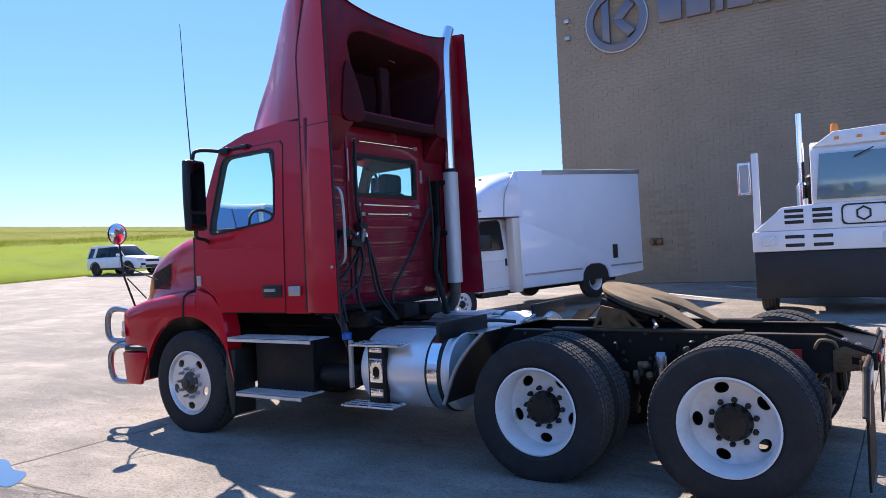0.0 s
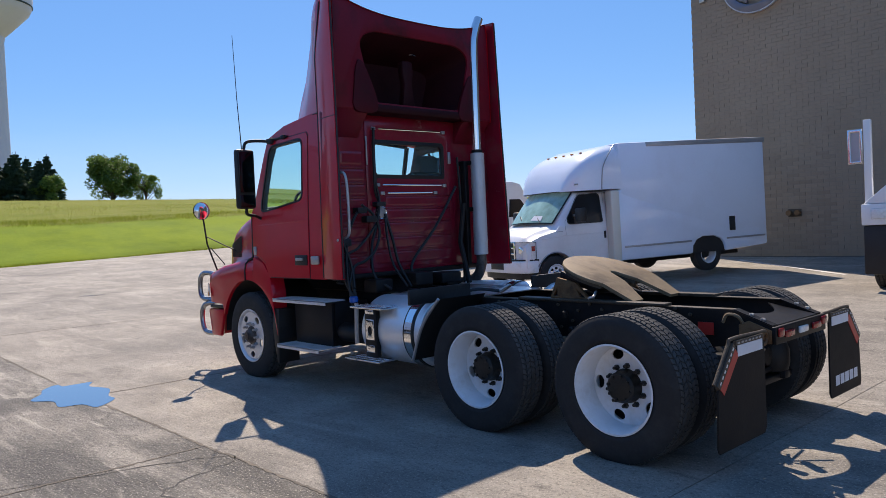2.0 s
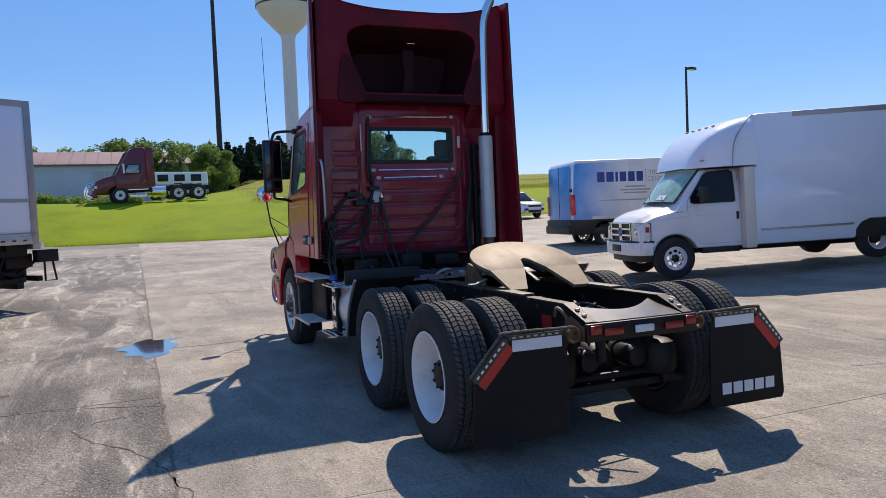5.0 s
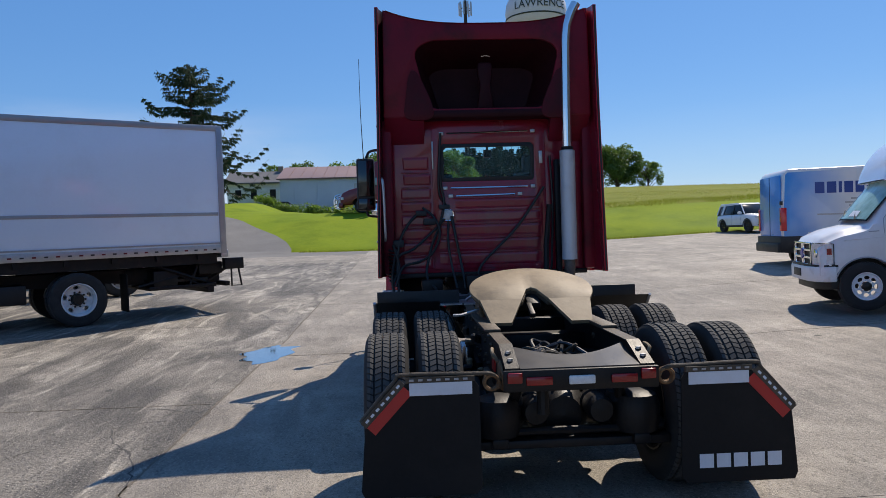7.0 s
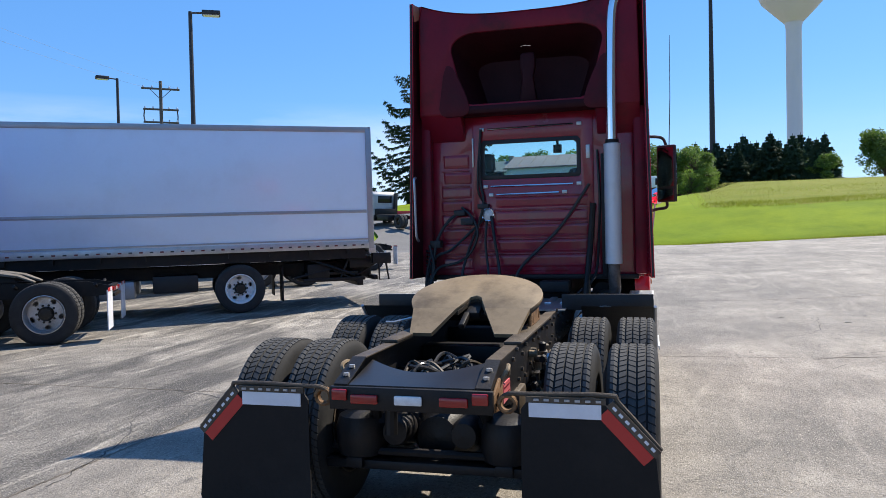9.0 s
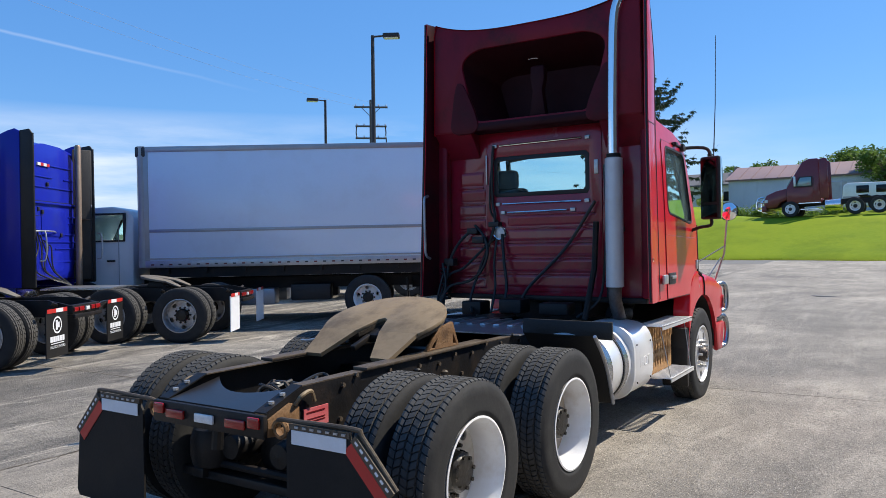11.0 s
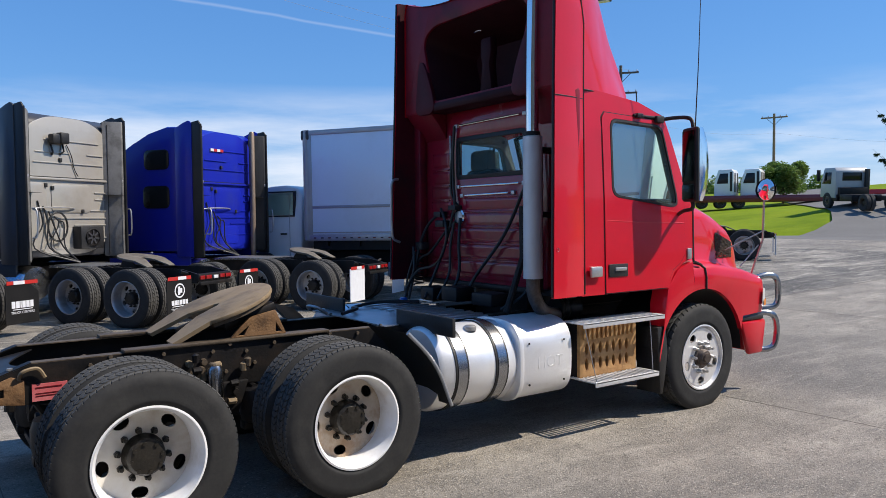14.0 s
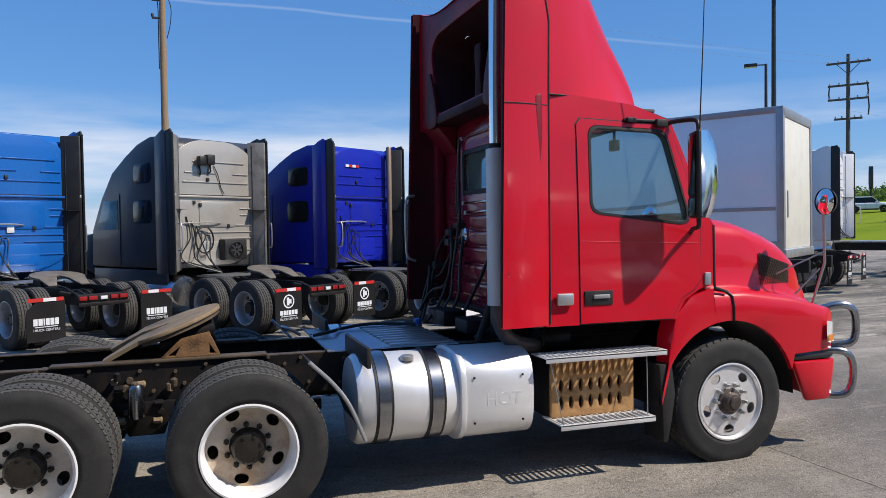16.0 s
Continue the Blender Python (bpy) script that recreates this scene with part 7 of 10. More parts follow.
for s in (1, -1):
    def on_side(x, z, o, s=s):
        return (x, s * (float(np.interp(z, [0.5, 1.36, 2.0], [0.985, 0.985, 0.885])) + o), z)
    W = [(-1.20, 1.42), (-1.20, 1.93), (-1.13, 1.985), (-0.72, 1.96), (-0.62, 1.90), (-0.36, 1.52), (-0.36, 1.42), (-0.42, 1.40), (-1.16, 1.40)]
    for nm, poly, o, m_, lb in (("window_seal", grown(W, 0.02), 0.006, BLACK, "black window seal"), ("side_window", W, 0.011, DARKGLASS, "dark side window")):
        n = len(poly)
        part(nm, Mb().add([on_side(x, z, o) for x, z in poly] + [on_side(x, z, o - 0.02) for x, z in poly], [tuple(range(n)), tuple(range(2 * n - 1, n - 1, -1))] + [(i, (i + 1) % n, n + (i + 1) % n, n + i) for i in range(n)]), m_, van, lb, smooth=0)
    part("door_outline", Mb().tube([on_side(x, z, 0.003) for x, z in ((-1.30, 0.62), (-1.30, 2.02), (-0.70, 2.02), (-0.27, 1.44), (-0.27, 1.3), (-0.30, 0.95), (-0.52, 0.62), (-1.30, 0.62))], 0.005, 4), GREYTRIM, van)
    part("body_crease", Mb().tube([on_side(x, z, 0.004) for x, z in ((0.3, 1.12), (-0.3, 1.16), (-1.4, 1.18))], 0.008, 5), WHITE, van)
    part("badge", Mb().tube([on_side(-0.20, 1.25, 0.008), on_side(-0.05, 1.245, 0.008)], 0.008, 5), GREYTRIM, van, "small grey fender badge")
    part("handle", Mb().box(-1.27, -1.22, min(s * 0.985, s * 1.012), max(s * 0.985, s * 1.012), 1.05, 1.2), BLACK, van, "black door handle", bevel=0.01)
    mm = part("mirror", Mb().box(-0.58, -0.44, min(s * 1.08, s * 1.32), max(s * 1.08, s * 1.32), 1.42, 1.70), BLACK, van, "black door mirror", bevel=0.03)
    part("mirror_arm", Mb().box(-0.53, -0.48, min(s * 0.96, s * 1.1), max(s * 0.96, s * 1.1), 1.53, 1.58), STEEL, mm, bevel=0.01)
    hl = part("headlamp", Mb().grid(lambda u, v, s=s: (0.70 - 0.24 * u ** 2.2, s * (0.58 + 0.39 * min(1.0, u * 1.25)), 0.72 + 0.36 * v), 8, 4), LENSCLR, van, "clear headlamp with amber corner", smooth=50)
    part("lamp_bulb", Mb().lathe([(0.075, 0), (0.07, 0.02), (0.03, 0.03), (0, 0.03)], (0.665, s * 0.74, 0.92), "x", 20), CHROME, hl)
    part("turn_lens", Mb().grid(lambda u, v, s=s: (0.56 - 0.07 * u, s * (0.975 + 0.012 * u), 0.90 + 0.10 * v), 3, 2), LENSRED, hl, "red corner marker")
    part("lamp_rim", Mb().tube([(0.71, s * 0.60, 0.73), (0.66, s * 0.9, 0.73), (0.46, s * 0.985, 0.74), (0.46, s * 0.985, 1.07), (0.66, s * 0.9, 1.09), (0.71, s * 0.60, 1.09), (0.71, s * 0.60, 0.73)], 0.007, 6), BLACK, hl)
    part("arch_lip", Mb().tube([(0.455 * math.cos(a), s * 0.99, 0.385 + 0.455 * math.sin(a)) for a in np.linspace(0.35, math.pi - 0.35, 14)], 0.012, 6), GREYTRIM, van)
    wheel(van, 0, s * 0.88, 0.38, s, "car", R=0.39, rim=0.215, w=0.22, rim_mat=WHITERIM, spin=0.3, label="white steel wheel")
    wheel(van, -4.0, s * 1.0, 0.53, s, "dish", R=0.385, rim=0.215, w=0.2, rim_mat=WHITERIM, nuts=False, label="white steel rear wheel")
    part("step_bar", Mb().box(-1.28, -0.55, min(s * 0.80, s * 0.96), max(s * 0.80, s * 0.96), 0.44, 0.55), BLACK, van, bevel=0.01)


def vshield(u, v):
    a = 2 * v - 1
    x = -0.585 + 0.50 * u
    return (x + 0.10 * (1 - a * a), a * (0.80 - 0.01 * u), 2.02 - 0.60 * u + 0.03 * (1 - a * a))


part("windshield_frame", Mb().grid(lambda u, v: (vshield(u * 1.06 - 0.03, v * 1.04 - 0.02)[0] + 0.004, vshield(u, v * 1.04 - 0.02)[1], vshield(u * 1.06 - 0.03, v)[2] + 0.006), 4, 12), BLACK, van, smooth=60)
part("windshield", Mb().grid(lambda u, v: (vshield(u, v)[0] + 0.012, vshield(u, v)[1], vshield(u, v)[2] + 0.014), 4, 12), CABGLASS, van, "windshield glass with sky brightness painted in", smooth=60)
for y in (0.5, -0.15):
    part("dash_paper", Mb().add([vshield(0.80, 0.60), vshield(0.80, 0.78), vshield(0.95, 0.80), vshield(0.95, 0.58)], [(0, 1, 2, 3)]).move(Matrix.Translation((0.02, 0, 0.022))), TAPEW, van, "white papers behind the glass", smooth=0) if y > 0 else None
    part("wiper", Mb().tube([(0.02, y, 1.44), (-0.10, y - 0.3, 1.60)], 0.01, 5), BLACK, van)
GRL = [(-0.60, 0.71), (0.60, 0.71), (0.60, 1.06), (0.56, 1.10), (-0.56, 1.10), (-0.60, 1.06)]
slots_v = [[(y0, z0), (y0 + 0.48, z0), (y0 + 0.48, z0 + 0.085), (y0, z0 + 0.085)] for y0 in (-0.54, 0.06) for z0 in (0.74, 0.865, 0.985)]
gr = part("grille", Mb().plate(GRL, slots_v, "x", 0.665, 0.715), CHROME, van, "chrome grille with dark slots", bevel=0.008)
part("grille_backing", Mb().box(0.655, 0.672, -0.58, 0.58, 0.72, 1.08), BLACK, gr)
part("emblem", Mb().lathe([(0.09, 0.715), (0.085, 0.728), (0, 0.73)], (0, 0, 0.905), "x", 20), BLUE, gr, "dark oval emblem")
VB = [(0.42, 1.0), (0.60, 0.98), (0.72, 0.86), (0.79, 0.55), (0.80, 0), (0.79, -0.55), (0.72, -0.86), (0.60, -0.98), (0.42, -1.0), (0.42, -0.94), (0.6, -0.9), (0.66, -0.5), (0.66, 0.5), (0.6, 0.9), (0.42, 0.94)]
part("bumper", Mb().plate(VB, [], "z", 0.46, 0.71), WHITERIM, van, "bright front bumper", bevel=0.03)
part("bumper_gap", Mb().plate([(x - 0.02, y * 0.98) for x, y in VB], [], "z", 0.70, 0.735), BLACK, van)
part("plate_holder", Mb().box(0.79, 0.81, -0.25, 0.25, 0.53, 0.66), BLACK, van, bevel=0.006)
part("bumper_valance", Mb().plate([(x - 0.10, y * 0.90) for x, y in VB], [], "z", 0.33, 0.50), BLACK, van, bevel=0.02)
part("chassis", Mb().box(-5.6, 0.5, -0.45, 0.45, 0.42, 0.60), FRAMEM, van)

# ---- blue and white service van ----
def fading_wrap():
    """Printed vinyl: blue at the rear, thinning out to white ahead."""
    m = mat("fading_blue_wrap", (0.03, 0.24, 0.66), 0.28, 0.0, (0.05, 0.33, 0.74), 1.5, 30, 0.8, coat=0.4)
    n, l = m.node_tree.nodes, m.node_tree.links
    p = n["Principled BSDF"]
    src = p.inputs["Base Color"].links[0].from_socket
    c = n.new("ShaderNodeTexCoord")
    q = n.new("ShaderNodeSeparateXYZ")
    l.new(c.outputs["Object"], q.inputs[0])
    t = n.new("ShaderNodeTexNoise")
    t.inputs["Scale"].default_value = 1.6
    l.new(c.outputs["Object"], t.inputs[0])
    a = n.new("ShaderNodeMath")
    a.operation = "MULTIPLY_ADD"
    a.inputs[1].default_value = 0.9
    l.new(t.outputs[0], a.inputs[0])
    l.new(q.outputs[0], a.inputs[2])
    r = n.new("ShaderNodeMapRange")
    r.inputs["From Min"].default_value, r.inputs["From Max"].default_value = 0.55, 2.1
    l.new(a.outputs[0], r.inputs["Value"])
    x = n.new("ShaderNodeMix")
    x.data_type = "RGBA"
    l.new(r.outputs[0], x.inputs[0])
    l.new(src, x.inputs[6])
    x.inputs[7].default_value = (0.76, 0.77, 0.78, 1)
    l.new(x.outputs[2], p.inputs["Base Color"])
    return m


BRIGHTLENS = mat("bright_red_lens", (0.62, 0.02, 0.03), 0.2, 0.0, (0.5, 0.015, 0.02), 20, 120, 0.5, coat=0.4)
FADE = fading_wrap()
KB = mat("van_blue_wrap", (0.04, 0.28, 0.70), 0.28, 0.0, (0.03, 0.21, 0.60), 1.5, 30, 0.5, coat=0.4)
NAVY = mat("navy_print", (0.015, 0.06, 0.28), 0.35, 0.0, (0.012, 0.05, 0.24), 3, 30, 0.4)
sv = thing("service_van", "white high-roof service van with a blue rear half", "van", placed(14.80, -9.36, 0.45, -100))
BODY = [(0.02, 0.45), (0.0, 1.2), (0.06, 2.55), (0.16, 2.66), (4.2, 2.70), (4.55, 2.62), (5.1, 1.70), (5.75, 1.35), (5.92, 1.15), (5.95, 0.5), (5.3, 0.42), (5.25, 0.65), (5.05, 0.80), (4.7, 0.80), (4.5, 0.65), (4.45, 0.42), (1.55, 0.42), (1.5, 0.65), (1.3, 0.80), (0.95, 0.80), (0.75, 0.65), (0.7, 0.45)]
part("body", Mb().plate(BODY, [], "y", -1.0, 1.0), WHITE, sv, "white van body", bevel=0.06)
part("blue_wrap", Mb().plate([(0.06, 0.72), (0.04, 1.2), (0.10, 2.5), (0.16, 2.56), (1.9, 2.60), (1.9, 0.95), (1.6, 0.95), (0.66, 0.95), (0.6, 0.72)], [], "y", -1.004, 1.004), FADE, sv, "blue vinyl wrap on the rear", bevel=0.003)
part("rear_wrap", Mb().plate([(-0.9, 0.75), (0.9, 0.75), (0.86, 2.5), (-0.86, 2.5)], [], "x", -0.004, 0.03), KB, sv, bevel=0.003)
part("rear_bumper", Mb().box(-0.12, 0.1, -0.98, 0.98, 0.42, 0.68), BLACK, sv, "black rear bumper", bevel=0.04)
part("sill", Mb().box(0.2, 5.6, -1.006, 1.006, 0.40, 0.60), BLACK, sv, bevel=0.01)
# Cladding, drawn out further forward to stand for shading round the wheel.
part("lower_cladding", Mb().plate([(-0.05, 0.42), (-0.05, 0.86), (0.62, 0.86), (1.62, 0.86), (1.62, 0.42), (1.52, 0.42), (1.50, 0.65), (1.3, 0.80), (0.95, 0.80), (0.75, 0.65), (0.70, 0.42)], [], "y", -1.01, 1.01), BLACK, sv, "black lower rear cladding, also standing for the shading there", bevel=0.02)
for z in (1.15, 1.7):
    part("door_hinge", Mb().box(-0.03, 0.03, -0.99, -0.90, z, z + 0.1), BLACK, sv, bevel=0.008)
part("door_split", Mb().box(-0.012, 0.0, -0.008, 0.008, 0.75, 2.5), BLACK, sv, "dark gap between the rear doors")
for s in (1, -1):
    part("tail_lamp", Mb().box(-0.02, 0.12, min(s * 0.86, s * 1.012), max(s * 0.86, s * 1.012), 1.0, 1.62), BRIGHTLENS, sv, "tall red tail lamp", bevel=0.01)
    wheel(sv, 1.13, s * 0.86, 0.35, s, "car", R=0.35, rim=0.21, w=0.22, rim_mat=STEEL)
    wheel(sv, 4.88, s * 0.86, 0.35, s, "car", R=0.35, rim=0.21, w=0.22, rim_mat=STEEL)
for x, w in ((0.85, 0.24), (1.15, 0.24), (1.45, 0.08), (1.59, 0.22), (1.87, 0.22), (2.15, 0.22)):
    part("letter_block", Mb().box(x, x + w, -1.0085, -1.004, 1.98, 2.28), NAVY, sv, "plain dark blue letter block")
part("divider", Mb().box(2.46, 2.475, -1.0075, -1.004, 1.92, 2.34), GREYTRIM, sv)
t = part("lettering", text_mesh("TRUCK\nCENTER", 0.20, GREYTRIM, 0.001), None, sv, "grey words TRUCK CENTER")
t.matrix_local = Matrix.Translation((2.88, -1.006, 2.13)) @ Matrix.Rotation(radians(90), 4, "X")
ub = Mb()
for x, z, w in ((1.75, 1.80, 0.7), (1.6, 1.70, 1.0), (1.7, 1.61, 0.8)):
    word_bars(ub, (w,), x, z, 0.045, 0, lambda x, z: (x, -1.007, z))
part("small_print", ub, GREYTRIM, sv, smooth=0, fix=False)
part("door_track", Mb().box(0.9, 2.6, -1.012, -1.0, 1.40, 1.44), GREYTRIM, sv, "sliding door track", bevel=0.003)
part("side_glass", Mb().plate([(4.0, 1.5), (4.05, 2.1), (4.5, 2.1), (4.95, 1.6), (4.95, 1.5)], [], "y", -1.008, 1.008), DARKGLASS, sv, bevel=0.003)

# ---- white box truck ----
bt = thing("box_truck", "long white box truck parked in the row", "truck", placed(11.61, 5.45, 0.05, 124.3) @ Matrix.Rotation(radians(0.54), 4, "Y"))
part("cargo_box", Mb().box(0.0, 7.9, -1.22, 1.22, 1.36, 4.02), BOXW, bt, "white cargo box with grey rails", bevel=0.02)
part("top_rail", Mb().box(-0.01, 7.93, 1.20, 1.24, 3.92, 4.04).box(-0.01, 7.93, -1.24, -1.20, 3.92, 4.04).box(-0.03, 0.03, -1.24, 1.24, 3.86, 4.04), GREYTRIM, bt, "grey top rail", bevel=0.012)
part("front_corner", Mb().lathe([(0.10, 1.36), (0.10, 4.03)], (7.86, 1.16, 0), "z", 20, True).lathe([(0.10, 1.36), (0.10, 4.03)], (7.86, -1.16, 0), "z", 20, True).box(7.80, 7.965, -1.16, 1.16, 3.86, 4.03), GREYTRIM, bt, "grey rounded front corner")
for s in (1, -1):
    part("rear_post", Mb().box(-0.03, 0.10, min(s * 1.12, s * 1.245), max(s * 1.12, s * 1.245), 1.33, 4.0), GREYTRIM, bt, "grey rear corner post", bevel=0.01)
    part("scuff_band", Mb().box(0.12, 7.75, min(s * 1.215, s * 1.232), max(s * 1.215, s * 1.232), 2.13, 2.20), GREYTRIM, bt, "grey side band", bevel=0.004)
    part("bottom_rail", Mb().box(0.05, 7.8, min(s * 1.215, s * 1.24), max(s * 1.215, s * 1.24), 1.34, 1.50), STEEL, bt, "grey bottom rail", bevel=0.006)
    part("rail_lip", Mb().box(0.05, 7.8, min(s * 1.215, s * 1.245), max(s * 1.215, s * 1.245), 1.53, 1.56), GREYTRIM, bt)
    for i in range(38):
        part("reflective_dash", Mb().box(0.2 + i * 0.2, 0.27 + i * 0.2, min(s * 1.238, s * 1.2445), max(s * 1.238, s * 1.2445), 1.40, 1.43), MAROON if i % 2 else GREYP, bt, "small dark dash on the rail")
    part("front_post", Mb().box(7.70, 7.92, min(s * 1.205, s * 1.236), max(s * 1.205, s * 1.236), 1.36, 3.95), GREYTRIM, bt, "grey front corner post", bevel=0.012)
    part("corner_cap", Mb().box(7.74, 7.985, min(s * 1.0, s * 1.255), max(s * 1.0, s * 1.255), 3.80, 4.055), GREYP, bt, "dark corner cap", bevel=0.05)
REARDOOR = mat("yellowed_white_door", (0.72, 0.70, 0.62), 0.4, 0.0, (0.62, 0.60, 0.52), 1.5, 30, 0.6, dirt=(0.45, 0.42, 0.36), dirt_amount=0.3, dirt_scale=2)
dr = part("rear_door", Mb().box(-0.01, 0.02, -1.1, 1.1, 1.42, 3.85), REARDOOR, bt, "plain yellowed white rear door", bevel=0.004)
part("door_latch", Mb().box(-0.03, -0.01, 0.88, 0.92, 2.0, 2.5), GREYTRIM, dr, bevel=0.004)
part("sill", Mb().box(-0.06, 0.1, -1.24, 1.24, 1.24, 1.40), STEEL, bt, bevel=0.01)
part("lift_gate", Mb().box(-0.42, 0.0, 1.0, 1.18, 0.98, 1.22).box(-0.42, 0.0, -1.18, -1.0, 0.98, 1.22).box(-0.1, 1.9, -0.5, 0.5, 0.75, 1.05).box(0.0, 0.5, -1.0, 1.0, 0.9, 1.15), FRAMEM, bt, "black folded lift gate", bevel=0.012)
for y in (1.16, -1.16):
    part("gate_step", Mb().tube([(-0.30, y, 1.0), (-0.36, y, 0.62), (-0.14, y, 0.62), (-0.14, y, 1.0)], 0.022, 6), FRAMEM, bt, "black step frame")
    part("gate_ram", Mb().tube([(1.6, y * 0.88, 1.2), (0.4, y * 0.9, 0.75)], 0.03, 6), FRAMEM, bt)
for s in (1, -1):
    part("chassis_rail", Mb().box(0.1, 10.0, s * 0.42 - 0.04, s * 0.42 + 0.04, 0.80, 1.06), FRAMEM, bt, "black chassis rail")
    wheel(bt, 2.9, s * 1.08, 0.57, s, "dish", nuts=True, label="white steel rear wheel")
    wheel(bt, 2.9, s * 0.75, 0.57, -s, "dish", nuts=False)
    wheel(bt, 9.2, s * 1.05, 0.57, s, "front", rim_mat=WHITERIM)
    part("mud_flap", Mb().box(2.0, 2.02, min(s * 0.65, s * 1.2), max(s * 0.65, s * 1.2), 0.25, 1.0), FLAPM, bt)
    part("step_box", Mb().box(7.6, 8.6, min(s * 0.6, s * 1.1), max(s * 0.6, s * 1.1), 0.45, 0.95), FRAMEM, bt, bevel=0.02)
# Dark slab added to close bright gaps where the underside lies in shade.
part("floor_filler", Mb().box(0.15, 7.75, -1.12, 1.12, 1.12, 1.345), FRAMEM, bt, "dark filler slab for the shade under the box")
for i in range(9):
    part("floor_sill", Mb().box(0.5 + i * 0.85, 0.58 + i * 0.85, -1.2, 1.2, 1.22, 1.35), FRAMEM, bt)
for i, (x, y, z, L) in enumerate(((1.2, 0.75, 0.82, 0.5), (4.2, 0.72, 0.70, 0.9), (5.4, 0.78, 0.62, 0.8), (6.6, 0.75, 0.66, 0.6))):
    for s in (1, -1):
        part(("gate_motor_box", "tool_box", "fuel_tank", "air_tank")[i], Mb().box(x - L / 2, x + L / 2, min(s * 0.48, s * (y + 0.25)), max(s * 0.48, s * (y + 0.25)), z - 0.16, z + 0.2), (FRAMEM, BLACK, GREYTRIM, BLACK)[i], bt, bevel=0.03)
for y in (-0.8, -0.3, 0.3, 0.8):
    part("gate_arm", Mb().tube([(-0.34, y, 1.12), (0.3, y, 0.72), (0.95, y, 0.98)], 0.035, 6), FRAMEM, bt, "black lift gate arm")
part("folded_platform", Mb().box(0.15, 1.55, -1.02, 1.02, 0.62, 0.70).box(0.3, 1.5, -0.95, 0.95, 0.76, 0.83).box(0.2, 0.34, -1.02, 1.02, 0.5, 0.66), FRAMEM, bt, "black folded lift platform", bevel=0.012)
for y in (-0.98, -0.45, 0.45, 0.98):
    part("platform_link", Mb().tube([(0.25, y, 0.55), (0.9, y, 0.9), (1.75, y, 0.72)], 0.03, 6).tube([(0.5, y, 1.15), (0.7, y, 0.7)], 0.025, 6), FRAMEM, bt)
part("bumper_bar", Mb().box(-0.12, -0.02, -1.1, 1.1, 0.62, 0.72).box(-0.08, 0.4, -0.6, -0.5, 0.66, 0.95).box(-0.08, 0.4, 0.5, 0.6, 0.66, 0.95), FRAMEM, bt, bevel=0.01)
cab_ = Mb().plate([(8.12, 0.75), (8.12, 2.50), (8.25, 2.66), (8.6, 2.74), (9.1, 2.72), (9.40, 2.55), (9.78, 1.75), (10.5, 1.5), (10.75, 1.3), (10.8, 0.75)], [[(8.32, 1.98), (8.32, 2.56), (9.16, 2.56), (9.44, 1.98)]], "y", -1.10, 1.10)
cab_.v = [(x, y * (0.90 if z > 2.4 else 1.0), z) for x, y, z in cab_.v]
part("cab", cab_, WHITE, bt, "white truck cab", bevel=0.06)
for s in (1, -1):
    part("side_window", Mb().plate([(8.34, 2.0), (8.34, 2.54), (9.15, 2.54), (9.42, 2.0)], [], "y", s * 1.02, s * 1.026), GLASS, bt, "green tinted side window").visible_shadow = False
    part("window_frame", Mb().plate([(8.29, 1.95), (8.29, 2.59), (9.18, 2.59), (9.49, 1.95)], [[(8.325, 1.985), (8.325, 2.555), (9.157, 2.555), (9.435, 1.985)]], "y", s * 1.00, s * 1.108), BLACK, bt, "black window frame", bevel=0.004)
    bmir = part("mirror", Mb().box(9.45, 9.55, min(s * 1.30, s * 1.52), max(s * 1.30, s * 1.52), 1.75, 2.35), BLACK, bt, "black door mirror", bevel=0.03)
    part("mirror_arm", Mb().tube([(9.4, s * 1.1, 2.42), (9.5, s * 1.36, 2.45), (9.5, s * 1.4, 2.3)], 0.016, 6).tube([(9.5, s * 1.1, 1.6), (9.5, s * 1.36, 1.66), (9.5, s * 1.4, 1.8)], 0.016, 6), BLACK, bmir)
    part("door_line", Mb().tube([(8.42, s * 1.122, 0.85), (8.42, s * 1.122, 2.5), (9.25, s * 1.122, 2.5), (9.62, s * 1.122, 1.7), (9.62, s * 1.122, 0.95)], 0.007, 4), GREYTRIM, bt)
    part("handle", Mb().box(8.5, 8.68, min(s * 1.12, s * 1.145), max(s * 1.12, s * 1.145), 1.5, 1.54), BLACK, bt, bevel=0.006)


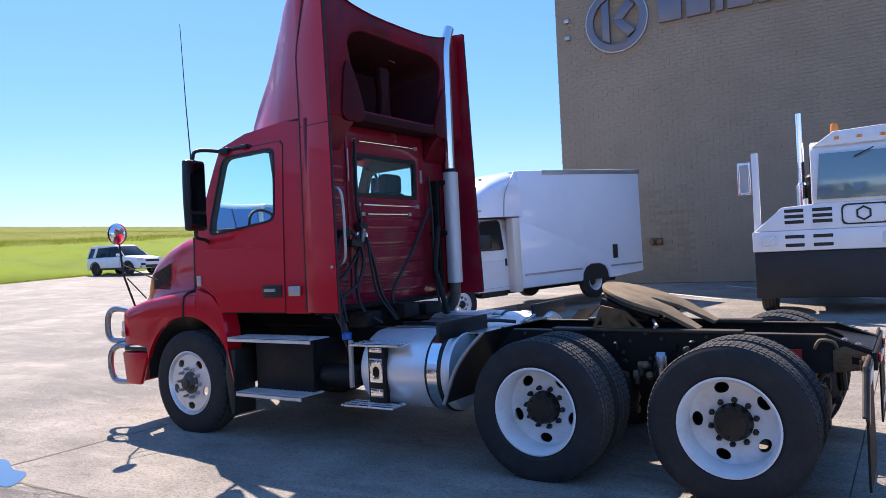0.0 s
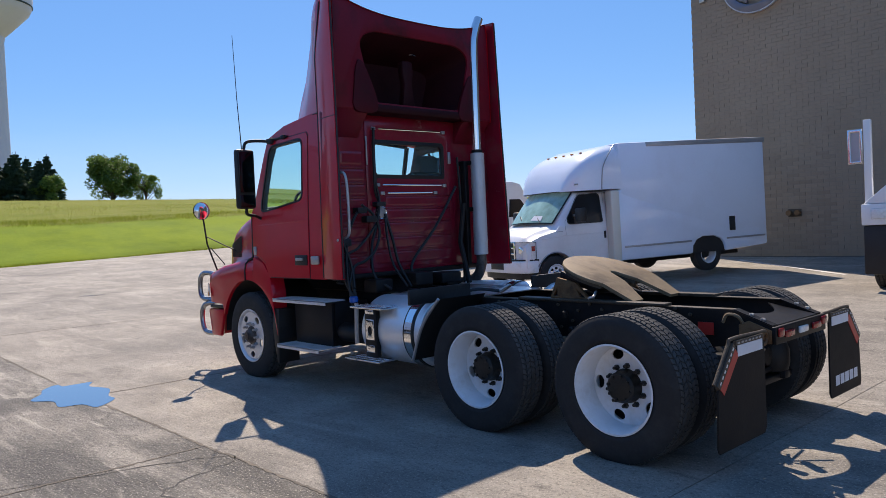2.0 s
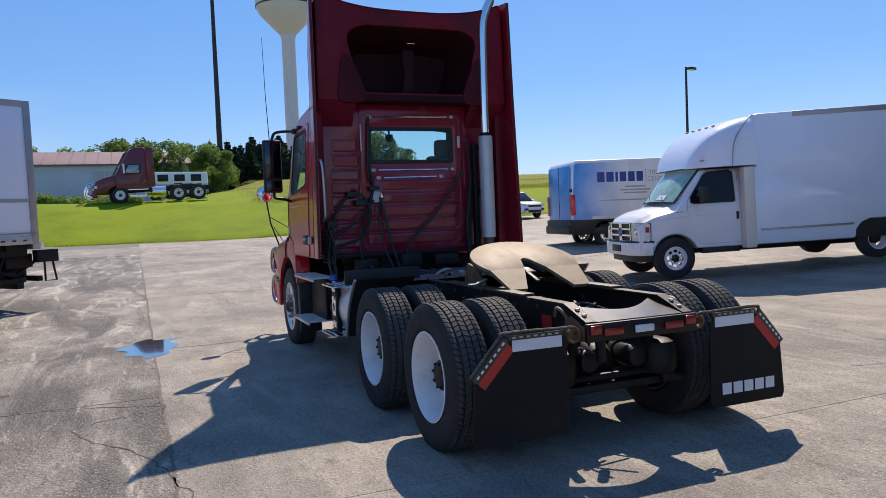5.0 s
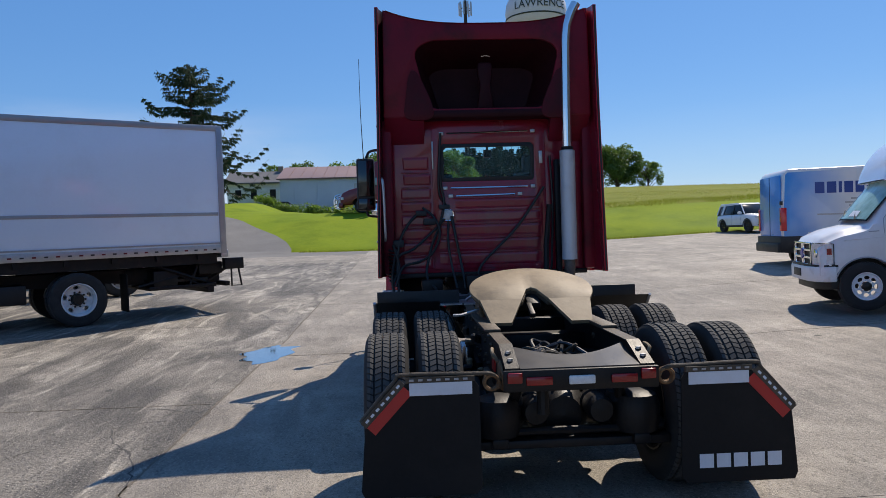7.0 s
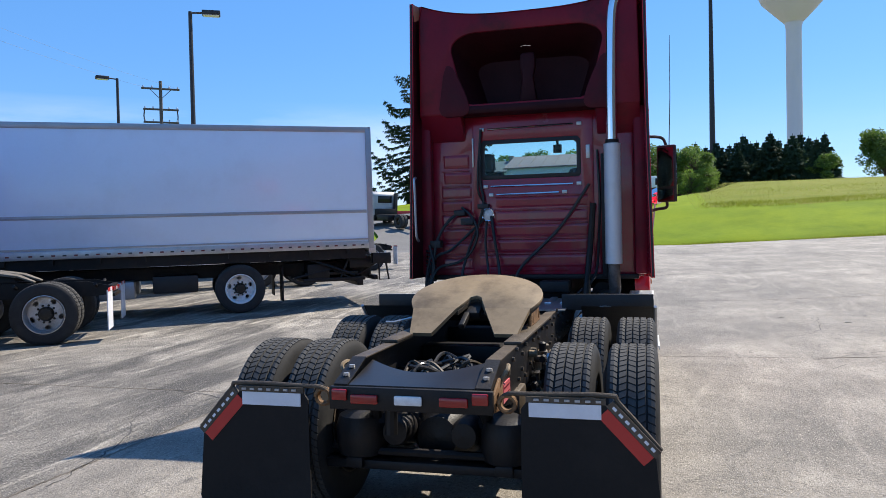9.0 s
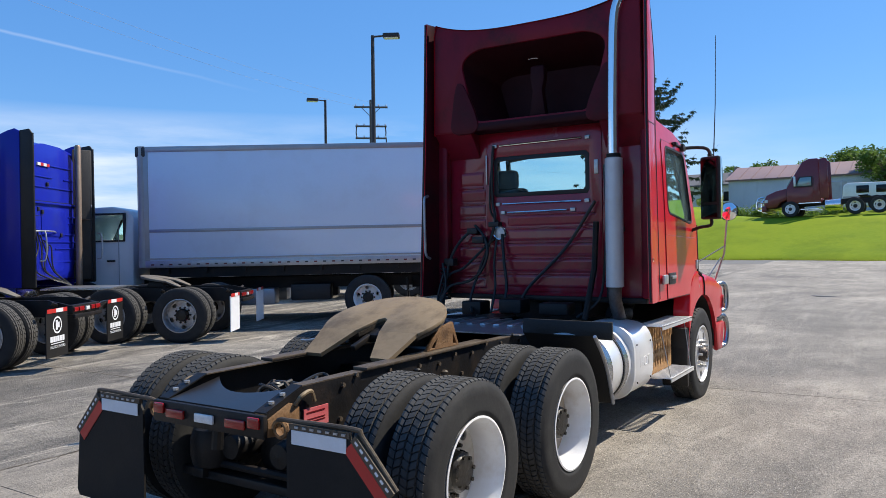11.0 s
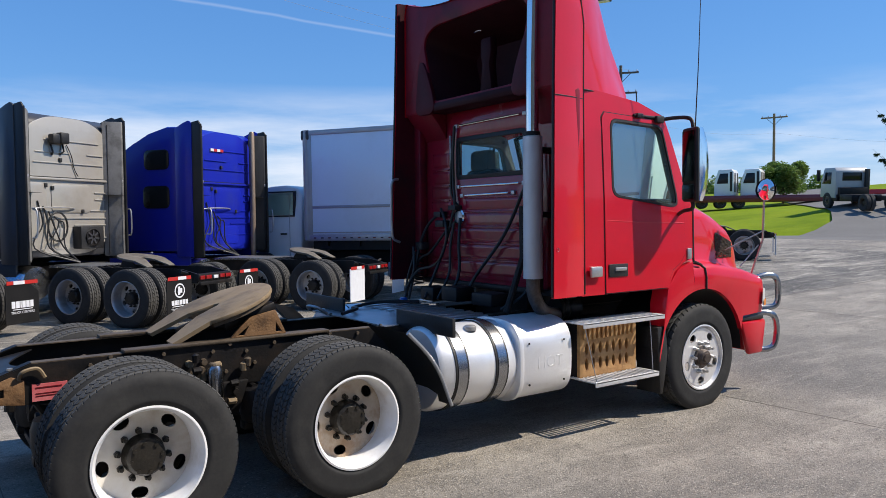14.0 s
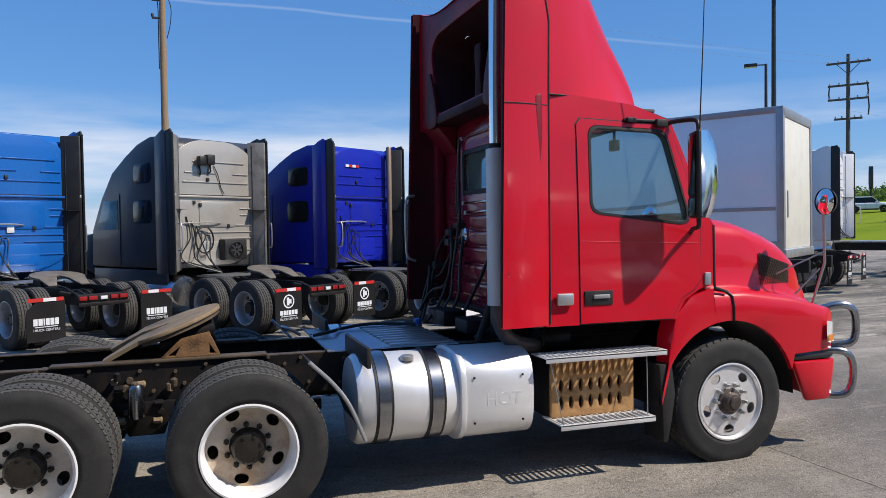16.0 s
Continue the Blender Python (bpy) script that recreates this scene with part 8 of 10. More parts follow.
# ---- parked tractors ----
def flap_with_mark(parent, s, x, style):
    f = part("mud_flap", Mb().plate([(s * 0.66, 0.20), (s * 1.26, 0.20), (s * 1.26, 0.70 if style == 2 else 0.86), (s * 1.08, 0.86), (s * 0.66, 0.86)], [], "x", x - 0.008, x + 0.008), FLAPM if style else TAPEW, parent, "black mud flap with white print" if style else "pale mud flap")
    part("strip", Mb().box(x - 0.016, x - 0.009, min(s * 0.68, s * 1.24), max(s * 0.68, s * 1.24), 0.84, 0.90), TAPER, f, "red and white reflective strip")
    part("strip_white", Mb().box(x - 0.018, x - 0.010, min(s * 0.80, s * 1.0), max(s * 0.80, s * 1.0), 0.842, 0.898), TAPEW, f)
    if not style:
        return
    w = Mb()
    cy = s * 0.96
    if style == 1:
        n = 20
        w.add([(x - 0.012, cy + 0.125 * math.cos(a), 0.66 + 0.125 * math.sin(a)) for a in np.linspace(0, 2 * math.pi, n, False)] + [(x - 0.012, cy + 0.10 * math.cos(a), 0.66 + 0.10 * math.sin(a)) for a in np.linspace(0, 2 * math.pi, n, False)], [(j, (j + 1) % n, n + (j + 1) % n, n + j) for j in range(n)])
        w.box(x - 0.013, x - 0.011, cy - 0.01, cy + 0.045, 0.59, 0.73).box(x - 0.013, x - 0.011, cy - 0.06, cy - 0.01, 0.62, 0.70)
        z0, hh = 0.42, 0.08
    else:
        z0, hh = 0.46, 0.11
    for i, ww in enumerate((0.065, 0.065, 0.022, 0.06, 0.06, 0.06)):
        y1 = cy + 0.2 - (0, 0.078, 0.156, 0.19, 0.262, 0.334)[i]
        w.box(x - 0.013, x - 0.011, y1 - ww, y1, z0, z0 + hh)
    w.box(x - 0.013, x - 0.011, cy - 0.18, cy + 0.18, z0 - 0.03, z0 - 0.018)
    part("white_mark", w, TAPEW, f, "white emblem and word mark")
    cu = part("lettering", text_mesh("TRUCK CENTERS", 0.055, TAPEW, 0.001), None, f, "white words TRUCK CENTERS")
    cu.matrix_local = Matrix.Translation((x - 0.013, cy, z0 - 0.075)) @ Matrix.Rotation(radians(-90), 4, "Z") @ Matrix.Rotation(radians(90), 4, "X")


def tractor(label, paint, m, side=None, ext=BLACK, style=1, back=1.95, top=3.95, stack=True, detail=True, rim=DULLALU):
    """A sleeper tractor, rear axles about x = 0; the sleeper's back at x = back."""
    side = side or paint
    t = thing("sleeper_tractor", label, "truck", m, group="parked tractors")
    L = back + 2.3
    S = [(back, 1.15), (back, top - 0.42), (back + 0.06, top - 0.24), (back + 0.25, top - 0.12), (back + 0.7, top - 0.10), (back + 1.2, top - 0.22), (back + 1.7, top - 0.45), (L, top - 0.78), (L + 0.5, 2.72), (L + 0.95, 2.0), (L + 1.0, 1.15)]
    part("sleeper_body", Mb().plate(S, [], "y", -1.13, 1.13), side, t, "sleeper cab with curved roof", bevel=0.09)
    bw = part("back_wall", Mb().plate(eased([(-1.06, 1.2), (1.06, 1.2), (1.06, top - 0.17), (-1.06, top - 0.17)], 4, 0.42), [], "x", back - 0.03, back + 0.01), paint, t, "panelled back wall of the sleeper", bevel=0.015)
    for z, y0, y1 in ((3.42, -0.75, 0.55), (3.18, -0.85, -0.45), (3.18, 0.0, 0.75), (2.98, -0.85, 0.80), (2.42, -0.95, -0.62), (2.28, -0.95, -0.62), (2.05, -0.95, -0.50), (1.90, -0.95, 0.45), (1.76, -0.95, -0.1), (1.50, -0.95, 0.3)):
        part("rib", Mb().box(back - 0.05, back - 0.028, y0, y1, z, z + 0.022), paint, bw, bevel=0.006)
    for y0, y1, z0, z1 in ((-0.52, 0.42, 2.02, 2.58), (-0.40, 0.40, 1.3, 1.72), (0.55, 0.98, 1.3, 2.6)):
        part("panel", Mb().plate(eased([(y0, z0), (y1, z0), (y1, z1), (y0, z1)], 2, 0.06), [], "x", back - 0.047, back - 0.028), paint, bw, bevel=0.01)
    part("ledge", Mb().box(back - 0.075, back - 0.028, -1.0, 1.0, 2.655, 2.70), paint, bw, "raised ledge across the wall", bevel=0.012)
    for s in (1, -1):
        fin = Mb().plate([(back - 0.08, 1.05), (back - 0.08, top - 0.06), (back + 0.02, top - 0.01), (back + 0.16, top - 0.05), (back + 0.42, top - 0.16), (back + 0.42, 1.05)], [], "y", s * 1.12, s * 1.17)
        fin.v = [(x, y + s * 0.05 * max(0.0, (back + 0.42 - x) / 0.5), z) for x, y, z in fin.v]
        part("corner_fairing", fin, side, t, "painted corner fairing", bevel=0.015)
        e = part("side_extender", Mb().plate([(back - 0.33, 1.05), (back - 0.31, top - 0.10), (back - 0.25, top - 0.02), (back - 0.07, top - 0.05), (back - 0.07, 1.05)], [], "y", s * 1.165, s * 1.205), BLACK, t, "black rubber side extender", bevel=0.012)
        part("inner_lining", Mb().plate([(back - 0.30, 1.1), (back - 0.28, top - 0.14), (back + 0.02, top - 0.12), (back + 0.02, 1.1)], [], "y", s * 1.10, s * 1.13), ext, e, "dark inner face of the extender", bevel=0.01)
        part("edge", Mb().tube([(back - 0.33, s * 1.185, 1.06), (back - 0.31, s * 1.185, top - 0.10)], 0.02, 6), BLACK, e)
        part("grab_bar", Mb().tube(curve_pts([(back - 0.40, s * 1.15, 2.1), (back - 0.5, s * 1.13, 2.05), (back - 0.5, s * 1.13, 1.6), (back - 0.40, s * 1.15, 1.55)], 4), 0.014, 6), STEEL, t)
        for x0, x1, z0, z1 in ((back + 0.62, back + 1.32, 2.98, 3.42), (back + 0.62, back + 1.36, 2.12, 2.62)):
            part("sleeper_window", Mb().plate(eased([(x0, z0), (x1, z0), (x1, z1), (x0, z1)], 2, 0.07), [], "y", s * 1.125, s * 1.142), DARKGLASS, t, "dark sleeper window", bevel=0.006)
        part("door_window", Mb().plate([(L - 0.25, 2.0), (L - 0.25, 2.65), (L + 0.35, 2.65), (L + 0.7, 2.0)], [], "y", s * 1.125, s * 1.142), CABGLASS, t, "cab door window", bevel=0.006)
        part("door_seam", Mb().tube([(L - 0.35, s * 1.135, 1.2), (L - 0.35, s * 1.135, 2.8)], 0.008, 4), BLACK, t)
        part("frame_rail", Mb().plate([(-1.55, 0.74), (-1.55, 0.9), (-1.2, 0.98), (L + 2.8, 0.98), (L + 2.8, 0.72), (-1.3, 0.72)], [], "y", s * 0.39, s * 0.43), FRAMEM, t, "black frame rail")
        part("tank", Mb().lathe([(0, back - 0.1), (0.31, back - 0.08), (0.33, back - 0.03), (0.33, back + 1.4), (0.31, back + 1.45), (0, back + 1.47)], (0, s * 0.82, 0.68), "x", 28), ALU, t, "aluminium fuel tank")
        part("skirt", Mb().box(back + 0.1, L + 0.9, s * 1.10 - 0.02, s * 1.10 + 0.02, 0.45, 1.12), side, t, bevel=0.008)
        flap_with_mark(t, s, -1.62, style)
        for x in (-0.66, 0.66):
            wheel(t, x, s * 1.07, 0.50, s, "dish", rim_mat=rim, nuts=detail, spin=x)
            wheel(t, x, s * 0.74, 0.50, -s, "dish", rim_mat=rim, nuts=False)
        wheel(t, L + 1.6, s * 1.05, 0.50, s, "front", rim_mat=rim, nuts=False)
    part("hood", Mb().plate([(L + 0.9, 1.0), (L + 0.9, 1.95), (L + 1.6, 1.85), (L + 2.5, 1.5), (L + 2.75, 1.1), (L + 2.75, 0.6), (L + 2.2, 0.6), (L + 2.1, 0.95), (L + 1.6, 1.14), (L + 1.1, 0.95)], [], "y", -1.1, 1.1), side, t, "sloping hood", bevel=0.08)
    part("end_face", Mb().box(-1.6, -1.5, -0.44, 0.44, 0.76, 0.90), FRAMEM, t, bevel=0.01)
    for y in (0.27, -0.27):
        part("tail_lamp", Mb().box(-1.625, -1.6, y - 0.16, y - 0.01, 0.80, 0.87), LENSRED, t, "red tail lamp", bevel=0.008)
        part("tail_lamp", Mb().box(-1.625, -1.6, y + 0.02, y + 0.15, 0.80, 0.87), LENSRED, t, "red tail lamp", bevel=0.008)
    plate_at = Matrix.Translation((0.05, 0, 1.15)) @ Matrix.Rotation(radians(-10), 4, "Y")
    fw_ = part("fifth_wheel", Mb().plate(FW, [], "z", -0.04, 0.0).move(plate_at), PLATEG, t, "greasy fifth-wheel plate", bevel=0.006)
    for s in (1, -1):
        part("ramp", Mb().plate([(x, s * y) for x, y in RAMP], [], "z", -0.03, 0.0).move(plate_at @ Matrix.Translation((-0.15, 0, 0)) @ Matrix.Rotation(radians(-14), 4, "Y")), PLATEG, fw_, bevel=0.005)
        part("pivot_bracket", Mb().plate([(-0.12, 0.99), (0.28, 0.99), (0.20, 1.12), (-0.02, 1.10)], [], "y", s * 0.34, s * 0.38), FRAMEM, fw_, bevel=0.006)
        part("deck_edge", Mb().box(0.75, back - 0.05, min(s * 0.43, s * 0.52), max(s * 0.43, s * 0.52), 0.965, 1.0), ALU, t, "bright deck edge")
        for x in (-1.35, -0.1, 1.15):
            part("fender_bracket", Mb().tube([(x, s * 0.42, 0.9), (x, s * 0.62, 0.95)], 0.03, 6), FRAMEM, t)
    part("end_lamp_bar", Mb().box(-1.64, -1.60, -0.44, 0.44, 0.70, 0.76), FRAMEM, t, bevel=0.008)
    part("reversing_lamp", Mb().box(-1.63, -1.60, -0.06, 0.06, 0.80, 0.86), LENSCLR, t, "white reversing lamp", bevel=0.008)
    for k in range(4):
        part("chassis_hose", Mb().tube(curve_pts([(0.9, 0.25 - 0.15 * k, 0.98), (0.3, 0.3 - 0.2 * k, 0.86), (-0.5, 0.25 - 0.15 * k, 0.9), (-1.1, 0.2 - 0.1 * k, 0.8)], 5), 0.02, 6), HOSE, t)
    part("deck", Mb().box(0.9, back - 0.1, -0.45, 0.45, 0.99, 1.01), DECKM, t)
    part("crossmember", Mb().box(-0.5, -0.3, -0.42, 0.42, 0.72, 0.9).box(0.5, 0.7, -0.42, 0.42, 0.72, 0.9), FRAMEM, t)
    if stack:
        part("exhaust_pipe", Mb().lathe([(0.06, 1.0), (0.065, 1.02), (0.065, top - 0.10), (0.045, top - 0.06), (0, top - 0.06)], (back - 0.17, -0.80, 0), "z", 16), RUSTPIPE, t, "exhaust stack")
    part("seam", Mb().box(back - 0.034, back - 0.026, -1.02, 1.02, 2.705, 2.72), BLACK, bw, "dark panel seam")
    for s in (1, -1):
        part("corner_panel", Mb().plate([(back - 0.02, s * 0.86), (back - 0.30, s * 1.12), (back - 0.30, s * 1.155), (back, s * 1.155)], [], "z", 1.12, top - 0.13), ext, bw, "slanted panel between wall and extender", bevel=0.015)
        part("panel_seam", Mb().box(back - 0.305, back - 0.02, s * 1.0 - 0.15, s * 1.0 + 0.15, 2.395, 2.40).box(back - 0.10, back - 0.085, s * 0.93 - 0.008, s * 0.93 + 0.008, 1.15, top - 0.2), BLACK, bw)
        part("hinge", Mb().box(back - 0.30, back - 0.02, s * 1.13 - 0.02, s * 1.13 + 0.02, 2.66, 2.72), STEEL, t, "steel extender bracket", bevel=0.006)
    for y, z in ((0.55, 2.55), (0.4, 2.5), (-0.3, 2.05), (0.2, 3.05)):
        part("fitting", Mb().box(back - 0.07, back - 0.03, y - 0.03, y + 0.03, z - 0.04, z + 0.04), BLACK, bw, bevel=0.008)
    part("hose_rail", Mb().tube(curve_pts([(back - 0.05, 0.85, 2.1), (back - 0.1, 0.6, 2.12), (back - 0.1, 0.1, 2.12), (back - 0.05, -0.1, 2.1)], 4), 0.014, 6), STEEL, bw, "steel hose rail")
    for k in range(5):
        y = 0.75 - 0.12 * k
        part("air_hose", Mb().tube(curve_pts([(back - 0.06, y, 2.25 - 0.1 * k), (back - 0.12, y - 0.05, 1.8), (back - 0.2, y - 0.2 * (k % 3 - 1), 1.35), (back - 0.5, 0.2, 1.05)], 5), 0.014, 6), HOSE, t, "black air hose")
    return t


RUSTPIPE = mat("heat_browned_stack", (0.36, 0.29, 0.22), 0.45, 0.5, (0.20, 0.13, 0.09), 3, 40, 0.9, stretch=(1, 1, 0.4))
PLATEG = mat("weathered_plate_steel", (0.20, 0.18, 0.15), 0.55, 0.2, (0.12, 0.105, 0.085), 4, 30, 0.8, bump=0.08, dirt=(0.06, 0.045, 0.035), dirt_amount=0.6, dirt_scale=5)
H0 = placed
DUSTGREY = mat("dusty_grey_plastic", (0.20, 0.195, 0.19), 0.6, 0.0, (0.13, 0.127, 0.122), 3, 30, 0.9, bump=0.08, dirt=(0.07, 0.066, 0.06), dirt_amount=0.6, dirt_scale=3)
# The dark grey side paint carries the shade of the sunless flank.
silver = tractor("champagne sleeper tractor with sides greyed for shade, parked in the row", BEIGE, H0(1.86, 9.20, 0, 122.8), side=GREYP, ext=DUSTGREY, stack=False, top=4.06)
spot = part("roof_spotlight", Mb().box(1.74, 1.90, 0.10, 0.30, 3.36, 3.58), BLACK, silver, "black work lights on the sleeper back", bevel=0.03)
part("lamp_body", Mb().box(1.72, 1.88, 0.32, 0.50, 3.34, 3.54), BLACK, spot, bevel=0.04)
part("bracket", Mb().tube([(1.90, 0.14, 3.38), (1.86, 0.15, 3.22), (1.91, 0.2, 3.16)], 0.018, 6), BLACK, spot)
part("bracket", Mb().tube([(1.90, 0.42, 3.36), (1.86, 0.40, 3.20), (1.91, 0.38, 3.14)], 0.018, 6), BLACK, spot)
part("cable", Mb().tube(curve_pts([(1.90, 0.05, 3.36), (1.89, -0.05, 3.15), (1.90, -0.12, 2.9), (1.89, -0.2, 2.75)], 5), 0.010, 5), HOSE, spot)
part("cooling_unit", Mb().box(1.68, 1.92, -0.62, -0.05, 1.3, 1.75), BLACK, silver, "black cooling unit", bevel=0.02)
fan = part("unit_fan", Mb().lathe([(0.17, 1.68), (0.175, 1.655), (0.16, 1.65), (0.155, 1.675), (0, 1.676)], (0, -0.33, 1.53), "x", 24), FRAMEM, silver, "dark round fan guard")
for k in range(7):
    q = 2 * math.pi * k / 7
    part("blade", Mb().box(1.655, 1.66, -0.018, 0.018, 0.03, 0.145).move(Matrix.Translation((0, -0.33, 1.53)) @ Matrix.Rotation(q, 4, "X")), GREYP, fan)
part("hose_coil", Mb().tube([(1.84, 0.35 + 0.22 * math.cos(t), 1.75 + 0.28 * math.sin(t)) for t in np.linspace(0, 18, 60)], 0.018, 6), HOSE, silver, "coiled black air hoses")
blue = tractor("dark blue sleeper tractor with black extenders, parked in the row", BLUE, H0(5.45, 9.48, 0, 122.8), style=0, stack=2, back=2.32, top=4.02)
for k in range(4):
    part("tape_patch", Mb().box(2.262, 2.30, 0.12 + 0.11 * k, 0.23 + 0.11 * k, 3.40, 3.46), (TAPER, TAPEW)[k % 2], blue, "red and white tape")
sky_t = tractor("bright blue sleeper tractor parked in the row", SKYBLUE, H0(-2.00, 9.05, 0, 122.8), style=2, stack=False, back=1.80, top=4.08)
for y in (0.5, 0.15):
    part("square_lamp", Mb().box(1.73, 1.77, y - 0.07, y + 0.07, 1.95, 2.08), LENSCLR, sky_t, "square work lamp", bevel=0.01)
tractor("white sleeper tractor with black extenders, parked beyond the box truck", WHITE, H0(21.29, 9.88, 0.365, 122.8), ext=WHITE, style=0, stack=False, detail=True, back=2.85)

tractor("pale grey sleeper tractor standing behind the long box truck", GREYP, H0(15.4, 9.7, pave_z(15.4, 9.7), 122.8), ext=BLACK, style=1, stack=False, detail=False, back=2.2, top=3.6)


# ---- white yard tractor in front of the brick wall ----
yt = thing("yard_tractor", "white yard tractor with offset cab and amber beacon", "truck", placed(-0.41, -8.46, 0.25, 95))
part("bumper", Mb().box(-0.35, 0.0, -1.22, 1.22, 1.14, 1.50), WHITE, yt, "white front bumper with slots", bevel=0.02)
part("hood_box", Mb().plate([(-1.2, 1.50), (-0.72, 1.92), (-0.10, 1.96), (1.2, 1.96), (1.2, 1.50)], [], "x", -1.4, -0.03), WHITE, yt, bevel=0.03)
for y0 in (-0.54, -0.09):
    for z in (1.62, 1.72, 1.82):
        part("louver", Mb().box(-0.035, -0.022, y0 - 0.14, y0 + 0.17, z, z + 0.06), BLACK, yt, bevel=0.012)
    for z in (1.21, 1.36):
        part("louver", Mb().box(-0.006, 0.006, y0 - 0.14, y0 + 0.17, z, z + 0.06), BLACK, yt, bevel=0.012)
for y in (-0.95, 0.95):
    part("headlamp", Mb().box(-0.02, 0.03, y - 0.12, y + 0.12, 1.24, 1.42), LENSCLR, yt, "square headlamp", bevel=0.02)
part("cab", Mb().plate([(-1.9, 1.9), (-1.9, 2.95), (-1.6, 3.1), (-0.25, 3.05), (-0.12, 2.9), (-0.04, 1.95)], [], "y", -0.23, 1.27), WHITE, yt, "white cab shell", bevel=0.04)
part("windshield", Mb().plate([(-0.15, 2.02), (1.19, 2.02), (1.14, 2.82), (-0.08, 2.82)], [], "x", 0.0, 0.012).move(Matrix(((1, 0, -0.065, 0.115), (0, 1, 0, 0), (0, 0, 1, 0), (0, 0, 0, 1)))), SKYGLASS, yt, "tinted windshield reflecting the sky", bevel=0.003)
part("wiper", Mb().tube([(0.0, 0.75, 2.86), (-0.02, 0.45, 2.72)], 0.012, 5), BLACK, yt)
part("side_glass", Mb().plate([(-1.6, 2.1), (-1.6, 2.8), (-0.3, 2.8), (-0.2, 2.1)], [], "y", -0.245, -0.225), DARKGLASS, yt, bevel=0.004)
part("roof_cap", Mb().plate([(-0.21, 2.95), (0.15, 3.20), (0.95, 3.24), (1.29, 2.97)], [], "x", -1.7, -0.1), WHITE, yt, bevel=0.03)
part("beacon", Mb().lathe([(0.07, 3.2), (0.07, 3.34), (0.05, 3.38), (0, 3.38)], (-0.5, 0.18, 0), "z", 14), LENSAMB, yt, "amber beacon")
for y in (0.2, 0.55, 0.9):
    part("clearance_light", Mb().box(-0.14, -0.08, y - 0.04, y + 0.04, 3.05, 3.10), LENSAMB, yt, bevel=0.008)
part("badge_frame", Mb().plate(eased([(0.22, 1.56), (0.95, 1.56), (0.95, 1.92), (0.22, 1.92)], 2, 0.05), [eased([(0.245, 1.585), (0.925, 1.585), (0.925, 1.895), (0.245, 1.895)], 2, 0.05)], "x", -0.028, -0.018), BLACK, yt)
hexa = lambda r: [(0.56 + r * math.sin(a), 1.745 + r * math.cos(a)) for a in np.linspace(0, 2 * math.pi, 6, False)]
part("badge_hexagon", Mb().plate(hexa(0.13), [hexa(0.095)], "x", -0.028, -0.016), BLACK, yt, "black hexagon emblem")
part("exhaust_pipe", Mb().lathe([(0.10, 1.95), (0.10, 2.35), (0.06, 2.4), (0.06, 3.7), (0, 3.7)], (-1.0, -0.40, 0), "z", 16), CHROME, yt, "chrome exhaust stack")
part("air_cleaner", Mb().lathe([(0.12, 1.95), (0.12, 2.5), (0.08, 2.55), (0, 2.55)], (-1.2, -0.22, 0), "z", 16), BLACK, yt)
mp_ = part("mirror_post", Mb().box(-0.3, -0.2, -1.2, -1.08, 1.5, 2.95), WHITE, yt, "white mirror post", bevel=0.015)
ymr = part("mirror", Mb().plate([(-1.45, 2.2), (-1.22, 2.2), (-1.22, 2.8), (-1.45, 2.8)], [[(-1.405, 2.25), (-1.265, 2.25), (-1.265, 2.75), (-1.405, 2.75)]], "x", -0.31, -0.22), ALU, mp_, "bright framed mirror", bevel=0.01)
part("mirror_back", Mb().box(-0.27, -0.25, -1.41, -1.26, 2.24, 2.76), GREYTRIM, ymr)
part("chassis", Mb().box(-4.0, -0.1, -0.45, 0.45, 0.55, 1.12), FRAMEM, yt, bevel=0.02)
# Black sheet added where deep shade lies under the front.
part("front_guard", Mb().box(-0.32, -0.05, -1.2, 1.2, 0.30, 1.13), BLACK, yt, "black sheet standing for the shade below the front", bevel=0.02)
for s in (1, -1):
    wheel(yt, -0.9, s * 1.02, 0.52, s, "front", rim_mat=WHITERIM, nuts=False)
    wheel(yt, -3.6, s * 1.05, 0.52, s, "dish", rim_mat=WHITERIM, nuts=False)

# ---- white sport utility car by the lawn ----
suv = thing("car", "white sport utility car with black wheels by the lawn", "car", placed(32.3, -17.1, pave_z(32.3, -17.1), -174) @ Matrix.Scale(0.86, 4))


def suv_ring(x):
    """Half section of the body below the windows."""
    zt = float(np.interp(x, [-2.28, -2.2, 0.75, 0.95, 1.6, 2.05, 2.25, 2.32], [0.98, 1.08, 1.08, 1.10, 1.05, 0.98, 0.86, 0.70]))
    w = float(np.interp(x, [-2.28, -2.0, -1.4, 1.4, 2.0, 2.32], [0.78, 0.90, 0.945, 0.945, 0.88, 0.66]))
    low = 0.34
    for c in (-1.36, 1.36):
        d = abs(x - c)
        if d < 0.43:
            low = max(low, 0.36 + math.sqrt(0.43 ** 2 - d * d))
    return [(0, zt), (w * 0.72, zt - 0.005), (w * 0.90, zt - 0.04), (w * 0.97, zt - 0.13), (w, min(0.82, zt - 0.16)), (w, max(low, 0.55)), (w - 0.03, low), (w - 0.3, low)]


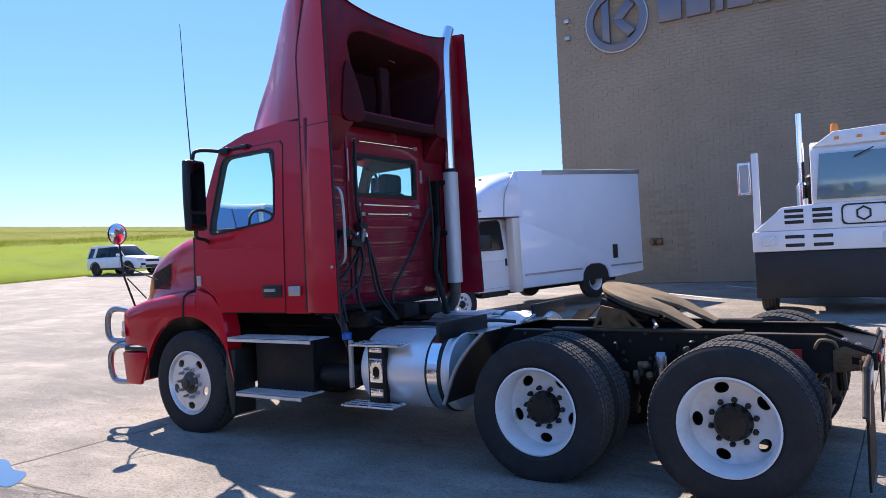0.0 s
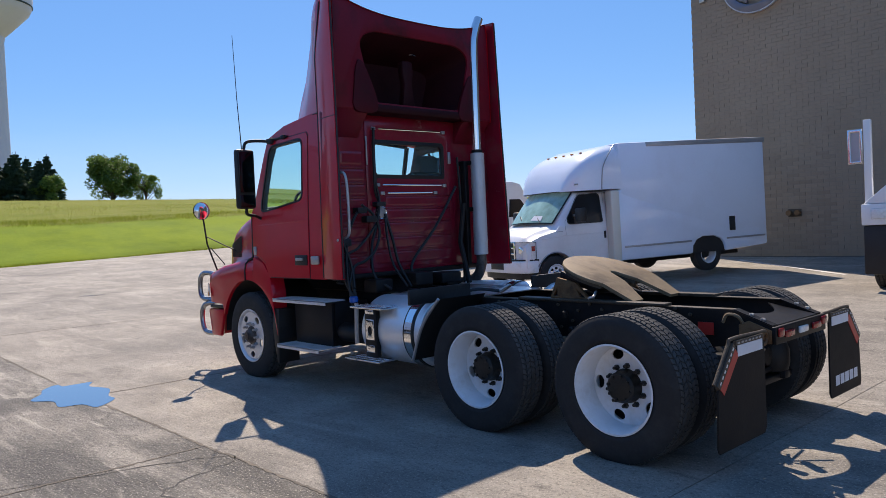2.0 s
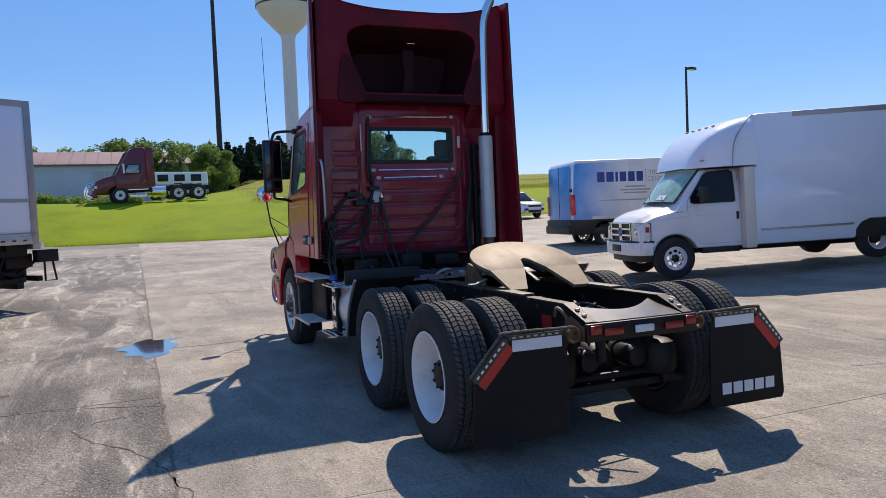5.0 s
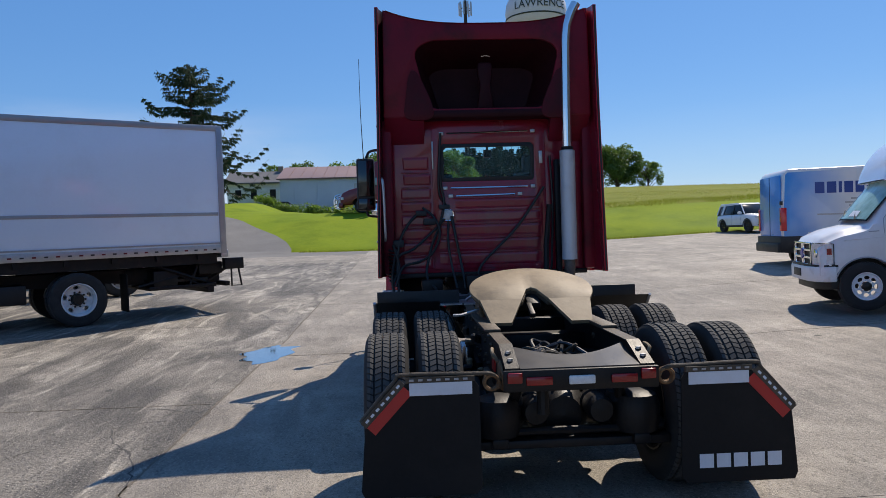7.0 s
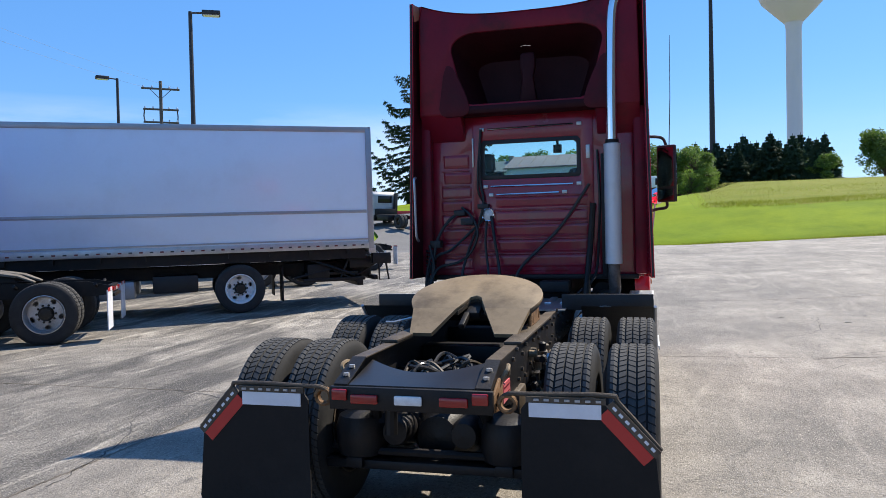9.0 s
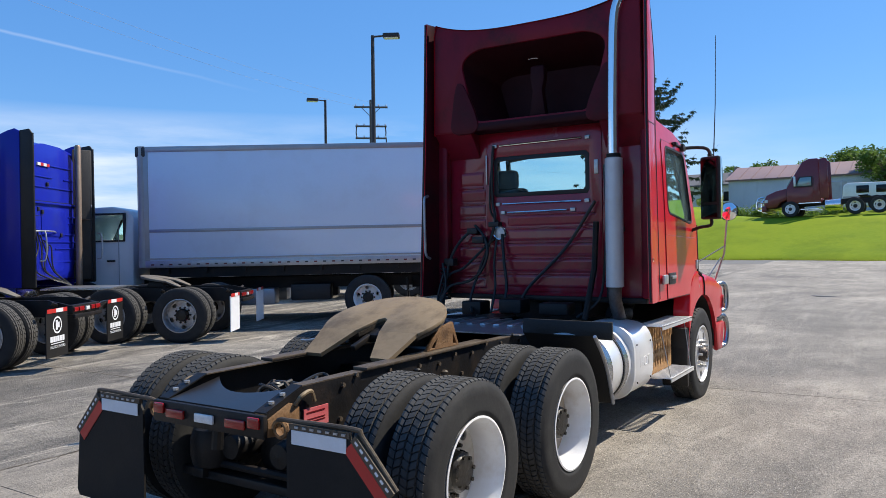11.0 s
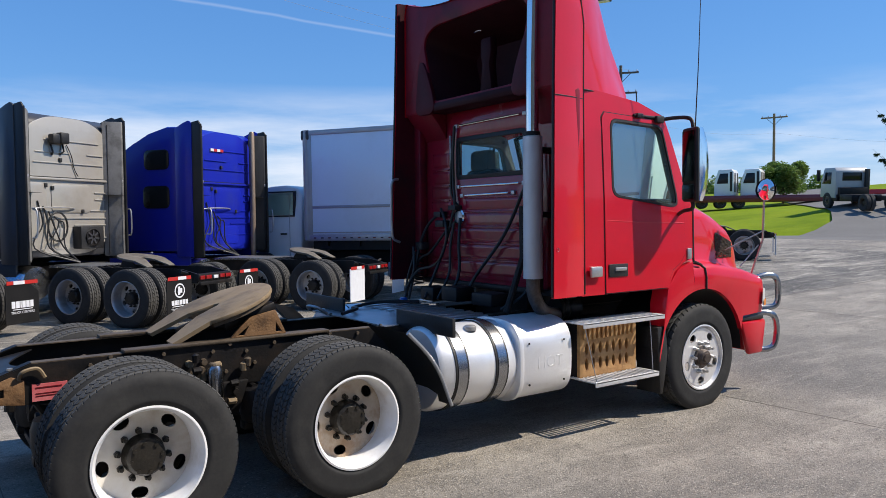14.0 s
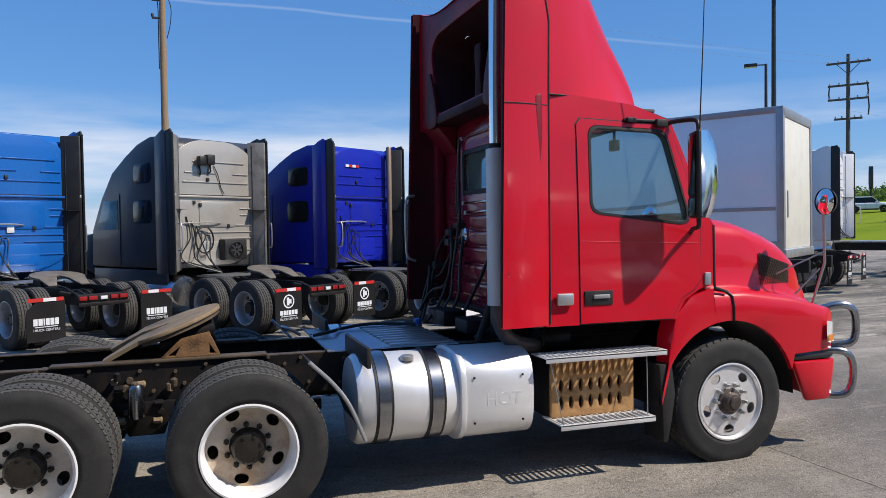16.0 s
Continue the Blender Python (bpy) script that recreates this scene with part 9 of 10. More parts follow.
sb = Mb()
sxs = sorted(set([-2.28, -2.24, -2.15, -2.0, 0.0, 0.75, 0.95, 2.0, 2.12, 2.2, 2.28, 2.32] + [c + 0.43 * math.cos(math.pi * k / 8) for c in (-1.36, 1.36) for k in range(9)]))
for s in (1, -1):
    rows = [[(x, s * y, z) for y, z in suv_ring(x)] for x in sxs]
    k = len(rows[0])
    sb.add([p for r in rows for p in r], [(i * k + j, (i + 1) * k + j, (i + 1) * k + j + 1, i * k + j + 1) for i in range(len(rows) - 1) for j in range(k - 1)])
    for r in (rows[0], rows[-1]):
        sb.add(r + [(r[0][0], 0, 0.34)], [tuple(range(k + 1))])
part("body", sb, WHITE, suv, "white body", smooth=45)
gh = Mb().plate([(-2.18, 1.02), (-2.02, 1.60), (-1.85, 1.70), (0.05, 1.72), (0.30, 1.64), (1.02, 1.06)], [], "y", -0.86, 0.86)
gh.v = [(x, y * (0.80 if z > 1.4 else 0.98), z) for x, y, z in gh.v]
part("cabin", gh, DARKGLASS, suv, "dark glass cabin", bevel=0.05)
rf = Mb().plate([(-2.06, 1.62), (-1.86, 1.74), (0.05, 1.755), (0.30, 1.68), (0.28, 1.63), (-2.0, 1.58)], [], "y", -0.70, 0.70)
part("roof", rf, WHITE, suv, "white roof", bevel=0.025)
for s in (1, -1):
    for xa, xb, w in ((-1.62, -1.50, 0.20), (0.98, 0.30, 0.08), (-0.35, -0.30, 0.05), (-2.14, -2.0, 0.10)):
        part("pillar", Mb().add([(xa, s * 0.875, 1.05), (xa + w, s * 0.875, 1.05), (xb + w, s * 0.70, 1.66), (xb, s * 0.70, 1.66), (xa, s * 0.84, 1.05), (xa + w, s * 0.84, 1.05), (xb + w, s * 0.66, 1.66), (xb, s * 0.66, 1.66)], [(0, 1, 2, 3), (4, 7, 6, 5), (0, 4, 5, 1), (1, 5, 6, 2), (3, 2, 6, 7), (0, 3, 7, 4)]), BLACK if w < 0.06 else WHITE, suv)
    part("mirror", Mb().box(0.60, 0.80, min(s * 0.9, s * 1.10), max(s * 0.9, s * 1.10), 1.06, 1.22), WHITE, suv, "white door mirror", bevel=0.04)
    part("headlamp", Mb().box(1.98, 2.24, min(s * 0.55, s * 0.84), max(s * 0.55, s * 0.84), 0.80, 0.93), LENSCLR, suv, bevel=0.03)
    part("door_seam", Mb().tube([(-0.32, s * 0.948, 0.42), (-0.32, s * 0.948, 0.82), (-0.32, s * 0.905, 1.05)], 0.008, 4).tube([(0.72, s * 0.948, 0.46), (0.72, s * 0.948, 0.82), (0.72, s * 0.90, 1.05)], 0.008, 4), GREYTRIM, suv)
    part("sill", Mb().box(-0.9, 0.9, min(s * 0.90, s * 0.955), max(s * 0.90, s * 0.955), 0.30, 0.42), BLACK, suv, bevel=0.01)
    part("fog_lamp", Mb().box(2.20, 2.33, min(s * 0.5, s * 0.74), max(s * 0.5, s * 0.74), 0.48, 0.62), BLACK, suv, bevel=0.02)
    for x in (-1.36, 1.36):
        part("arch_trim", Mb().tube([(x + 0.43 * math.cos(q), s * 0.945, 0.36 + 0.43 * math.sin(q)) for q in np.linspace(0.0, math.pi, 14)], 0.022, 6), BLACK, suv)
        wheel(suv, x, s * 0.82, 0.37, s, "car", R=0.37, rim=0.25, w=0.23, rim_mat=BLACK, nuts=False)
part("grille", Mb().box(2.24, 2.335, -0.48, 0.48, 0.70, 0.84), BLACK, suv, "black grille", bevel=0.02)
part("bumper", Mb().plate([(1.95, -0.86), (2.22, -0.72), (2.35, -0.45), (2.35, 0.45), (2.22, 0.72), (1.95, 0.86)], [], "z", 0.36, 0.52), BLACK, suv, bevel=0.03)
part("rear_panel", Mb().box(-2.32, -2.24, -0.6, 0.6, 0.42, 0.6), BLACK, suv, bevel=0.02)

DULLW = mat("greyish_white_paint", (0.42, 0.44, 0.45), 0.4, 0.0, (0.34, 0.36, 0.37), 2, 30, 0.6, coat=0.2)
parked = copy_thing(suv, placed(60.2, 46.9, max(land_z(60.2, 46.9), 2.2), -50))
tagged(parked, "white car parked far off behind the lawn", "car")
sb_ = thing("billboard", "dark roadside board with pale unreadable panels", "sign", placed(66.2, 52.0, max(land_z(66.2, 52.0), 2.2), 131))
part("board", Mb().box(-0.2, 0.2, -1.9, 1.9, 2.0, 4.2), GREYP, sb_, "dark board", bevel=0.03)
for y0, y1, z0, z1 in ((-1.6, -0.2, 3.5, 3.9), (-1.6, -0.5, 2.9, 3.2), (-1.6, -0.3, 2.4, 2.65), (0.2, 1.4, 2.4, 3.8)):
    part("pale_panel", Mb().box(0.2, 0.22, y0, y1, z0, z1), DULLW, sb_, "pale unreadable panel")
for y in (-1.3, 1.3):
    part("post", Mb().lathe([(0.1, 0.0), (0.1, 2.1)], (0, y, 0), "z", 10), DARKPOLE, sb_)

# ---- maroon tractors and a camper on the lawn ----
def far_tractor(x, y, az, paint, label):
    rear, front = land_z(x, y), land_z(x, y + 4.4)
    t = thing("sleeper_tractor", label, "truck", placed(x, y, rear - 0.06, az) @ Matrix.Rotation(math.atan2(rear - front, 4.4), 4, "Y"), group="tractors on the lawn")
    cab_ = Mb().plate([(2.55, 0.85), (2.55, 3.60), (2.75, 3.74), (3.25, 3.74), (3.65, 3.56), (3.95, 3.05), (4.15, 2.72), (4.60, 1.92), (4.60, 0.85)], [], "y", -1.12, 1.12)
    cab_.v = [(x, y * (0.84 if z > 2.65 else 1.0), z) for x, y, z in cab_.v]
    part("cab", cab_, paint, t, "maroon cab with tall fairing", bevel=0.09)
    hood_ = Mb().plate([(4.55, 0.85), (4.55, 1.90), (5.30, 1.74), (5.85, 1.50), (6.02, 1.15), (6.02, 0.62), (5.2, 0.62), (5.02, 0.95), (4.65, 1.12)], [], "y", -1.05, 1.05)
    part("hood", hood_, paint, t, "maroon sloping hood", bevel=0.1)
    part("windshield", Mb().plate([(4.21, 2.62), (4.57, 1.98), (4.63, 1.98), (4.27, 2.62)], [], "y", -0.92, 0.92), SKYGLASS, t, "windshield reflecting the sky")
    part("bumper", Mb().box(5.85, 6.15, -1.1, 1.1, 0.42, 0.78), paint, t, bevel=0.04)
    for s in (1, -1):
        part("extender", Mb().plate([(2.12, 1.1), (2.16, 3.62), (2.30, 3.70), (2.62, 3.66), (2.62, 1.1)], [], "y", s * 1.10, s * 1.16), paint, t, bevel=0.02)
        part("door_window", Mb().plate([(3.12, 1.98), (3.12, 2.52), (3.75, 2.52), (4.05, 1.98)], [], "y", s * 1.115, s * 1.135), SKYGLASS, t, "door window", bevel=0.004)
        part("window_frame", Mb().plate([(3.05, 1.9), (3.05, 2.58), (3.80, 2.58), (4.17, 1.9)], [[(3.13, 1.99), (3.13, 2.51), (3.74, 2.51), (4.03, 1.99)]], "y", s * 1.118, s * 1.13), BLACK, t)
        part("door_seam", Mb().tube([(2.98, s * 1.124, 0.95), (2.98, s * 1.124, 2.62)], 0.01, 4), BLACK, t)
        part("tank", Mb().lathe([(0, 1.45), (0.33, 1.47), (0.33, 2.35), (0, 2.37)], (0, s * 0.85, 0.68), "x", 20), ALU, t, "aluminium tank")
        part("cab_step", Mb().box(2.7, 3.8, s * 1.08 - 0.08, s * 1.08 + 0.08, 0.42, 0.48).box(2.6, 3.9, s * 1.08 - 0.06, s * 1.08 + 0.06, 0.82, 0.88), ALU, t)
        part("rail", Mb().box(-1.5, 5.8, s * 0.42 - 0.03, s * 0.42 + 0.03, 0.72, 1.0), FRAMEM, t)
        part("mirror", Mb().box(4.0, 4.12, s * 1.38 - 0.1, s * 1.38 + 0.1, 1.95, 2.6), WHITE, t, "pale mirror head", bevel=0.03)
        part("headlamp", Mb().box(5.78, 5.98, s * 1.0 - 0.08, s * 1.0 + 0.08, 1.0, 1.2), LENSCLR, t, bevel=0.03)
        part("mud_flap", Mb().box(-1.42, -1.40, min(s * 0.65, s * 1.2), max(s * 0.65, s * 1.2), 0.3, 0.95), FLAPM, t)
        for x0, k in ((-0.66, "dish"), (0.66, "dish"), (4.40, "front")):
            wheel(t, x0, s * 1.05, 0.5, s, k, rim_mat=WHITERIM, nuts=False)
    part("guard", Mb().tube(curve_pts([(6.0, -1.0, 1.4), (6.4, -1.0, 1.25), (6.45, -1.0, 0.6), (6.1, -1.0, 0.45)], 4), 0.05, 6).tube(curve_pts([(6.0, 1.0, 1.4), (6.4, 1.0, 1.25), (6.45, 1.0, 0.6), (6.1, 1.0, 0.45)], 4), 0.05, 6).tube([(6.42, -1.0, 1.1), (6.42, 1.0, 1.1)], 0.05, 6).tube([(6.44, -1.0, 0.75), (6.44, 1.0, 0.75)], 0.05, 6), CHROME, t, "chrome grille guard")
    part("fifth_wheel", Mb().plate(FW, [], "z", 1.1, 1.15), FRAMEM, t)
    return t


far_tractor(50.45, -0.6, 90, MAROON, "maroon tractor with chrome guard parked on the lawn")
far_tractor(53.8, -0.35, 90, MAROON, "second maroon tractor parked behind the first")
rv = thing("camper", "white camper van with grey stripe beyond the lawn", "camper", placed(66, -0.7, land_z(66, -0.7) - 0.1, 90))
part("body", Mb().plate([(-2.6, 0.5), (-2.6, 2.4), (2.3, 2.45), (2.6, 2.2), (2.7, 0.5)], [], "y", -1.15, 1.15), WHITE, rv, "white camper body", bevel=0.1)
for x in (-1.6, -0.2, 1.2):
    part("window", Mb().box(x - 0.45, x + 0.45, -1.17, 1.17, 1.6, 2.2), DARKGLASS, rv, bevel=0.01)
part("stripe", Mb().box(-2.5, 2.6, -1.16, 1.16, 1.2, 1.35), GREYTRIM, rv)
for x in (-1.8, 1.9):
    for s in (1, -1):
        wheel(rv, x, s * 0.98, 0.4, s, "car", R=0.4, rim=0.22, w=0.22, nuts=False)

# ---- lowboy with white cabs, and a bare chassis truck ----
def cabover(name, label, m, group=""):
    t = thing(name, label, "truck", m, group=group)
    part("cab", Mb().plate([(0.0, 0.5), (0.0, 2.15), (0.2, 2.35), (1.35, 2.32), (1.7, 1.5), (1.75, 0.5)], [], "y", -1.0, 1.0), WHITE if group else DULLW, t, "white tilt cab", bevel=0.07)
    for s in (1, -1):
        part("side_window", Mb().plate([(0.5, 1.35), (0.5, 2.05), (1.2, 2.05), (1.5, 1.35)], [], "y", s * 1.0, s * 1.015), DARKGLASS, t, bevel=0.004)
    if group:
        for s in (1, -1):
            part("rear_opening", Mb().box(-0.015, 0.05, s * 0.5 - 0.26, s * 0.5 + 0.26, 0.75, 2.1), BLACK, t, "dark rear opening", bevel=0.004)
            part("corner_trim", Mb().box(0.12, 0.34, min(s * 0.99, s * 1.012), max(s * 0.99, s * 1.012), 0.8, 2.15), BLACK, t, "dark side slot", bevel=0.004)
    else:
        part("rear_window", Mb().box(-0.015, 0.0, -0.6, 0.6, 1.55, 2.05), DARKGLASS, t, bevel=0.004)
        part("under_cab", Mb().box(-0.1, 1.5, -0.95, 0.95, 0.30, 0.72).box(-0.25, 0.0, -0.85, 0.85, 0.55, 1.15), FRAMEM, t, "black engine and step area", bevel=0.03)
        part("air_snorkel", Mb().box(-0.22, -0.04, -0.98, -0.72, 0.7, 2.25), BLACK, t, "black air intake", bevel=0.03)
        part("mirror", Mb().box(1.55, 1.65, 1.1, 1.32, 1.5, 2.2), BLACK, t, bevel=0.03)
    part("windshield", Mb().plate([(1.36, 2.2), (1.7, 1.42), (1.72, 1.42), (1.4, 2.2)], [], "y", -0.9, 0.9), DARKGLASS, t)
    return t


REDTRAIL = mat("red_trailer_paint", (0.5, 0.03, 0.03), 0.4, 0.0, (0.4, 0.025, 0.025), 2, 20, 0.6)
lz = land_z(53, 29)
low = thing("lowboy_trailer", "dark red lowboy trailer loaded with white cabs", "trailer", placed(54.2, 28.0, lz, -52))
part("deck", Mb().box(-8, 6, -1.2, 1.2, 0.50, 1.02), MAROON, low, "dark red trailer deck", bevel=0.02)
part("gooseneck", Mb().plate([(5.8, 0.55), (5.8, 1.0), (7.2, 1.35), (10.5, 1.35), (10.5, 1.0), (7.4, 1.0)], [], "y", -0.9, 0.9), REDTRAIL, low, "red gooseneck", bevel=0.02)
for x0, w in ((-8.3, 0.85), (-7.25, 0.6)):
    rmp = part("loading_ramp", Mb().plate([(x0, 0.5), (x0 + w, 0.5), (x0 + w, 2.4), (x0, 2.4)], [[(x0 + 0.14, 0.8), (x0 + w - 0.14, 0.8), (x0 + w - 0.14, 2.2), (x0 + 0.14, 2.2)]], "y", -1.12, -1.0), REDTRAIL, low, "red upright loading ramp", bevel=0.02)
    for k in range(3):
        part("slat", Mb().box(x0 + 0.12, x0 + w - 0.12, -1.09, -1.04, 0.85 + 0.46 * k, 1.2 + 0.46 * k), TAPEW, rmp, "pale ramp slat")
for x in (-6.4, -5.0, -3.6, -2.2):
    for s in (1, -1):
        wheel(low, x, s * 1.0, 0.45, s, "dish", R=0.45, rim=0.27, nuts=False, rim_mat=GRIME)
for i, x in enumerate((-2.35, -0.35)):
    d = Matrix.Rotation(radians(-52), 4, "Z") @ Vector((x, 0, 0))
    cabover("truck_cab", "white tilt cab loaded on the lowboy trailer", Matrix.Translation((54.2 + d.x, 28.0 + d.y, lz + 0.44)) @ Matrix.Rotation(radians(112), 4, "Z") @ Matrix.Diagonal((0.88, 0.95, 1.16, 1)), group="cabs on the trailer")
cc = cabover("chassis_truck", "white cab-over truck with a bare black chassis", Matrix.Translation((44.75, 16.9, land_z(44.0, 16.2) + 0.12)) @ Matrix.Rotation(radians(56), 4, "Z") @ Matrix.Rotation(radians(-3.5), 4, "Y"))
for s in (1, -1):
    wheel(cc, -2.9, s * 0.62, 0.34, -s, "dish", R=0.48, rim=0.26, w=0.24, nuts=False, rim_mat=GRIME)
    part("rail", Mb().box(-4.5, 1.2, s * 0.4 - 0.04, s * 0.4 + 0.04, 0.5, 0.72), FRAMEM, cc, "bare black chassis rail")
    for x, k in ((0.9, "front"), (-2.9, "dish")):
        wheel(cc, x, s * 0.9, 0.34, s, k, R=0.48, rim=0.26, w=0.24, nuts=False, rim_mat=GRIME)
part("crossmember", Mb().box(-4.5, -4.3, -0.45, 0.45, 0.5, 0.7), FRAMEM, cc)
part("tank_box", Mb().box(-1.6, -0.3, -0.9, 0.9, 0.35, 0.75), FRAMEM, cc, bevel=0.03)
# ---- water tower and mast ----
tw = thing("water_tower", "cream water tower with green town name band", "water tower", Matrix.Translation((147.5, -28.0, land_z(147.5, -28.0))))
tz = land_z(147.5, -28.0)
part("stem", Mb().lathe([(2.6, 0), (1.7, 2.5), (1.4, 5), (1.38, 38.6 - tz), (1.6, 39.6 - tz)], segs=40, axis="z"), TOWERM, tw, "cream steel stem")
part("bulb", Mb().lathe([(1.6, 39.6 - tz), (2.6, 40.6 - tz), (5.6, 43.8 - tz), (6.15, 45.0 - tz), (6.3, 46.5 - tz), (6.1, 48.2 - tz), (5.2, 50 - tz), (3.2, 51.4 - tz), (0, 52 - tz)], segs=56, axis="z"), TOWERM, tw, "cream tank bulb", smooth=60)
GREENP = mat("dark_green_lettering", (0.03, 0.045, 0.035), 0.5)
part("band", Mb().lathe([(6.20, 45.0 - tz), (6.26, 45.05 - tz), (6.28, 45.25 - tz), (6.22, 45.3 - tz)], segs=56, axis="z"), GREENP, tw, "dark green band")
tm = text_mesh("LAWRENCE", 2.2, GREENP, 0.02)
for v in tm.vertices:
    a = math.pi + v.co.x / 6.3
    v.co = (6.36 * math.cos(a) - v.co.z * math.cos(a), 6.36 * math.sin(a), 46.9 - tz + v.co.y)
part("lettering", tm, None, tw, "dark green letters LAWRENCE")
ms = thing("radio_mast", "tall dark antenna mast behind the trees", "antenna mast", Matrix.Translation((146.5, -13.3, land_z(146.5, -13.3))))
mz = land_z(146.5, -13.3)
part("pole", Mb().lathe([(0.62, 0), (0.32, 49 - mz)], segs=16, axis="z", cap=True), DARKPOLE, ms)
for i in range(9):
    a = 2 * math.pi * i / 9
    part("antenna_panel", Mb().box(1.25 * math.cos(a) - 0.14, 1.25 * math.cos(a) + 0.14, 1.25 * math.sin(a) - 0.14, 1.25 * math.sin(a) + 0.14, 46.0 - mz, 48.6 - mz), STEEL, ms, "grey antenna panel")
part("antenna_frame", Mb().tube([(1.2 * math.cos(t), 1.2 * math.sin(t), 47.2 - mz) for t in np.linspace(0, 2 * math.pi, 13)], 0.06, 6), DARKPOLE, ms)

# ---- lamps, poles and wires ----
def street_lamp(x, y, top, az, arm=0.9):
    z = land_z(x, y) if x > lawn_edge(y) else pave_z(x, y)
    t = thing("street_lamp", "tall dark lot lamp on a square pole", "street lamp", placed(x, y, z, az), group="lot lamps")
    part("pole", Mb().lathe([(0.11, 0), (0.075, top - z)], segs=10, axis="z", cap=True), DARKPOLE, t)
    h = part("lamp_head", Mb().box(arm - 0.45, arm + 0.25, -0.2, 0.2, top - z - 0.12, top - z + 0.06), DARKPOLE, t, "flat dark lamp head", bevel=0.03)
    part("arm", Mb().tube([(0, 0, top - z - 0.05), (arm - 0.3, 0, top - z - 0.02)], 0.04, 6), DARKPOLE, t)
    part("lens", Mb().box(arm - 0.4, arm + 0.2, -0.16, 0.16, top - z - 0.14, top - z - 0.12), LENSCLR, h)
    part("footing", Mb().lathe([(0.3, -0.1), (0.3, 0.55), (0.26, 0.6), (0, 0.6)], segs=16, axis="z"), CONC, t, "concrete footing")


street_lamp(20.9, 16.2, 10.7, -60)
street_lamp(31.3, 28.1, 11.0, 140)
street_lamp(36.8, -33.6, 11.4, -70)


GREYPOLE = mat("grey_weathered_pole_wood", (0.13, 0.11, 0.095), 0.9, 0.0, (0.08, 0.07, 0.06), 4, 40, 0.8, bump=0.3, stretch=(6, 6, 0.5))


def utility_pole(x, y, top, arms, az, wood=WOODPOLE, links=()):
    z = land_z(x, y) if x > lawn_edge(y) else pave_z(x, y)
    t = thing("utility_pole", "weathered wooden utility pole with crossarms", "utility pole", placed(x, y, z, az), group="utility poles")
    part("pole", Mb().lathe([(0.17, -0.2), (0.12, top - z)], segs=12, axis="z", cap=True), wood, t)
    for k, w in arms:
        a = part("crossarm", Mb().box(-0.07, 0.07, -w, w, top - z - k - 0.07, top - z - k + 0.07), wood, t, bevel=0.01)
        for yy in (-w * 0.9, -w * 0.45, w * 0.45, w * 0.9):
            part("insulator", Mb().lathe([(0.05, 0), (0.06, 0.08), (0.03, 0.16), (0, 0.16)], (0, yy, top - z - k + 0.07), "z", 8), STEEL, a)
    for yy, ka, kb in links:
        part("switch_rod", Mb().tube([(0.1, yy, top - z - ka), (0.16, yy * 1.04, top - z - (ka + kb) / 2), (0.1, yy, top - z - kb)], 0.05, 6), DARKPOLE, t, "dark upright switch rod")
    for yy in (-0.8, 0.8):
        part("brace", Mb().tube([(0.08, yy, top - z - arms[0][0]), (0.12, 0, top - z - arms[0][0] - 0.8)], 0.025, 5), DARKPOLE, t)


def dress_pole(x, y, z):
    """Drop wires and brackets on a pole."""
    t = thing("pole_hardware", "dark brackets and looped drop wires on the wooden pole", "cable", Matrix.Translation((x, y, z)))
    part("drop_wire", Mb().tube(curve_pts([(-0.16, 0, 2.6), (-0.3, 0.1, 1.9), (-0.18, 0, 1.1), (-0.17, 0, 0.2), (-0.17, 0, -1.6)], 6), 0.02, 6), BLACK, t)
    part("drop_wire", Mb().tube(curve_pts([(0.16, 0, 1.6), (0.34, 0, 1.0), (0.30, 0, 0.3), (0.16, 0, -0.3)], 6), 0.018, 6), BLACK, t)
    for k in range(3):
        part("bracket", Mb().box(-0.42, -0.12, -0.05, 0.05, 0.5 + 0.75 * k, 0.58 + 0.75 * k), DARKPOLE, t, bevel=0.01)
        part("insulator", Mb().lathe([(0.05, 0), (0.06, 0.06), (0.05, 0.14), (0, 0.15)], (-0.40, 0, 0.58 + 0.75 * k), "z", 8), DARKPOLE, t)


dress_pole(-0.7, 27.5, 10.4)
utility_pole(-0.7, 27.5, 14.5, ((0.4, 1.2), (1.6, 0.8)), 30)
utility_pole(45.0, 35.2, 14.0, ((0.6, 1.4), (2.2, 1.3), (3.2, 1.3), (4.6, 0.9)), 40, GREYPOLE, ((1.2, 2.2, 3.2), (-1.2, 2.2, 3.2), (-1.25, 3.2, 4.4)))
utility_pole(72.0, 38.0, 12.5, ((0.4, 1.3),), 20)


def wire(a, b, sag):
    return Mb().tube([(a[0] + (b[0] - a[0]) * t, a[1] + (b[1] - a[1]) * t, a[2] + (b[2] - a[2]) * t - sag * 4 * t * (1 - t)) for t in np.linspace(0, 1, 24)], 0.006, 5)


for a, b, sg_ in (((-1.7, 27.8, 14.2), (44.1, 36.2, 13.5), 0.9), ((0.3, 27.2, 14.2), (45.9, 34.2, 13.5), 0.9), ((45, 35.2, 10.0), (72, 38, 10.5), 0.7), ((72, 38, 10.5), (125, 30, 12), 0.8), ((-1.7, 27.8, 14.2), (-60, 20, 14), 1.0)):
    single("power_line", wire(a, b, sg_), WIREM, "thin overhead power line between poles", "cable", group="power lines")

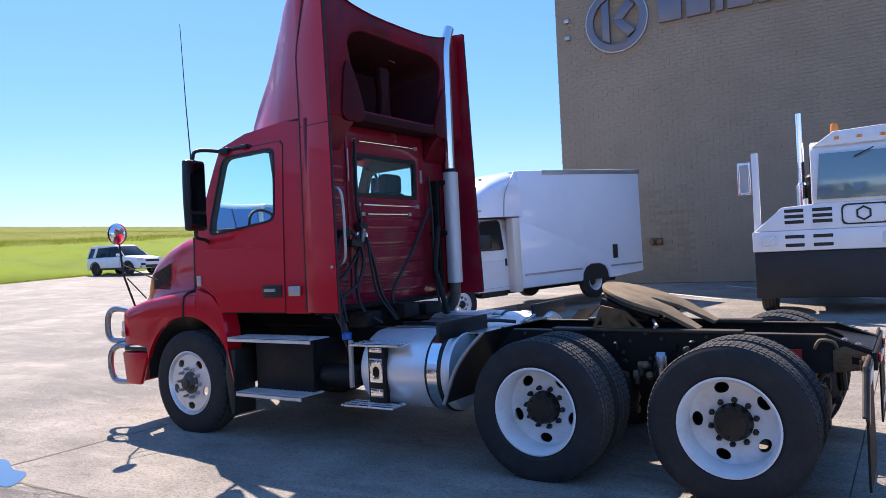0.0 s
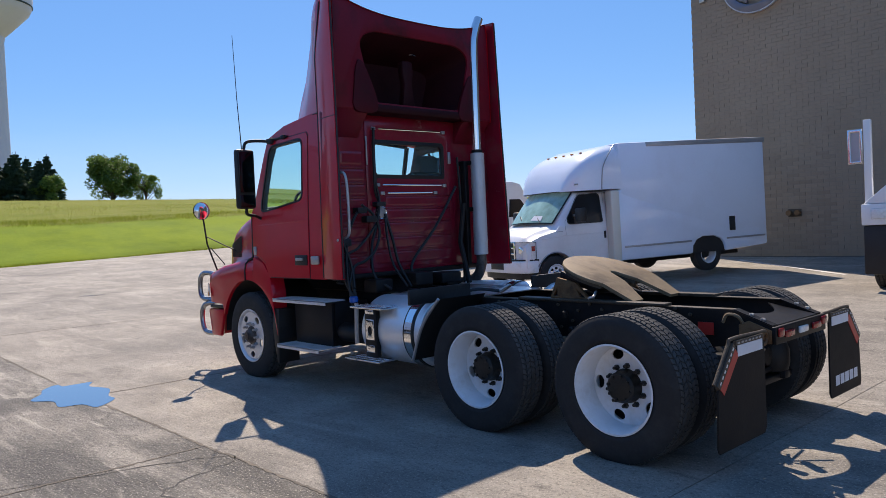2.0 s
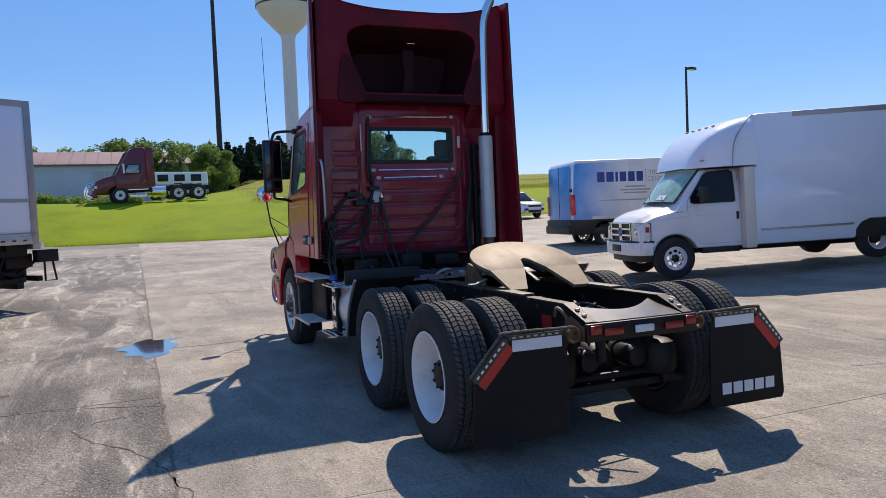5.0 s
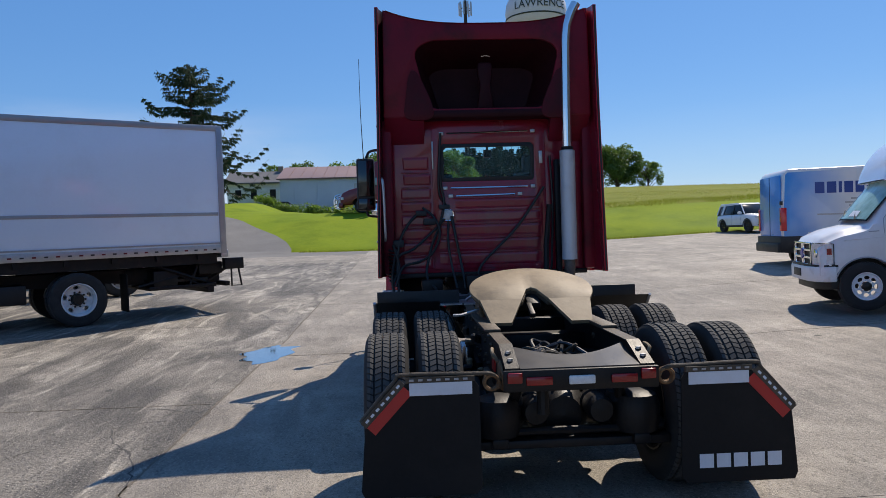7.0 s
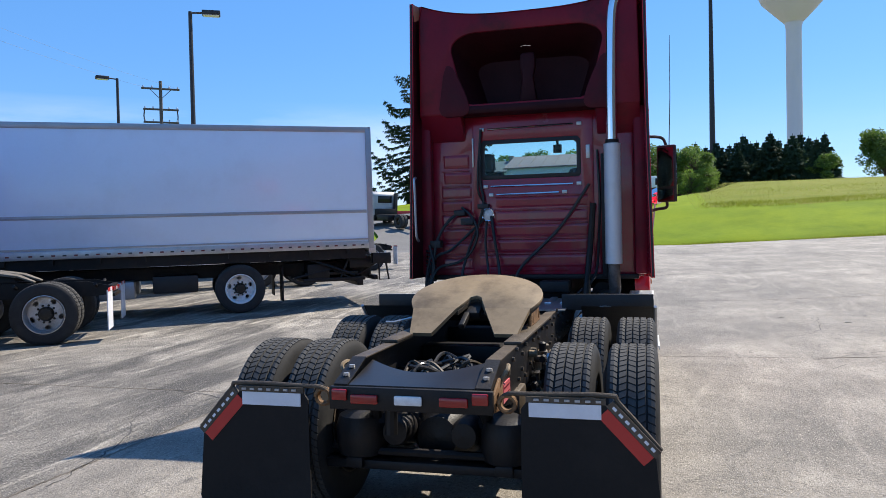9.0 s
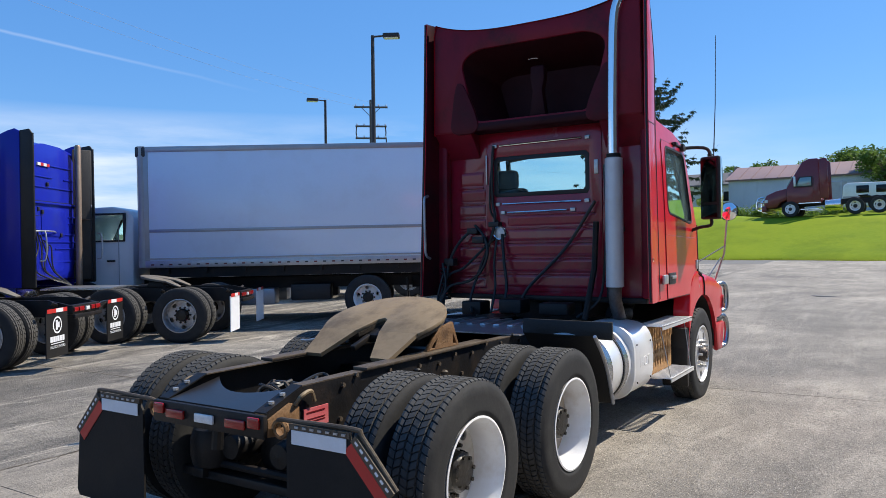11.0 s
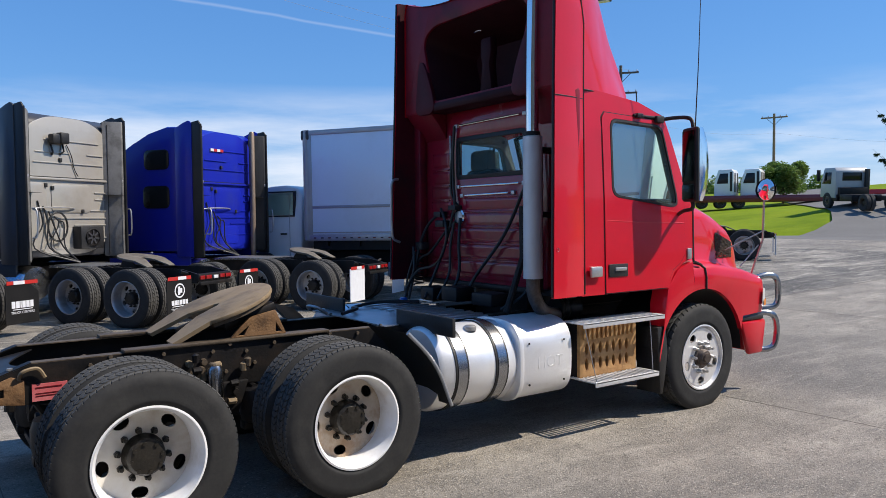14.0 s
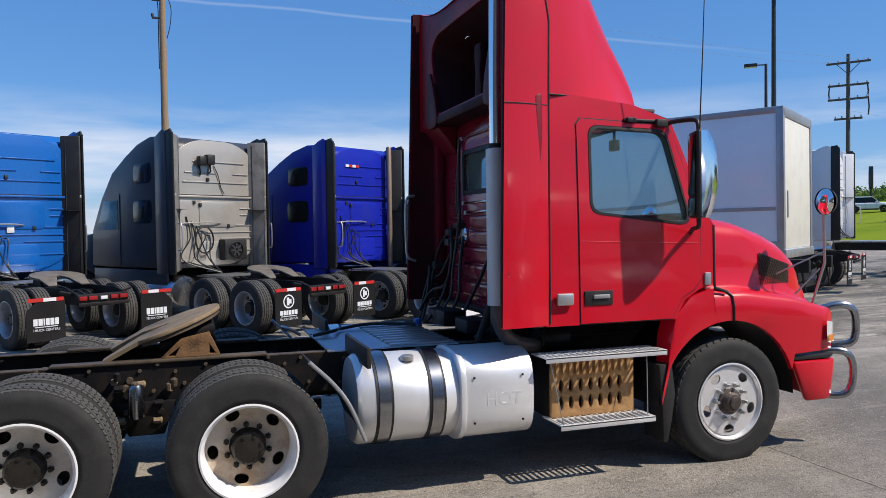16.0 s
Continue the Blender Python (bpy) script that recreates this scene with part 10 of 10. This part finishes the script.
# ---- buildings beyond the lawn ----
mb_ = thing("metal_barn", "long pale metal barn with dull red roof", "barn")
bz = land_z(99, 12) - 0.5
part("wall", Mb().box(99, 115, -4, 17.8, bz, 9.8), SIDING, mb_, "pale grey metal siding")
part("roof", Mb().plate([(98.6, 9.7), (107, 12.0), (115.4, 9.7), (115.4, 9.9), (107, 12.2), (98.6, 9.9)], [], "y", -4.4, 18.2), ROOFM, mb_, "dull red metal roof")
for i in range(13):
    part("siding_rib", Mb().box(98.94, 99.0, -3.4 + i * 1.6, -3.3 + i * 1.6, bz, 9.7), SIDING, mb_)
for i in range(14):
    part("roof_seam", Mb().plate([(98.6, 9.9), (107, 12.2), (107, 12.27), (98.6, 9.97)], [], "y", -4.3 + i * 1.6, -4.22 + i * 1.6), ROOFM, mb_)
part("door", Mb().box(98.95, 99.0, 4, 7.5, bz, 9.0), GREYTRIM, mb_)
hs = thing("house", "white house with grey shingle roof beside the spruce", "house", Matrix.Translation((118, 23.2, 6.2)))
part("wall", Mb().box(0, 8, -6.2, 6.2, -1.5, 4.7), WHITE, hs, "white siding wall")
part("gable", Mb().plate([(0, 4.7), (8, 4.7), (4, 6.5)], [], "y", -6.2, 6.2), WHITE, hs)
part("roof", Mb().plate([(-0.6, 4.42), (4, 6.55), (8.6, 4.42), (8.6, 4.66), (4, 6.8), (-0.6, 4.66)], [], "y", -6.6, 6.6), ROOFG, hs, "grey shingle roof")
sd = Mb()
for i in range(22):
    sd.box(-0.02, 0.0, -6.18, 6.18, i * 0.2, i * 0.2 + 0.012)
part("siding_line", sd, GREYTRIM, hs)
for y in (4.4, 1.9, -1.2, -4.0):
    w = part("window", Mb().box(-0.04, 0.0, y - 0.5, y + 0.5, 2.0, 3.5), DARKGLASS, hs, "dark house window")
    part("frame", Mb().plate([(y - 0.62, 1.88), (y + 0.62, 1.88), (y + 0.62, 3.62), (y - 0.62, 3.62)], [[(y - 0.5, 2.0), (y + 0.5, 2.0), (y + 0.5, 3.5), (y - 0.5, 3.5)]], "x", -0.07, -0.02), WHITE, w)
part("chimney", Mb().box(3.6, 4.4, -2.4, -1.6, 6.0, 7.6), BRICK, hs, bevel=0.02)
for i, (x, y, az) in enumerate(((92, 12.6, 95), (93, 7.6, 80), (92.5, 16.6, 100))):
    c = thing("car", "distant parked car before the barn", "car", placed(x, y, land_z(x, y) - 0.1, az) @ Matrix.Scale(0.92, 4), group="cars by the barn")
    part("body", Mb().plate([(-2.2, 0.35), (-2.2, 0.9), (-1.4, 1.0), (1.2, 0.95), (2.2, 0.8), (2.2, 0.35)], [], "y", -0.9, 0.9), (WHITE, GREYP, WHITE)[i], c, bevel=0.08)
    part("cabin", Mb().plate([(-1.5, 0.95), (-0.9, 1.45), (0.4, 1.45), (1.1, 0.95)], [], "y", -0.78, 0.78), DARKGLASS, c, bevel=0.05)
    for s in (1, -1):
        for xx in (-1.35, 1.35):
            wheel(c, xx, s * 0.8, 0.33, s, "car", R=0.33, rim=0.2, w=0.2, nuts=False)


# ---- trees ----
def leaf_quads(m, c, r, rng, n, size, flat=0.5):
    for _ in range(n):
        d = Vector((rng.gauss(0, 1), rng.gauss(0, 1), rng.gauss(0, 1))).normalized() * r * rng.uniform(0.55, 1.05)
        p = c + Vector((d.x, d.y, d.z * 0.85))
        a = Vector((rng.gauss(0, 1), rng.gauss(0, 1), rng.gauss(0, flat))).normalized() * size * rng.uniform(0.6, 1.3)
        b = a.cross(Vector((rng.gauss(0, 1), rng.gauss(0, 1), rng.gauss(0, 1))).normalized()) * 0.8
        m.add([p - a, p + b, p + a, p - b * 0.7], [(0, 1, 2, 3)])


def broadleaf_meshes(seed, h, r, n):
    rng = random.Random(seed)
    tr = Mb().tube([(0, 0, -0.5), (0.1, 0, h * 0.25), (0, 0.1, h * 0.55), (0.1, 0, h * 0.8)], h * 0.035, 8, h * 0.008)
    cr = Mb()
    for k in range(26):
        a, rad = rng.uniform(0, 2 * math.pi), r * math.sqrt(rng.uniform(0.02, 0.75))
        z = h * rng.uniform(0.28, 0.9)
        lim = r * math.sin(math.pi * min(1, max(0.12, (z / h - 0.08) / 0.95))) ** 0.7
        rad = min(rad, lim * 0.85)
        c = Vector((rad * math.cos(a), rad * math.sin(a), z))
        tr.tube([(0, 0, max(h * 0.15, z - h * 0.25)), c * 0.6 + Vector((0, 0, z * 0.36)), c], h * 0.012, 5, 0.02)
        leaf_quads(cr, c, r * rng.uniform(0.22, 0.36), rng, n // 26, r * 0.045)
    return mesh_of(tr, BARK, 40), cr


def conifer_meshes(seed, h, r, n, gaps=0.0):
    rng = random.Random(seed)
    tr = Mb().tube([(0, 0, -0.5), (0, 0, h * 0.5), (0, 0, h * 0.98)], h * 0.018, 7, 0.03)
    cr = Mb()
    levels = int(h * 2.4)
    for k in range(levels):
        f = k / levels
        z = h * (0.06 + 0.92 * f)
        rr = (r * (1 - f) ** 0.8 if not gaps else r * (1 - f ** 1.7) * min(1, 0.55 + f * 2.2)) * rng.uniform(0.75 - gaps, 1.15) + 0.15
        nb = max(4, int(9 * (1 - f) + 4))
        for b in range(nb):
            if rng.random() < gaps:
                continue
            a = 2 * math.pi * (b + rng.uniform(-0.4, 0.4)) / nb
            L = rr * rng.uniform(0.6, 1.12)
            pts = [Vector((0, 0, z)), Vector((L * 0.55 * math.cos(a), L * 0.55 * math.sin(a), z - L * 0.12)), Vector((L * math.cos(a), L * math.sin(a), z - L * 0.18 + L * 0.10))]
            if gaps:
                tr.tube(pts, 0.06, 4, 0.015)
            m = max(3, int(n / (levels * nb)))
            for q in range(m):
                t = (q + rng.random()) / m
                p = pts[0].lerp(pts[1], t * 2) if t < 0.5 else pts[1].lerp(pts[2], t * 2 - 1)
                w = (0.18 + 0.75 * t * (1.15 - t)) * L * 0.42 + 0.1
                side = Vector((-math.sin(a), math.cos(a), 0)) * rng.uniform(-1, 1) * w
                d = Vector((math.cos(a), math.sin(a), -0.35)) * L * 0.12 + side * 0.6 + Vector((0, 0, -rng.uniform(0.05, 0.28) * (1 + gaps)))
                e = d.cross(Vector((rng.gauss(0, 1), rng.gauss(0, 1), 1.5)).normalized()) * 0.45
                p = p + side * 0.4
                cr.add([p, p + d * 0.6 + e, p + d * 1.5, p + d * 0.6 - e], [(0, 1, 2, 3)])
    return mesh_of(tr, BARK, 40), cr


def old_spruce(seed, h, r):
    """An open old spruce: few long limbs that droop and turn up at the tip, hung with twigs."""
    rng = random.Random(seed)
    tr = Mb().tube([(0, 0, -0.5), (0.1, 0, h * 0.4), (0, 0.1, h * 0.75), (0.05, 0, h)], h * 0.016, 8, 0.03)
    cr = Mb()
    for k in range(140):
        f = (k + rng.random()) / 140
        z = h * (0.10 + 0.89 * f)
        a = rng.uniform(0, 2 * math.pi)
        prof = float(np.interp(f, [0, 0.12, 0.35, 0.6, 0.8, 0.93, 1], [0.60, 0.95, 0.98, 0.80, 0.58, 0.34, 0.10]))
        L = r * prof * rng.uniform(0.5, 1.12)
        up = 0.42 * f - 0.20
        d = Vector((math.cos(a), math.sin(a), 0))
        pts = curve_pts([Vector((0, 0, z)), Vector((0, 0, z)) + d * L * 0.4 + Vector((0, 0, up * L * 0.4)), Vector((0, 0, z)) + d * L * 0.75 + Vector((0, 0, (up - 0.06) * L)), Vector((0, 0, z)) + d * L + Vector((0, 0, (up + 0.16) * L))], 4)
        tr.tube(pts, 0.02 + 0.010 * L, 4, 0.012)
        n = int(20 + 40 * L)
        for q in range(n):
            t = 0.15 + 0.85 * (q + rng.random()) / n
            p = pts[min(len(pts) - 1, int(t * (len(pts) - 1)))]
            sp = (0.15 + 0.5 * math.sin(math.pi * min(1, t * 0.9))) * min(1.0, L * 0.3)
            side = Vector((-d.y, d.x, 0)) * rng.uniform(-1, 1) * sp
            p = p + side + d * rng.uniform(-0.25, 0.25)
            hang = Vector((side.x * 0.35 + d.x * 0.18, side.y * 0.35 + d.y * 0.18, -rng.uniform(0.08, 0.42)))
            e = hang.cross(Vector((rng.gauss(0, 1), rng.gauss(0, 1), 0.3)).normalized()).normalized() * rng.uniform(0.035, 0.095)
            cr.add([p - e, p + e, p + hang + e * 0.3, p + hang - e * 0.3], [(0, 1, 2, 3)])
    return mesh_of(tr, BARK, 40), cr


def plant(kind, meshes, x, y, height, base_h, label, rot=0.0, group="", z=None):
    k = height / base_h
    z = land_z(x, y) if z is None else z
    m = Matrix.Translation((x, y, z - 0.1)) @ Matrix.Rotation(rot, 4, "Z") @ Matrix.Scale(k, 4)
    t = thing(kind, label, "tree", m, group=group)
    part("trunk", meshes[0], None, t)
    part("crown", meshes[1], None, t)
    return t


def crown(pair, leafm):
    return pair[0], mesh_of(pair[1], leafm, 0, fix=False)


con = [crown(conifer_meshes(s, 10, 3.2, 15000), NEEDLE) for s in (1, 2, 3)]
brd = [crown(broadleaf_meshes(s, 9, 4.2, 7500), LEAF) for s in (4, 5, 6)]
bsh = crown(broadleaf_meshes(9, 4, 2.4, 3500), LEAFB)
bsd = crown(broadleaf_meshes(12, 4, 2.3, 15000), LEAF)
E9 = Vector((-5.04, -1.2))
rng = random.Random(21)
for i, a in enumerate((-3.4, -4.1, -4.8, -5.2, -5.7, -6.2, -6.6, -7.1, -7.5, -8.0, -8.4, -8.9, -9.4, -9.8, -10.3, -10.8, -11.3, -11.8)):
    d = 122 + rng.uniform(-6, 10)
    x, y = E9.x + d * math.cos(radians(a)), E9.y + d * math.sin(radians(a))
    el = 6.75 - abs(a + 7.0) * 0.10 + rng.uniform(-0.6, 0.25)
    plant("spruce_tree", con[i % 3], x, y, 1.68 + d * math.tan(radians(el)) - land_z(x, y), 10, "dark green spruce in a dense far row", rng.uniform(0, 6), "spruce row")
for i, (ex, ey, a, d, el, k) in enumerate(((-4.44, 4.83, -18.6, 108, 6.55, 0), (-4.44, 4.83, -20.8, 110, 5.2, 1), (-5.55, 2.54, 0.6, 121, 6.6, 2), (-5.55, 2.54, -4.2, 112, 6.2, 1), (-5.55, 2.54, -4.9, 118, 5.8, 2),
                                            (-5.04, -1.2, -2.2, 116, 6.2, 0), (-5.04, -1.2, -15.4, 106, 6.5, 2), (-5.55, 2.54, 6.5, 150, 5.9, 1), (-5.55, 2.54, 4.0, 155, 5.8, 0), (-5.53, 0.98, 9.6, 150, 5.7, 2), (-5.04, -1.2, 0.6, 104, 6.7, 1), (-5.04, -1.2, -3.4, 100, 6.0, 1), (-3.04, 5.6, -15.3, 118, 5.1, 1))):
    x, y = ex + d * math.cos(radians(a)), ey + d * math.sin(radians(a))
    plant("broadleaf_tree", brd[k], x, y, 1.66 + d * math.tan(radians(el)) - land_z(x, y), 9.4, "leafy green tree on the rise beyond the lawn", i * 1.3, "far trees")
for x, y, h in ((92, -6.3, 3.9), (93, -8.2, 3.3), (57.5, 28.55, 3.8)):
    plant("bush", bsh if x > 80 else bsd, x, y, h, 4.1, "bright green leafy bush" if x > 80 else "dark green rounded bush behind the trailer", x)
plant("large_spruce", crown(old_spruce(31, 18, 8.9), NEEDLE), 95.0, 28.4, 24.8 - land_z(95.0, 28.4), 18, "tall open spruce with drooping dark branches", 0.4)
fz = Mb()
rng = random.Random(8)
for i in range(70):
    a = radians(rng.uniform(26, 48))
    d = rng.uniform(150, 175)
    leaf_quads(fz, Vector((d * math.cos(a), d * math.sin(a) - 5, land_z(d * math.cos(a), d * math.sin(a)) + rng.uniform(1, 3.4))), 2.6, rng, 420, 0.34)
hedge = Mb()
for i in range(90):
    y = rng.uniform(2.5, 19)
    x = 88 + rng.uniform(-0.8, 0.8)
    leaf_quads(hedge, Vector((x, y, land_z(x, y) + rng.uniform(0.1, 0.9))), rng.uniform(0.5, 0.9), rng, 120, 0.13)
tagged(new("hedge_row", mesh_of(hedge, LEAFB, 0, fix=False)), "rough green hedge of tall weeds before the barn", "hedge", kind="stuff")
tagged(new("far_woods", mesh_of(fz, LEAF, 0, fix=False)), "low line of far green woods", "woods", kind="stuff")

# tall meadow grass over the mown strip
gr_ = Mb()
rng = random.Random(5)
for i in range(46000):
    y = rng.uniform(-75, -4)
    d = 9.5 + rng.gauss(0, 0.9) + 38 * rng.random() ** 1.3
    x = lawn_edge(y) + d
    z = land_z(x, y)
    hgt = rng.uniform(0.04, 0.13) * (1.6 if rng.random() < 0.12 else 1.0)
    a = rng.uniform(0, math.pi)
    w = rng.uniform(0.008, 0.02)
    dx, dy = math.cos(a) * w, math.sin(a) * w
    tx, ty = rng.uniform(-0.2, 0.2), rng.uniform(-0.2, 0.2)
    gr_.add([(x - dx, y - dy, z - 0.05), (x + dx, y + dy, z - 0.05), (x + tx, y + ty, z + hgt)], [(0, 1, 2)])
tagged(new("meadow_grass", mesh_of(gr_, STRAW, 0, fix=False)), "tall unmown meadow grass turning to seed", "grass", kind="stuff")

# thick green edge of the meadow, and the uneven rim of the lawn
GRASSG = mat("tall_green_grass", (0.20, 0.26, 0.02), 0.9, 0.0, (0.28, 0.29, 0.06), 0.5, 6, 0.9, spec=0.05)
ge = Mb()
rng = random.Random(15)


def blades(n, ya, yb, da, db, ha, hb, wa, wb, lean):
    for i in range(n):
        y = rng.uniform(ya, yb)
        x = lawn_edge(y) + rng.uniform(da, db) + 0.5 * noise.noise((y * 0.3, 0, 0)) * min(1.0, db)
        z = max(land_z(x, y), pave_z(x, y) if x < lawn_edge(y) + 0.4 else -9)
        a, w = rng.uniform(0, math.pi), rng.uniform(wa, wb)
        k = max(0.45, 0.9 + 0.9 * noise.noise((x * 0.35, y * 0.35, 3)))
        dx, dy = math.cos(a) * w, math.sin(a) * w
        ge.add([(x - dx, y - dy, z - 0.05), (x + dx, y + dy, z - 0.05), (x + rng.uniform(-lean, lean), y + rng.uniform(-lean, lean), z + k * rng.uniform(ha, hb))], [(0, 1, 2)])


blades(16000, -62, -4.5, 9.0, 11.4, 0.06, 0.22, 0.012, 0.03, 0.15)
blades(9000, -62, -4.5, 11.0, 26, 0.04, 0.12, 0.012, 0.03, 0.15)
blades(5000, -34, 7, -0.15, 0.4, 0.015, 0.05, 0.02, 0.04, 0.05)
leafy(GRASSG, 0.5)
tagged(new("tall_grass", mesh_of(ge, GRASSG, 0, fix=False)), "thick green grass along the edge of the meadow", "grass", kind="stuff")
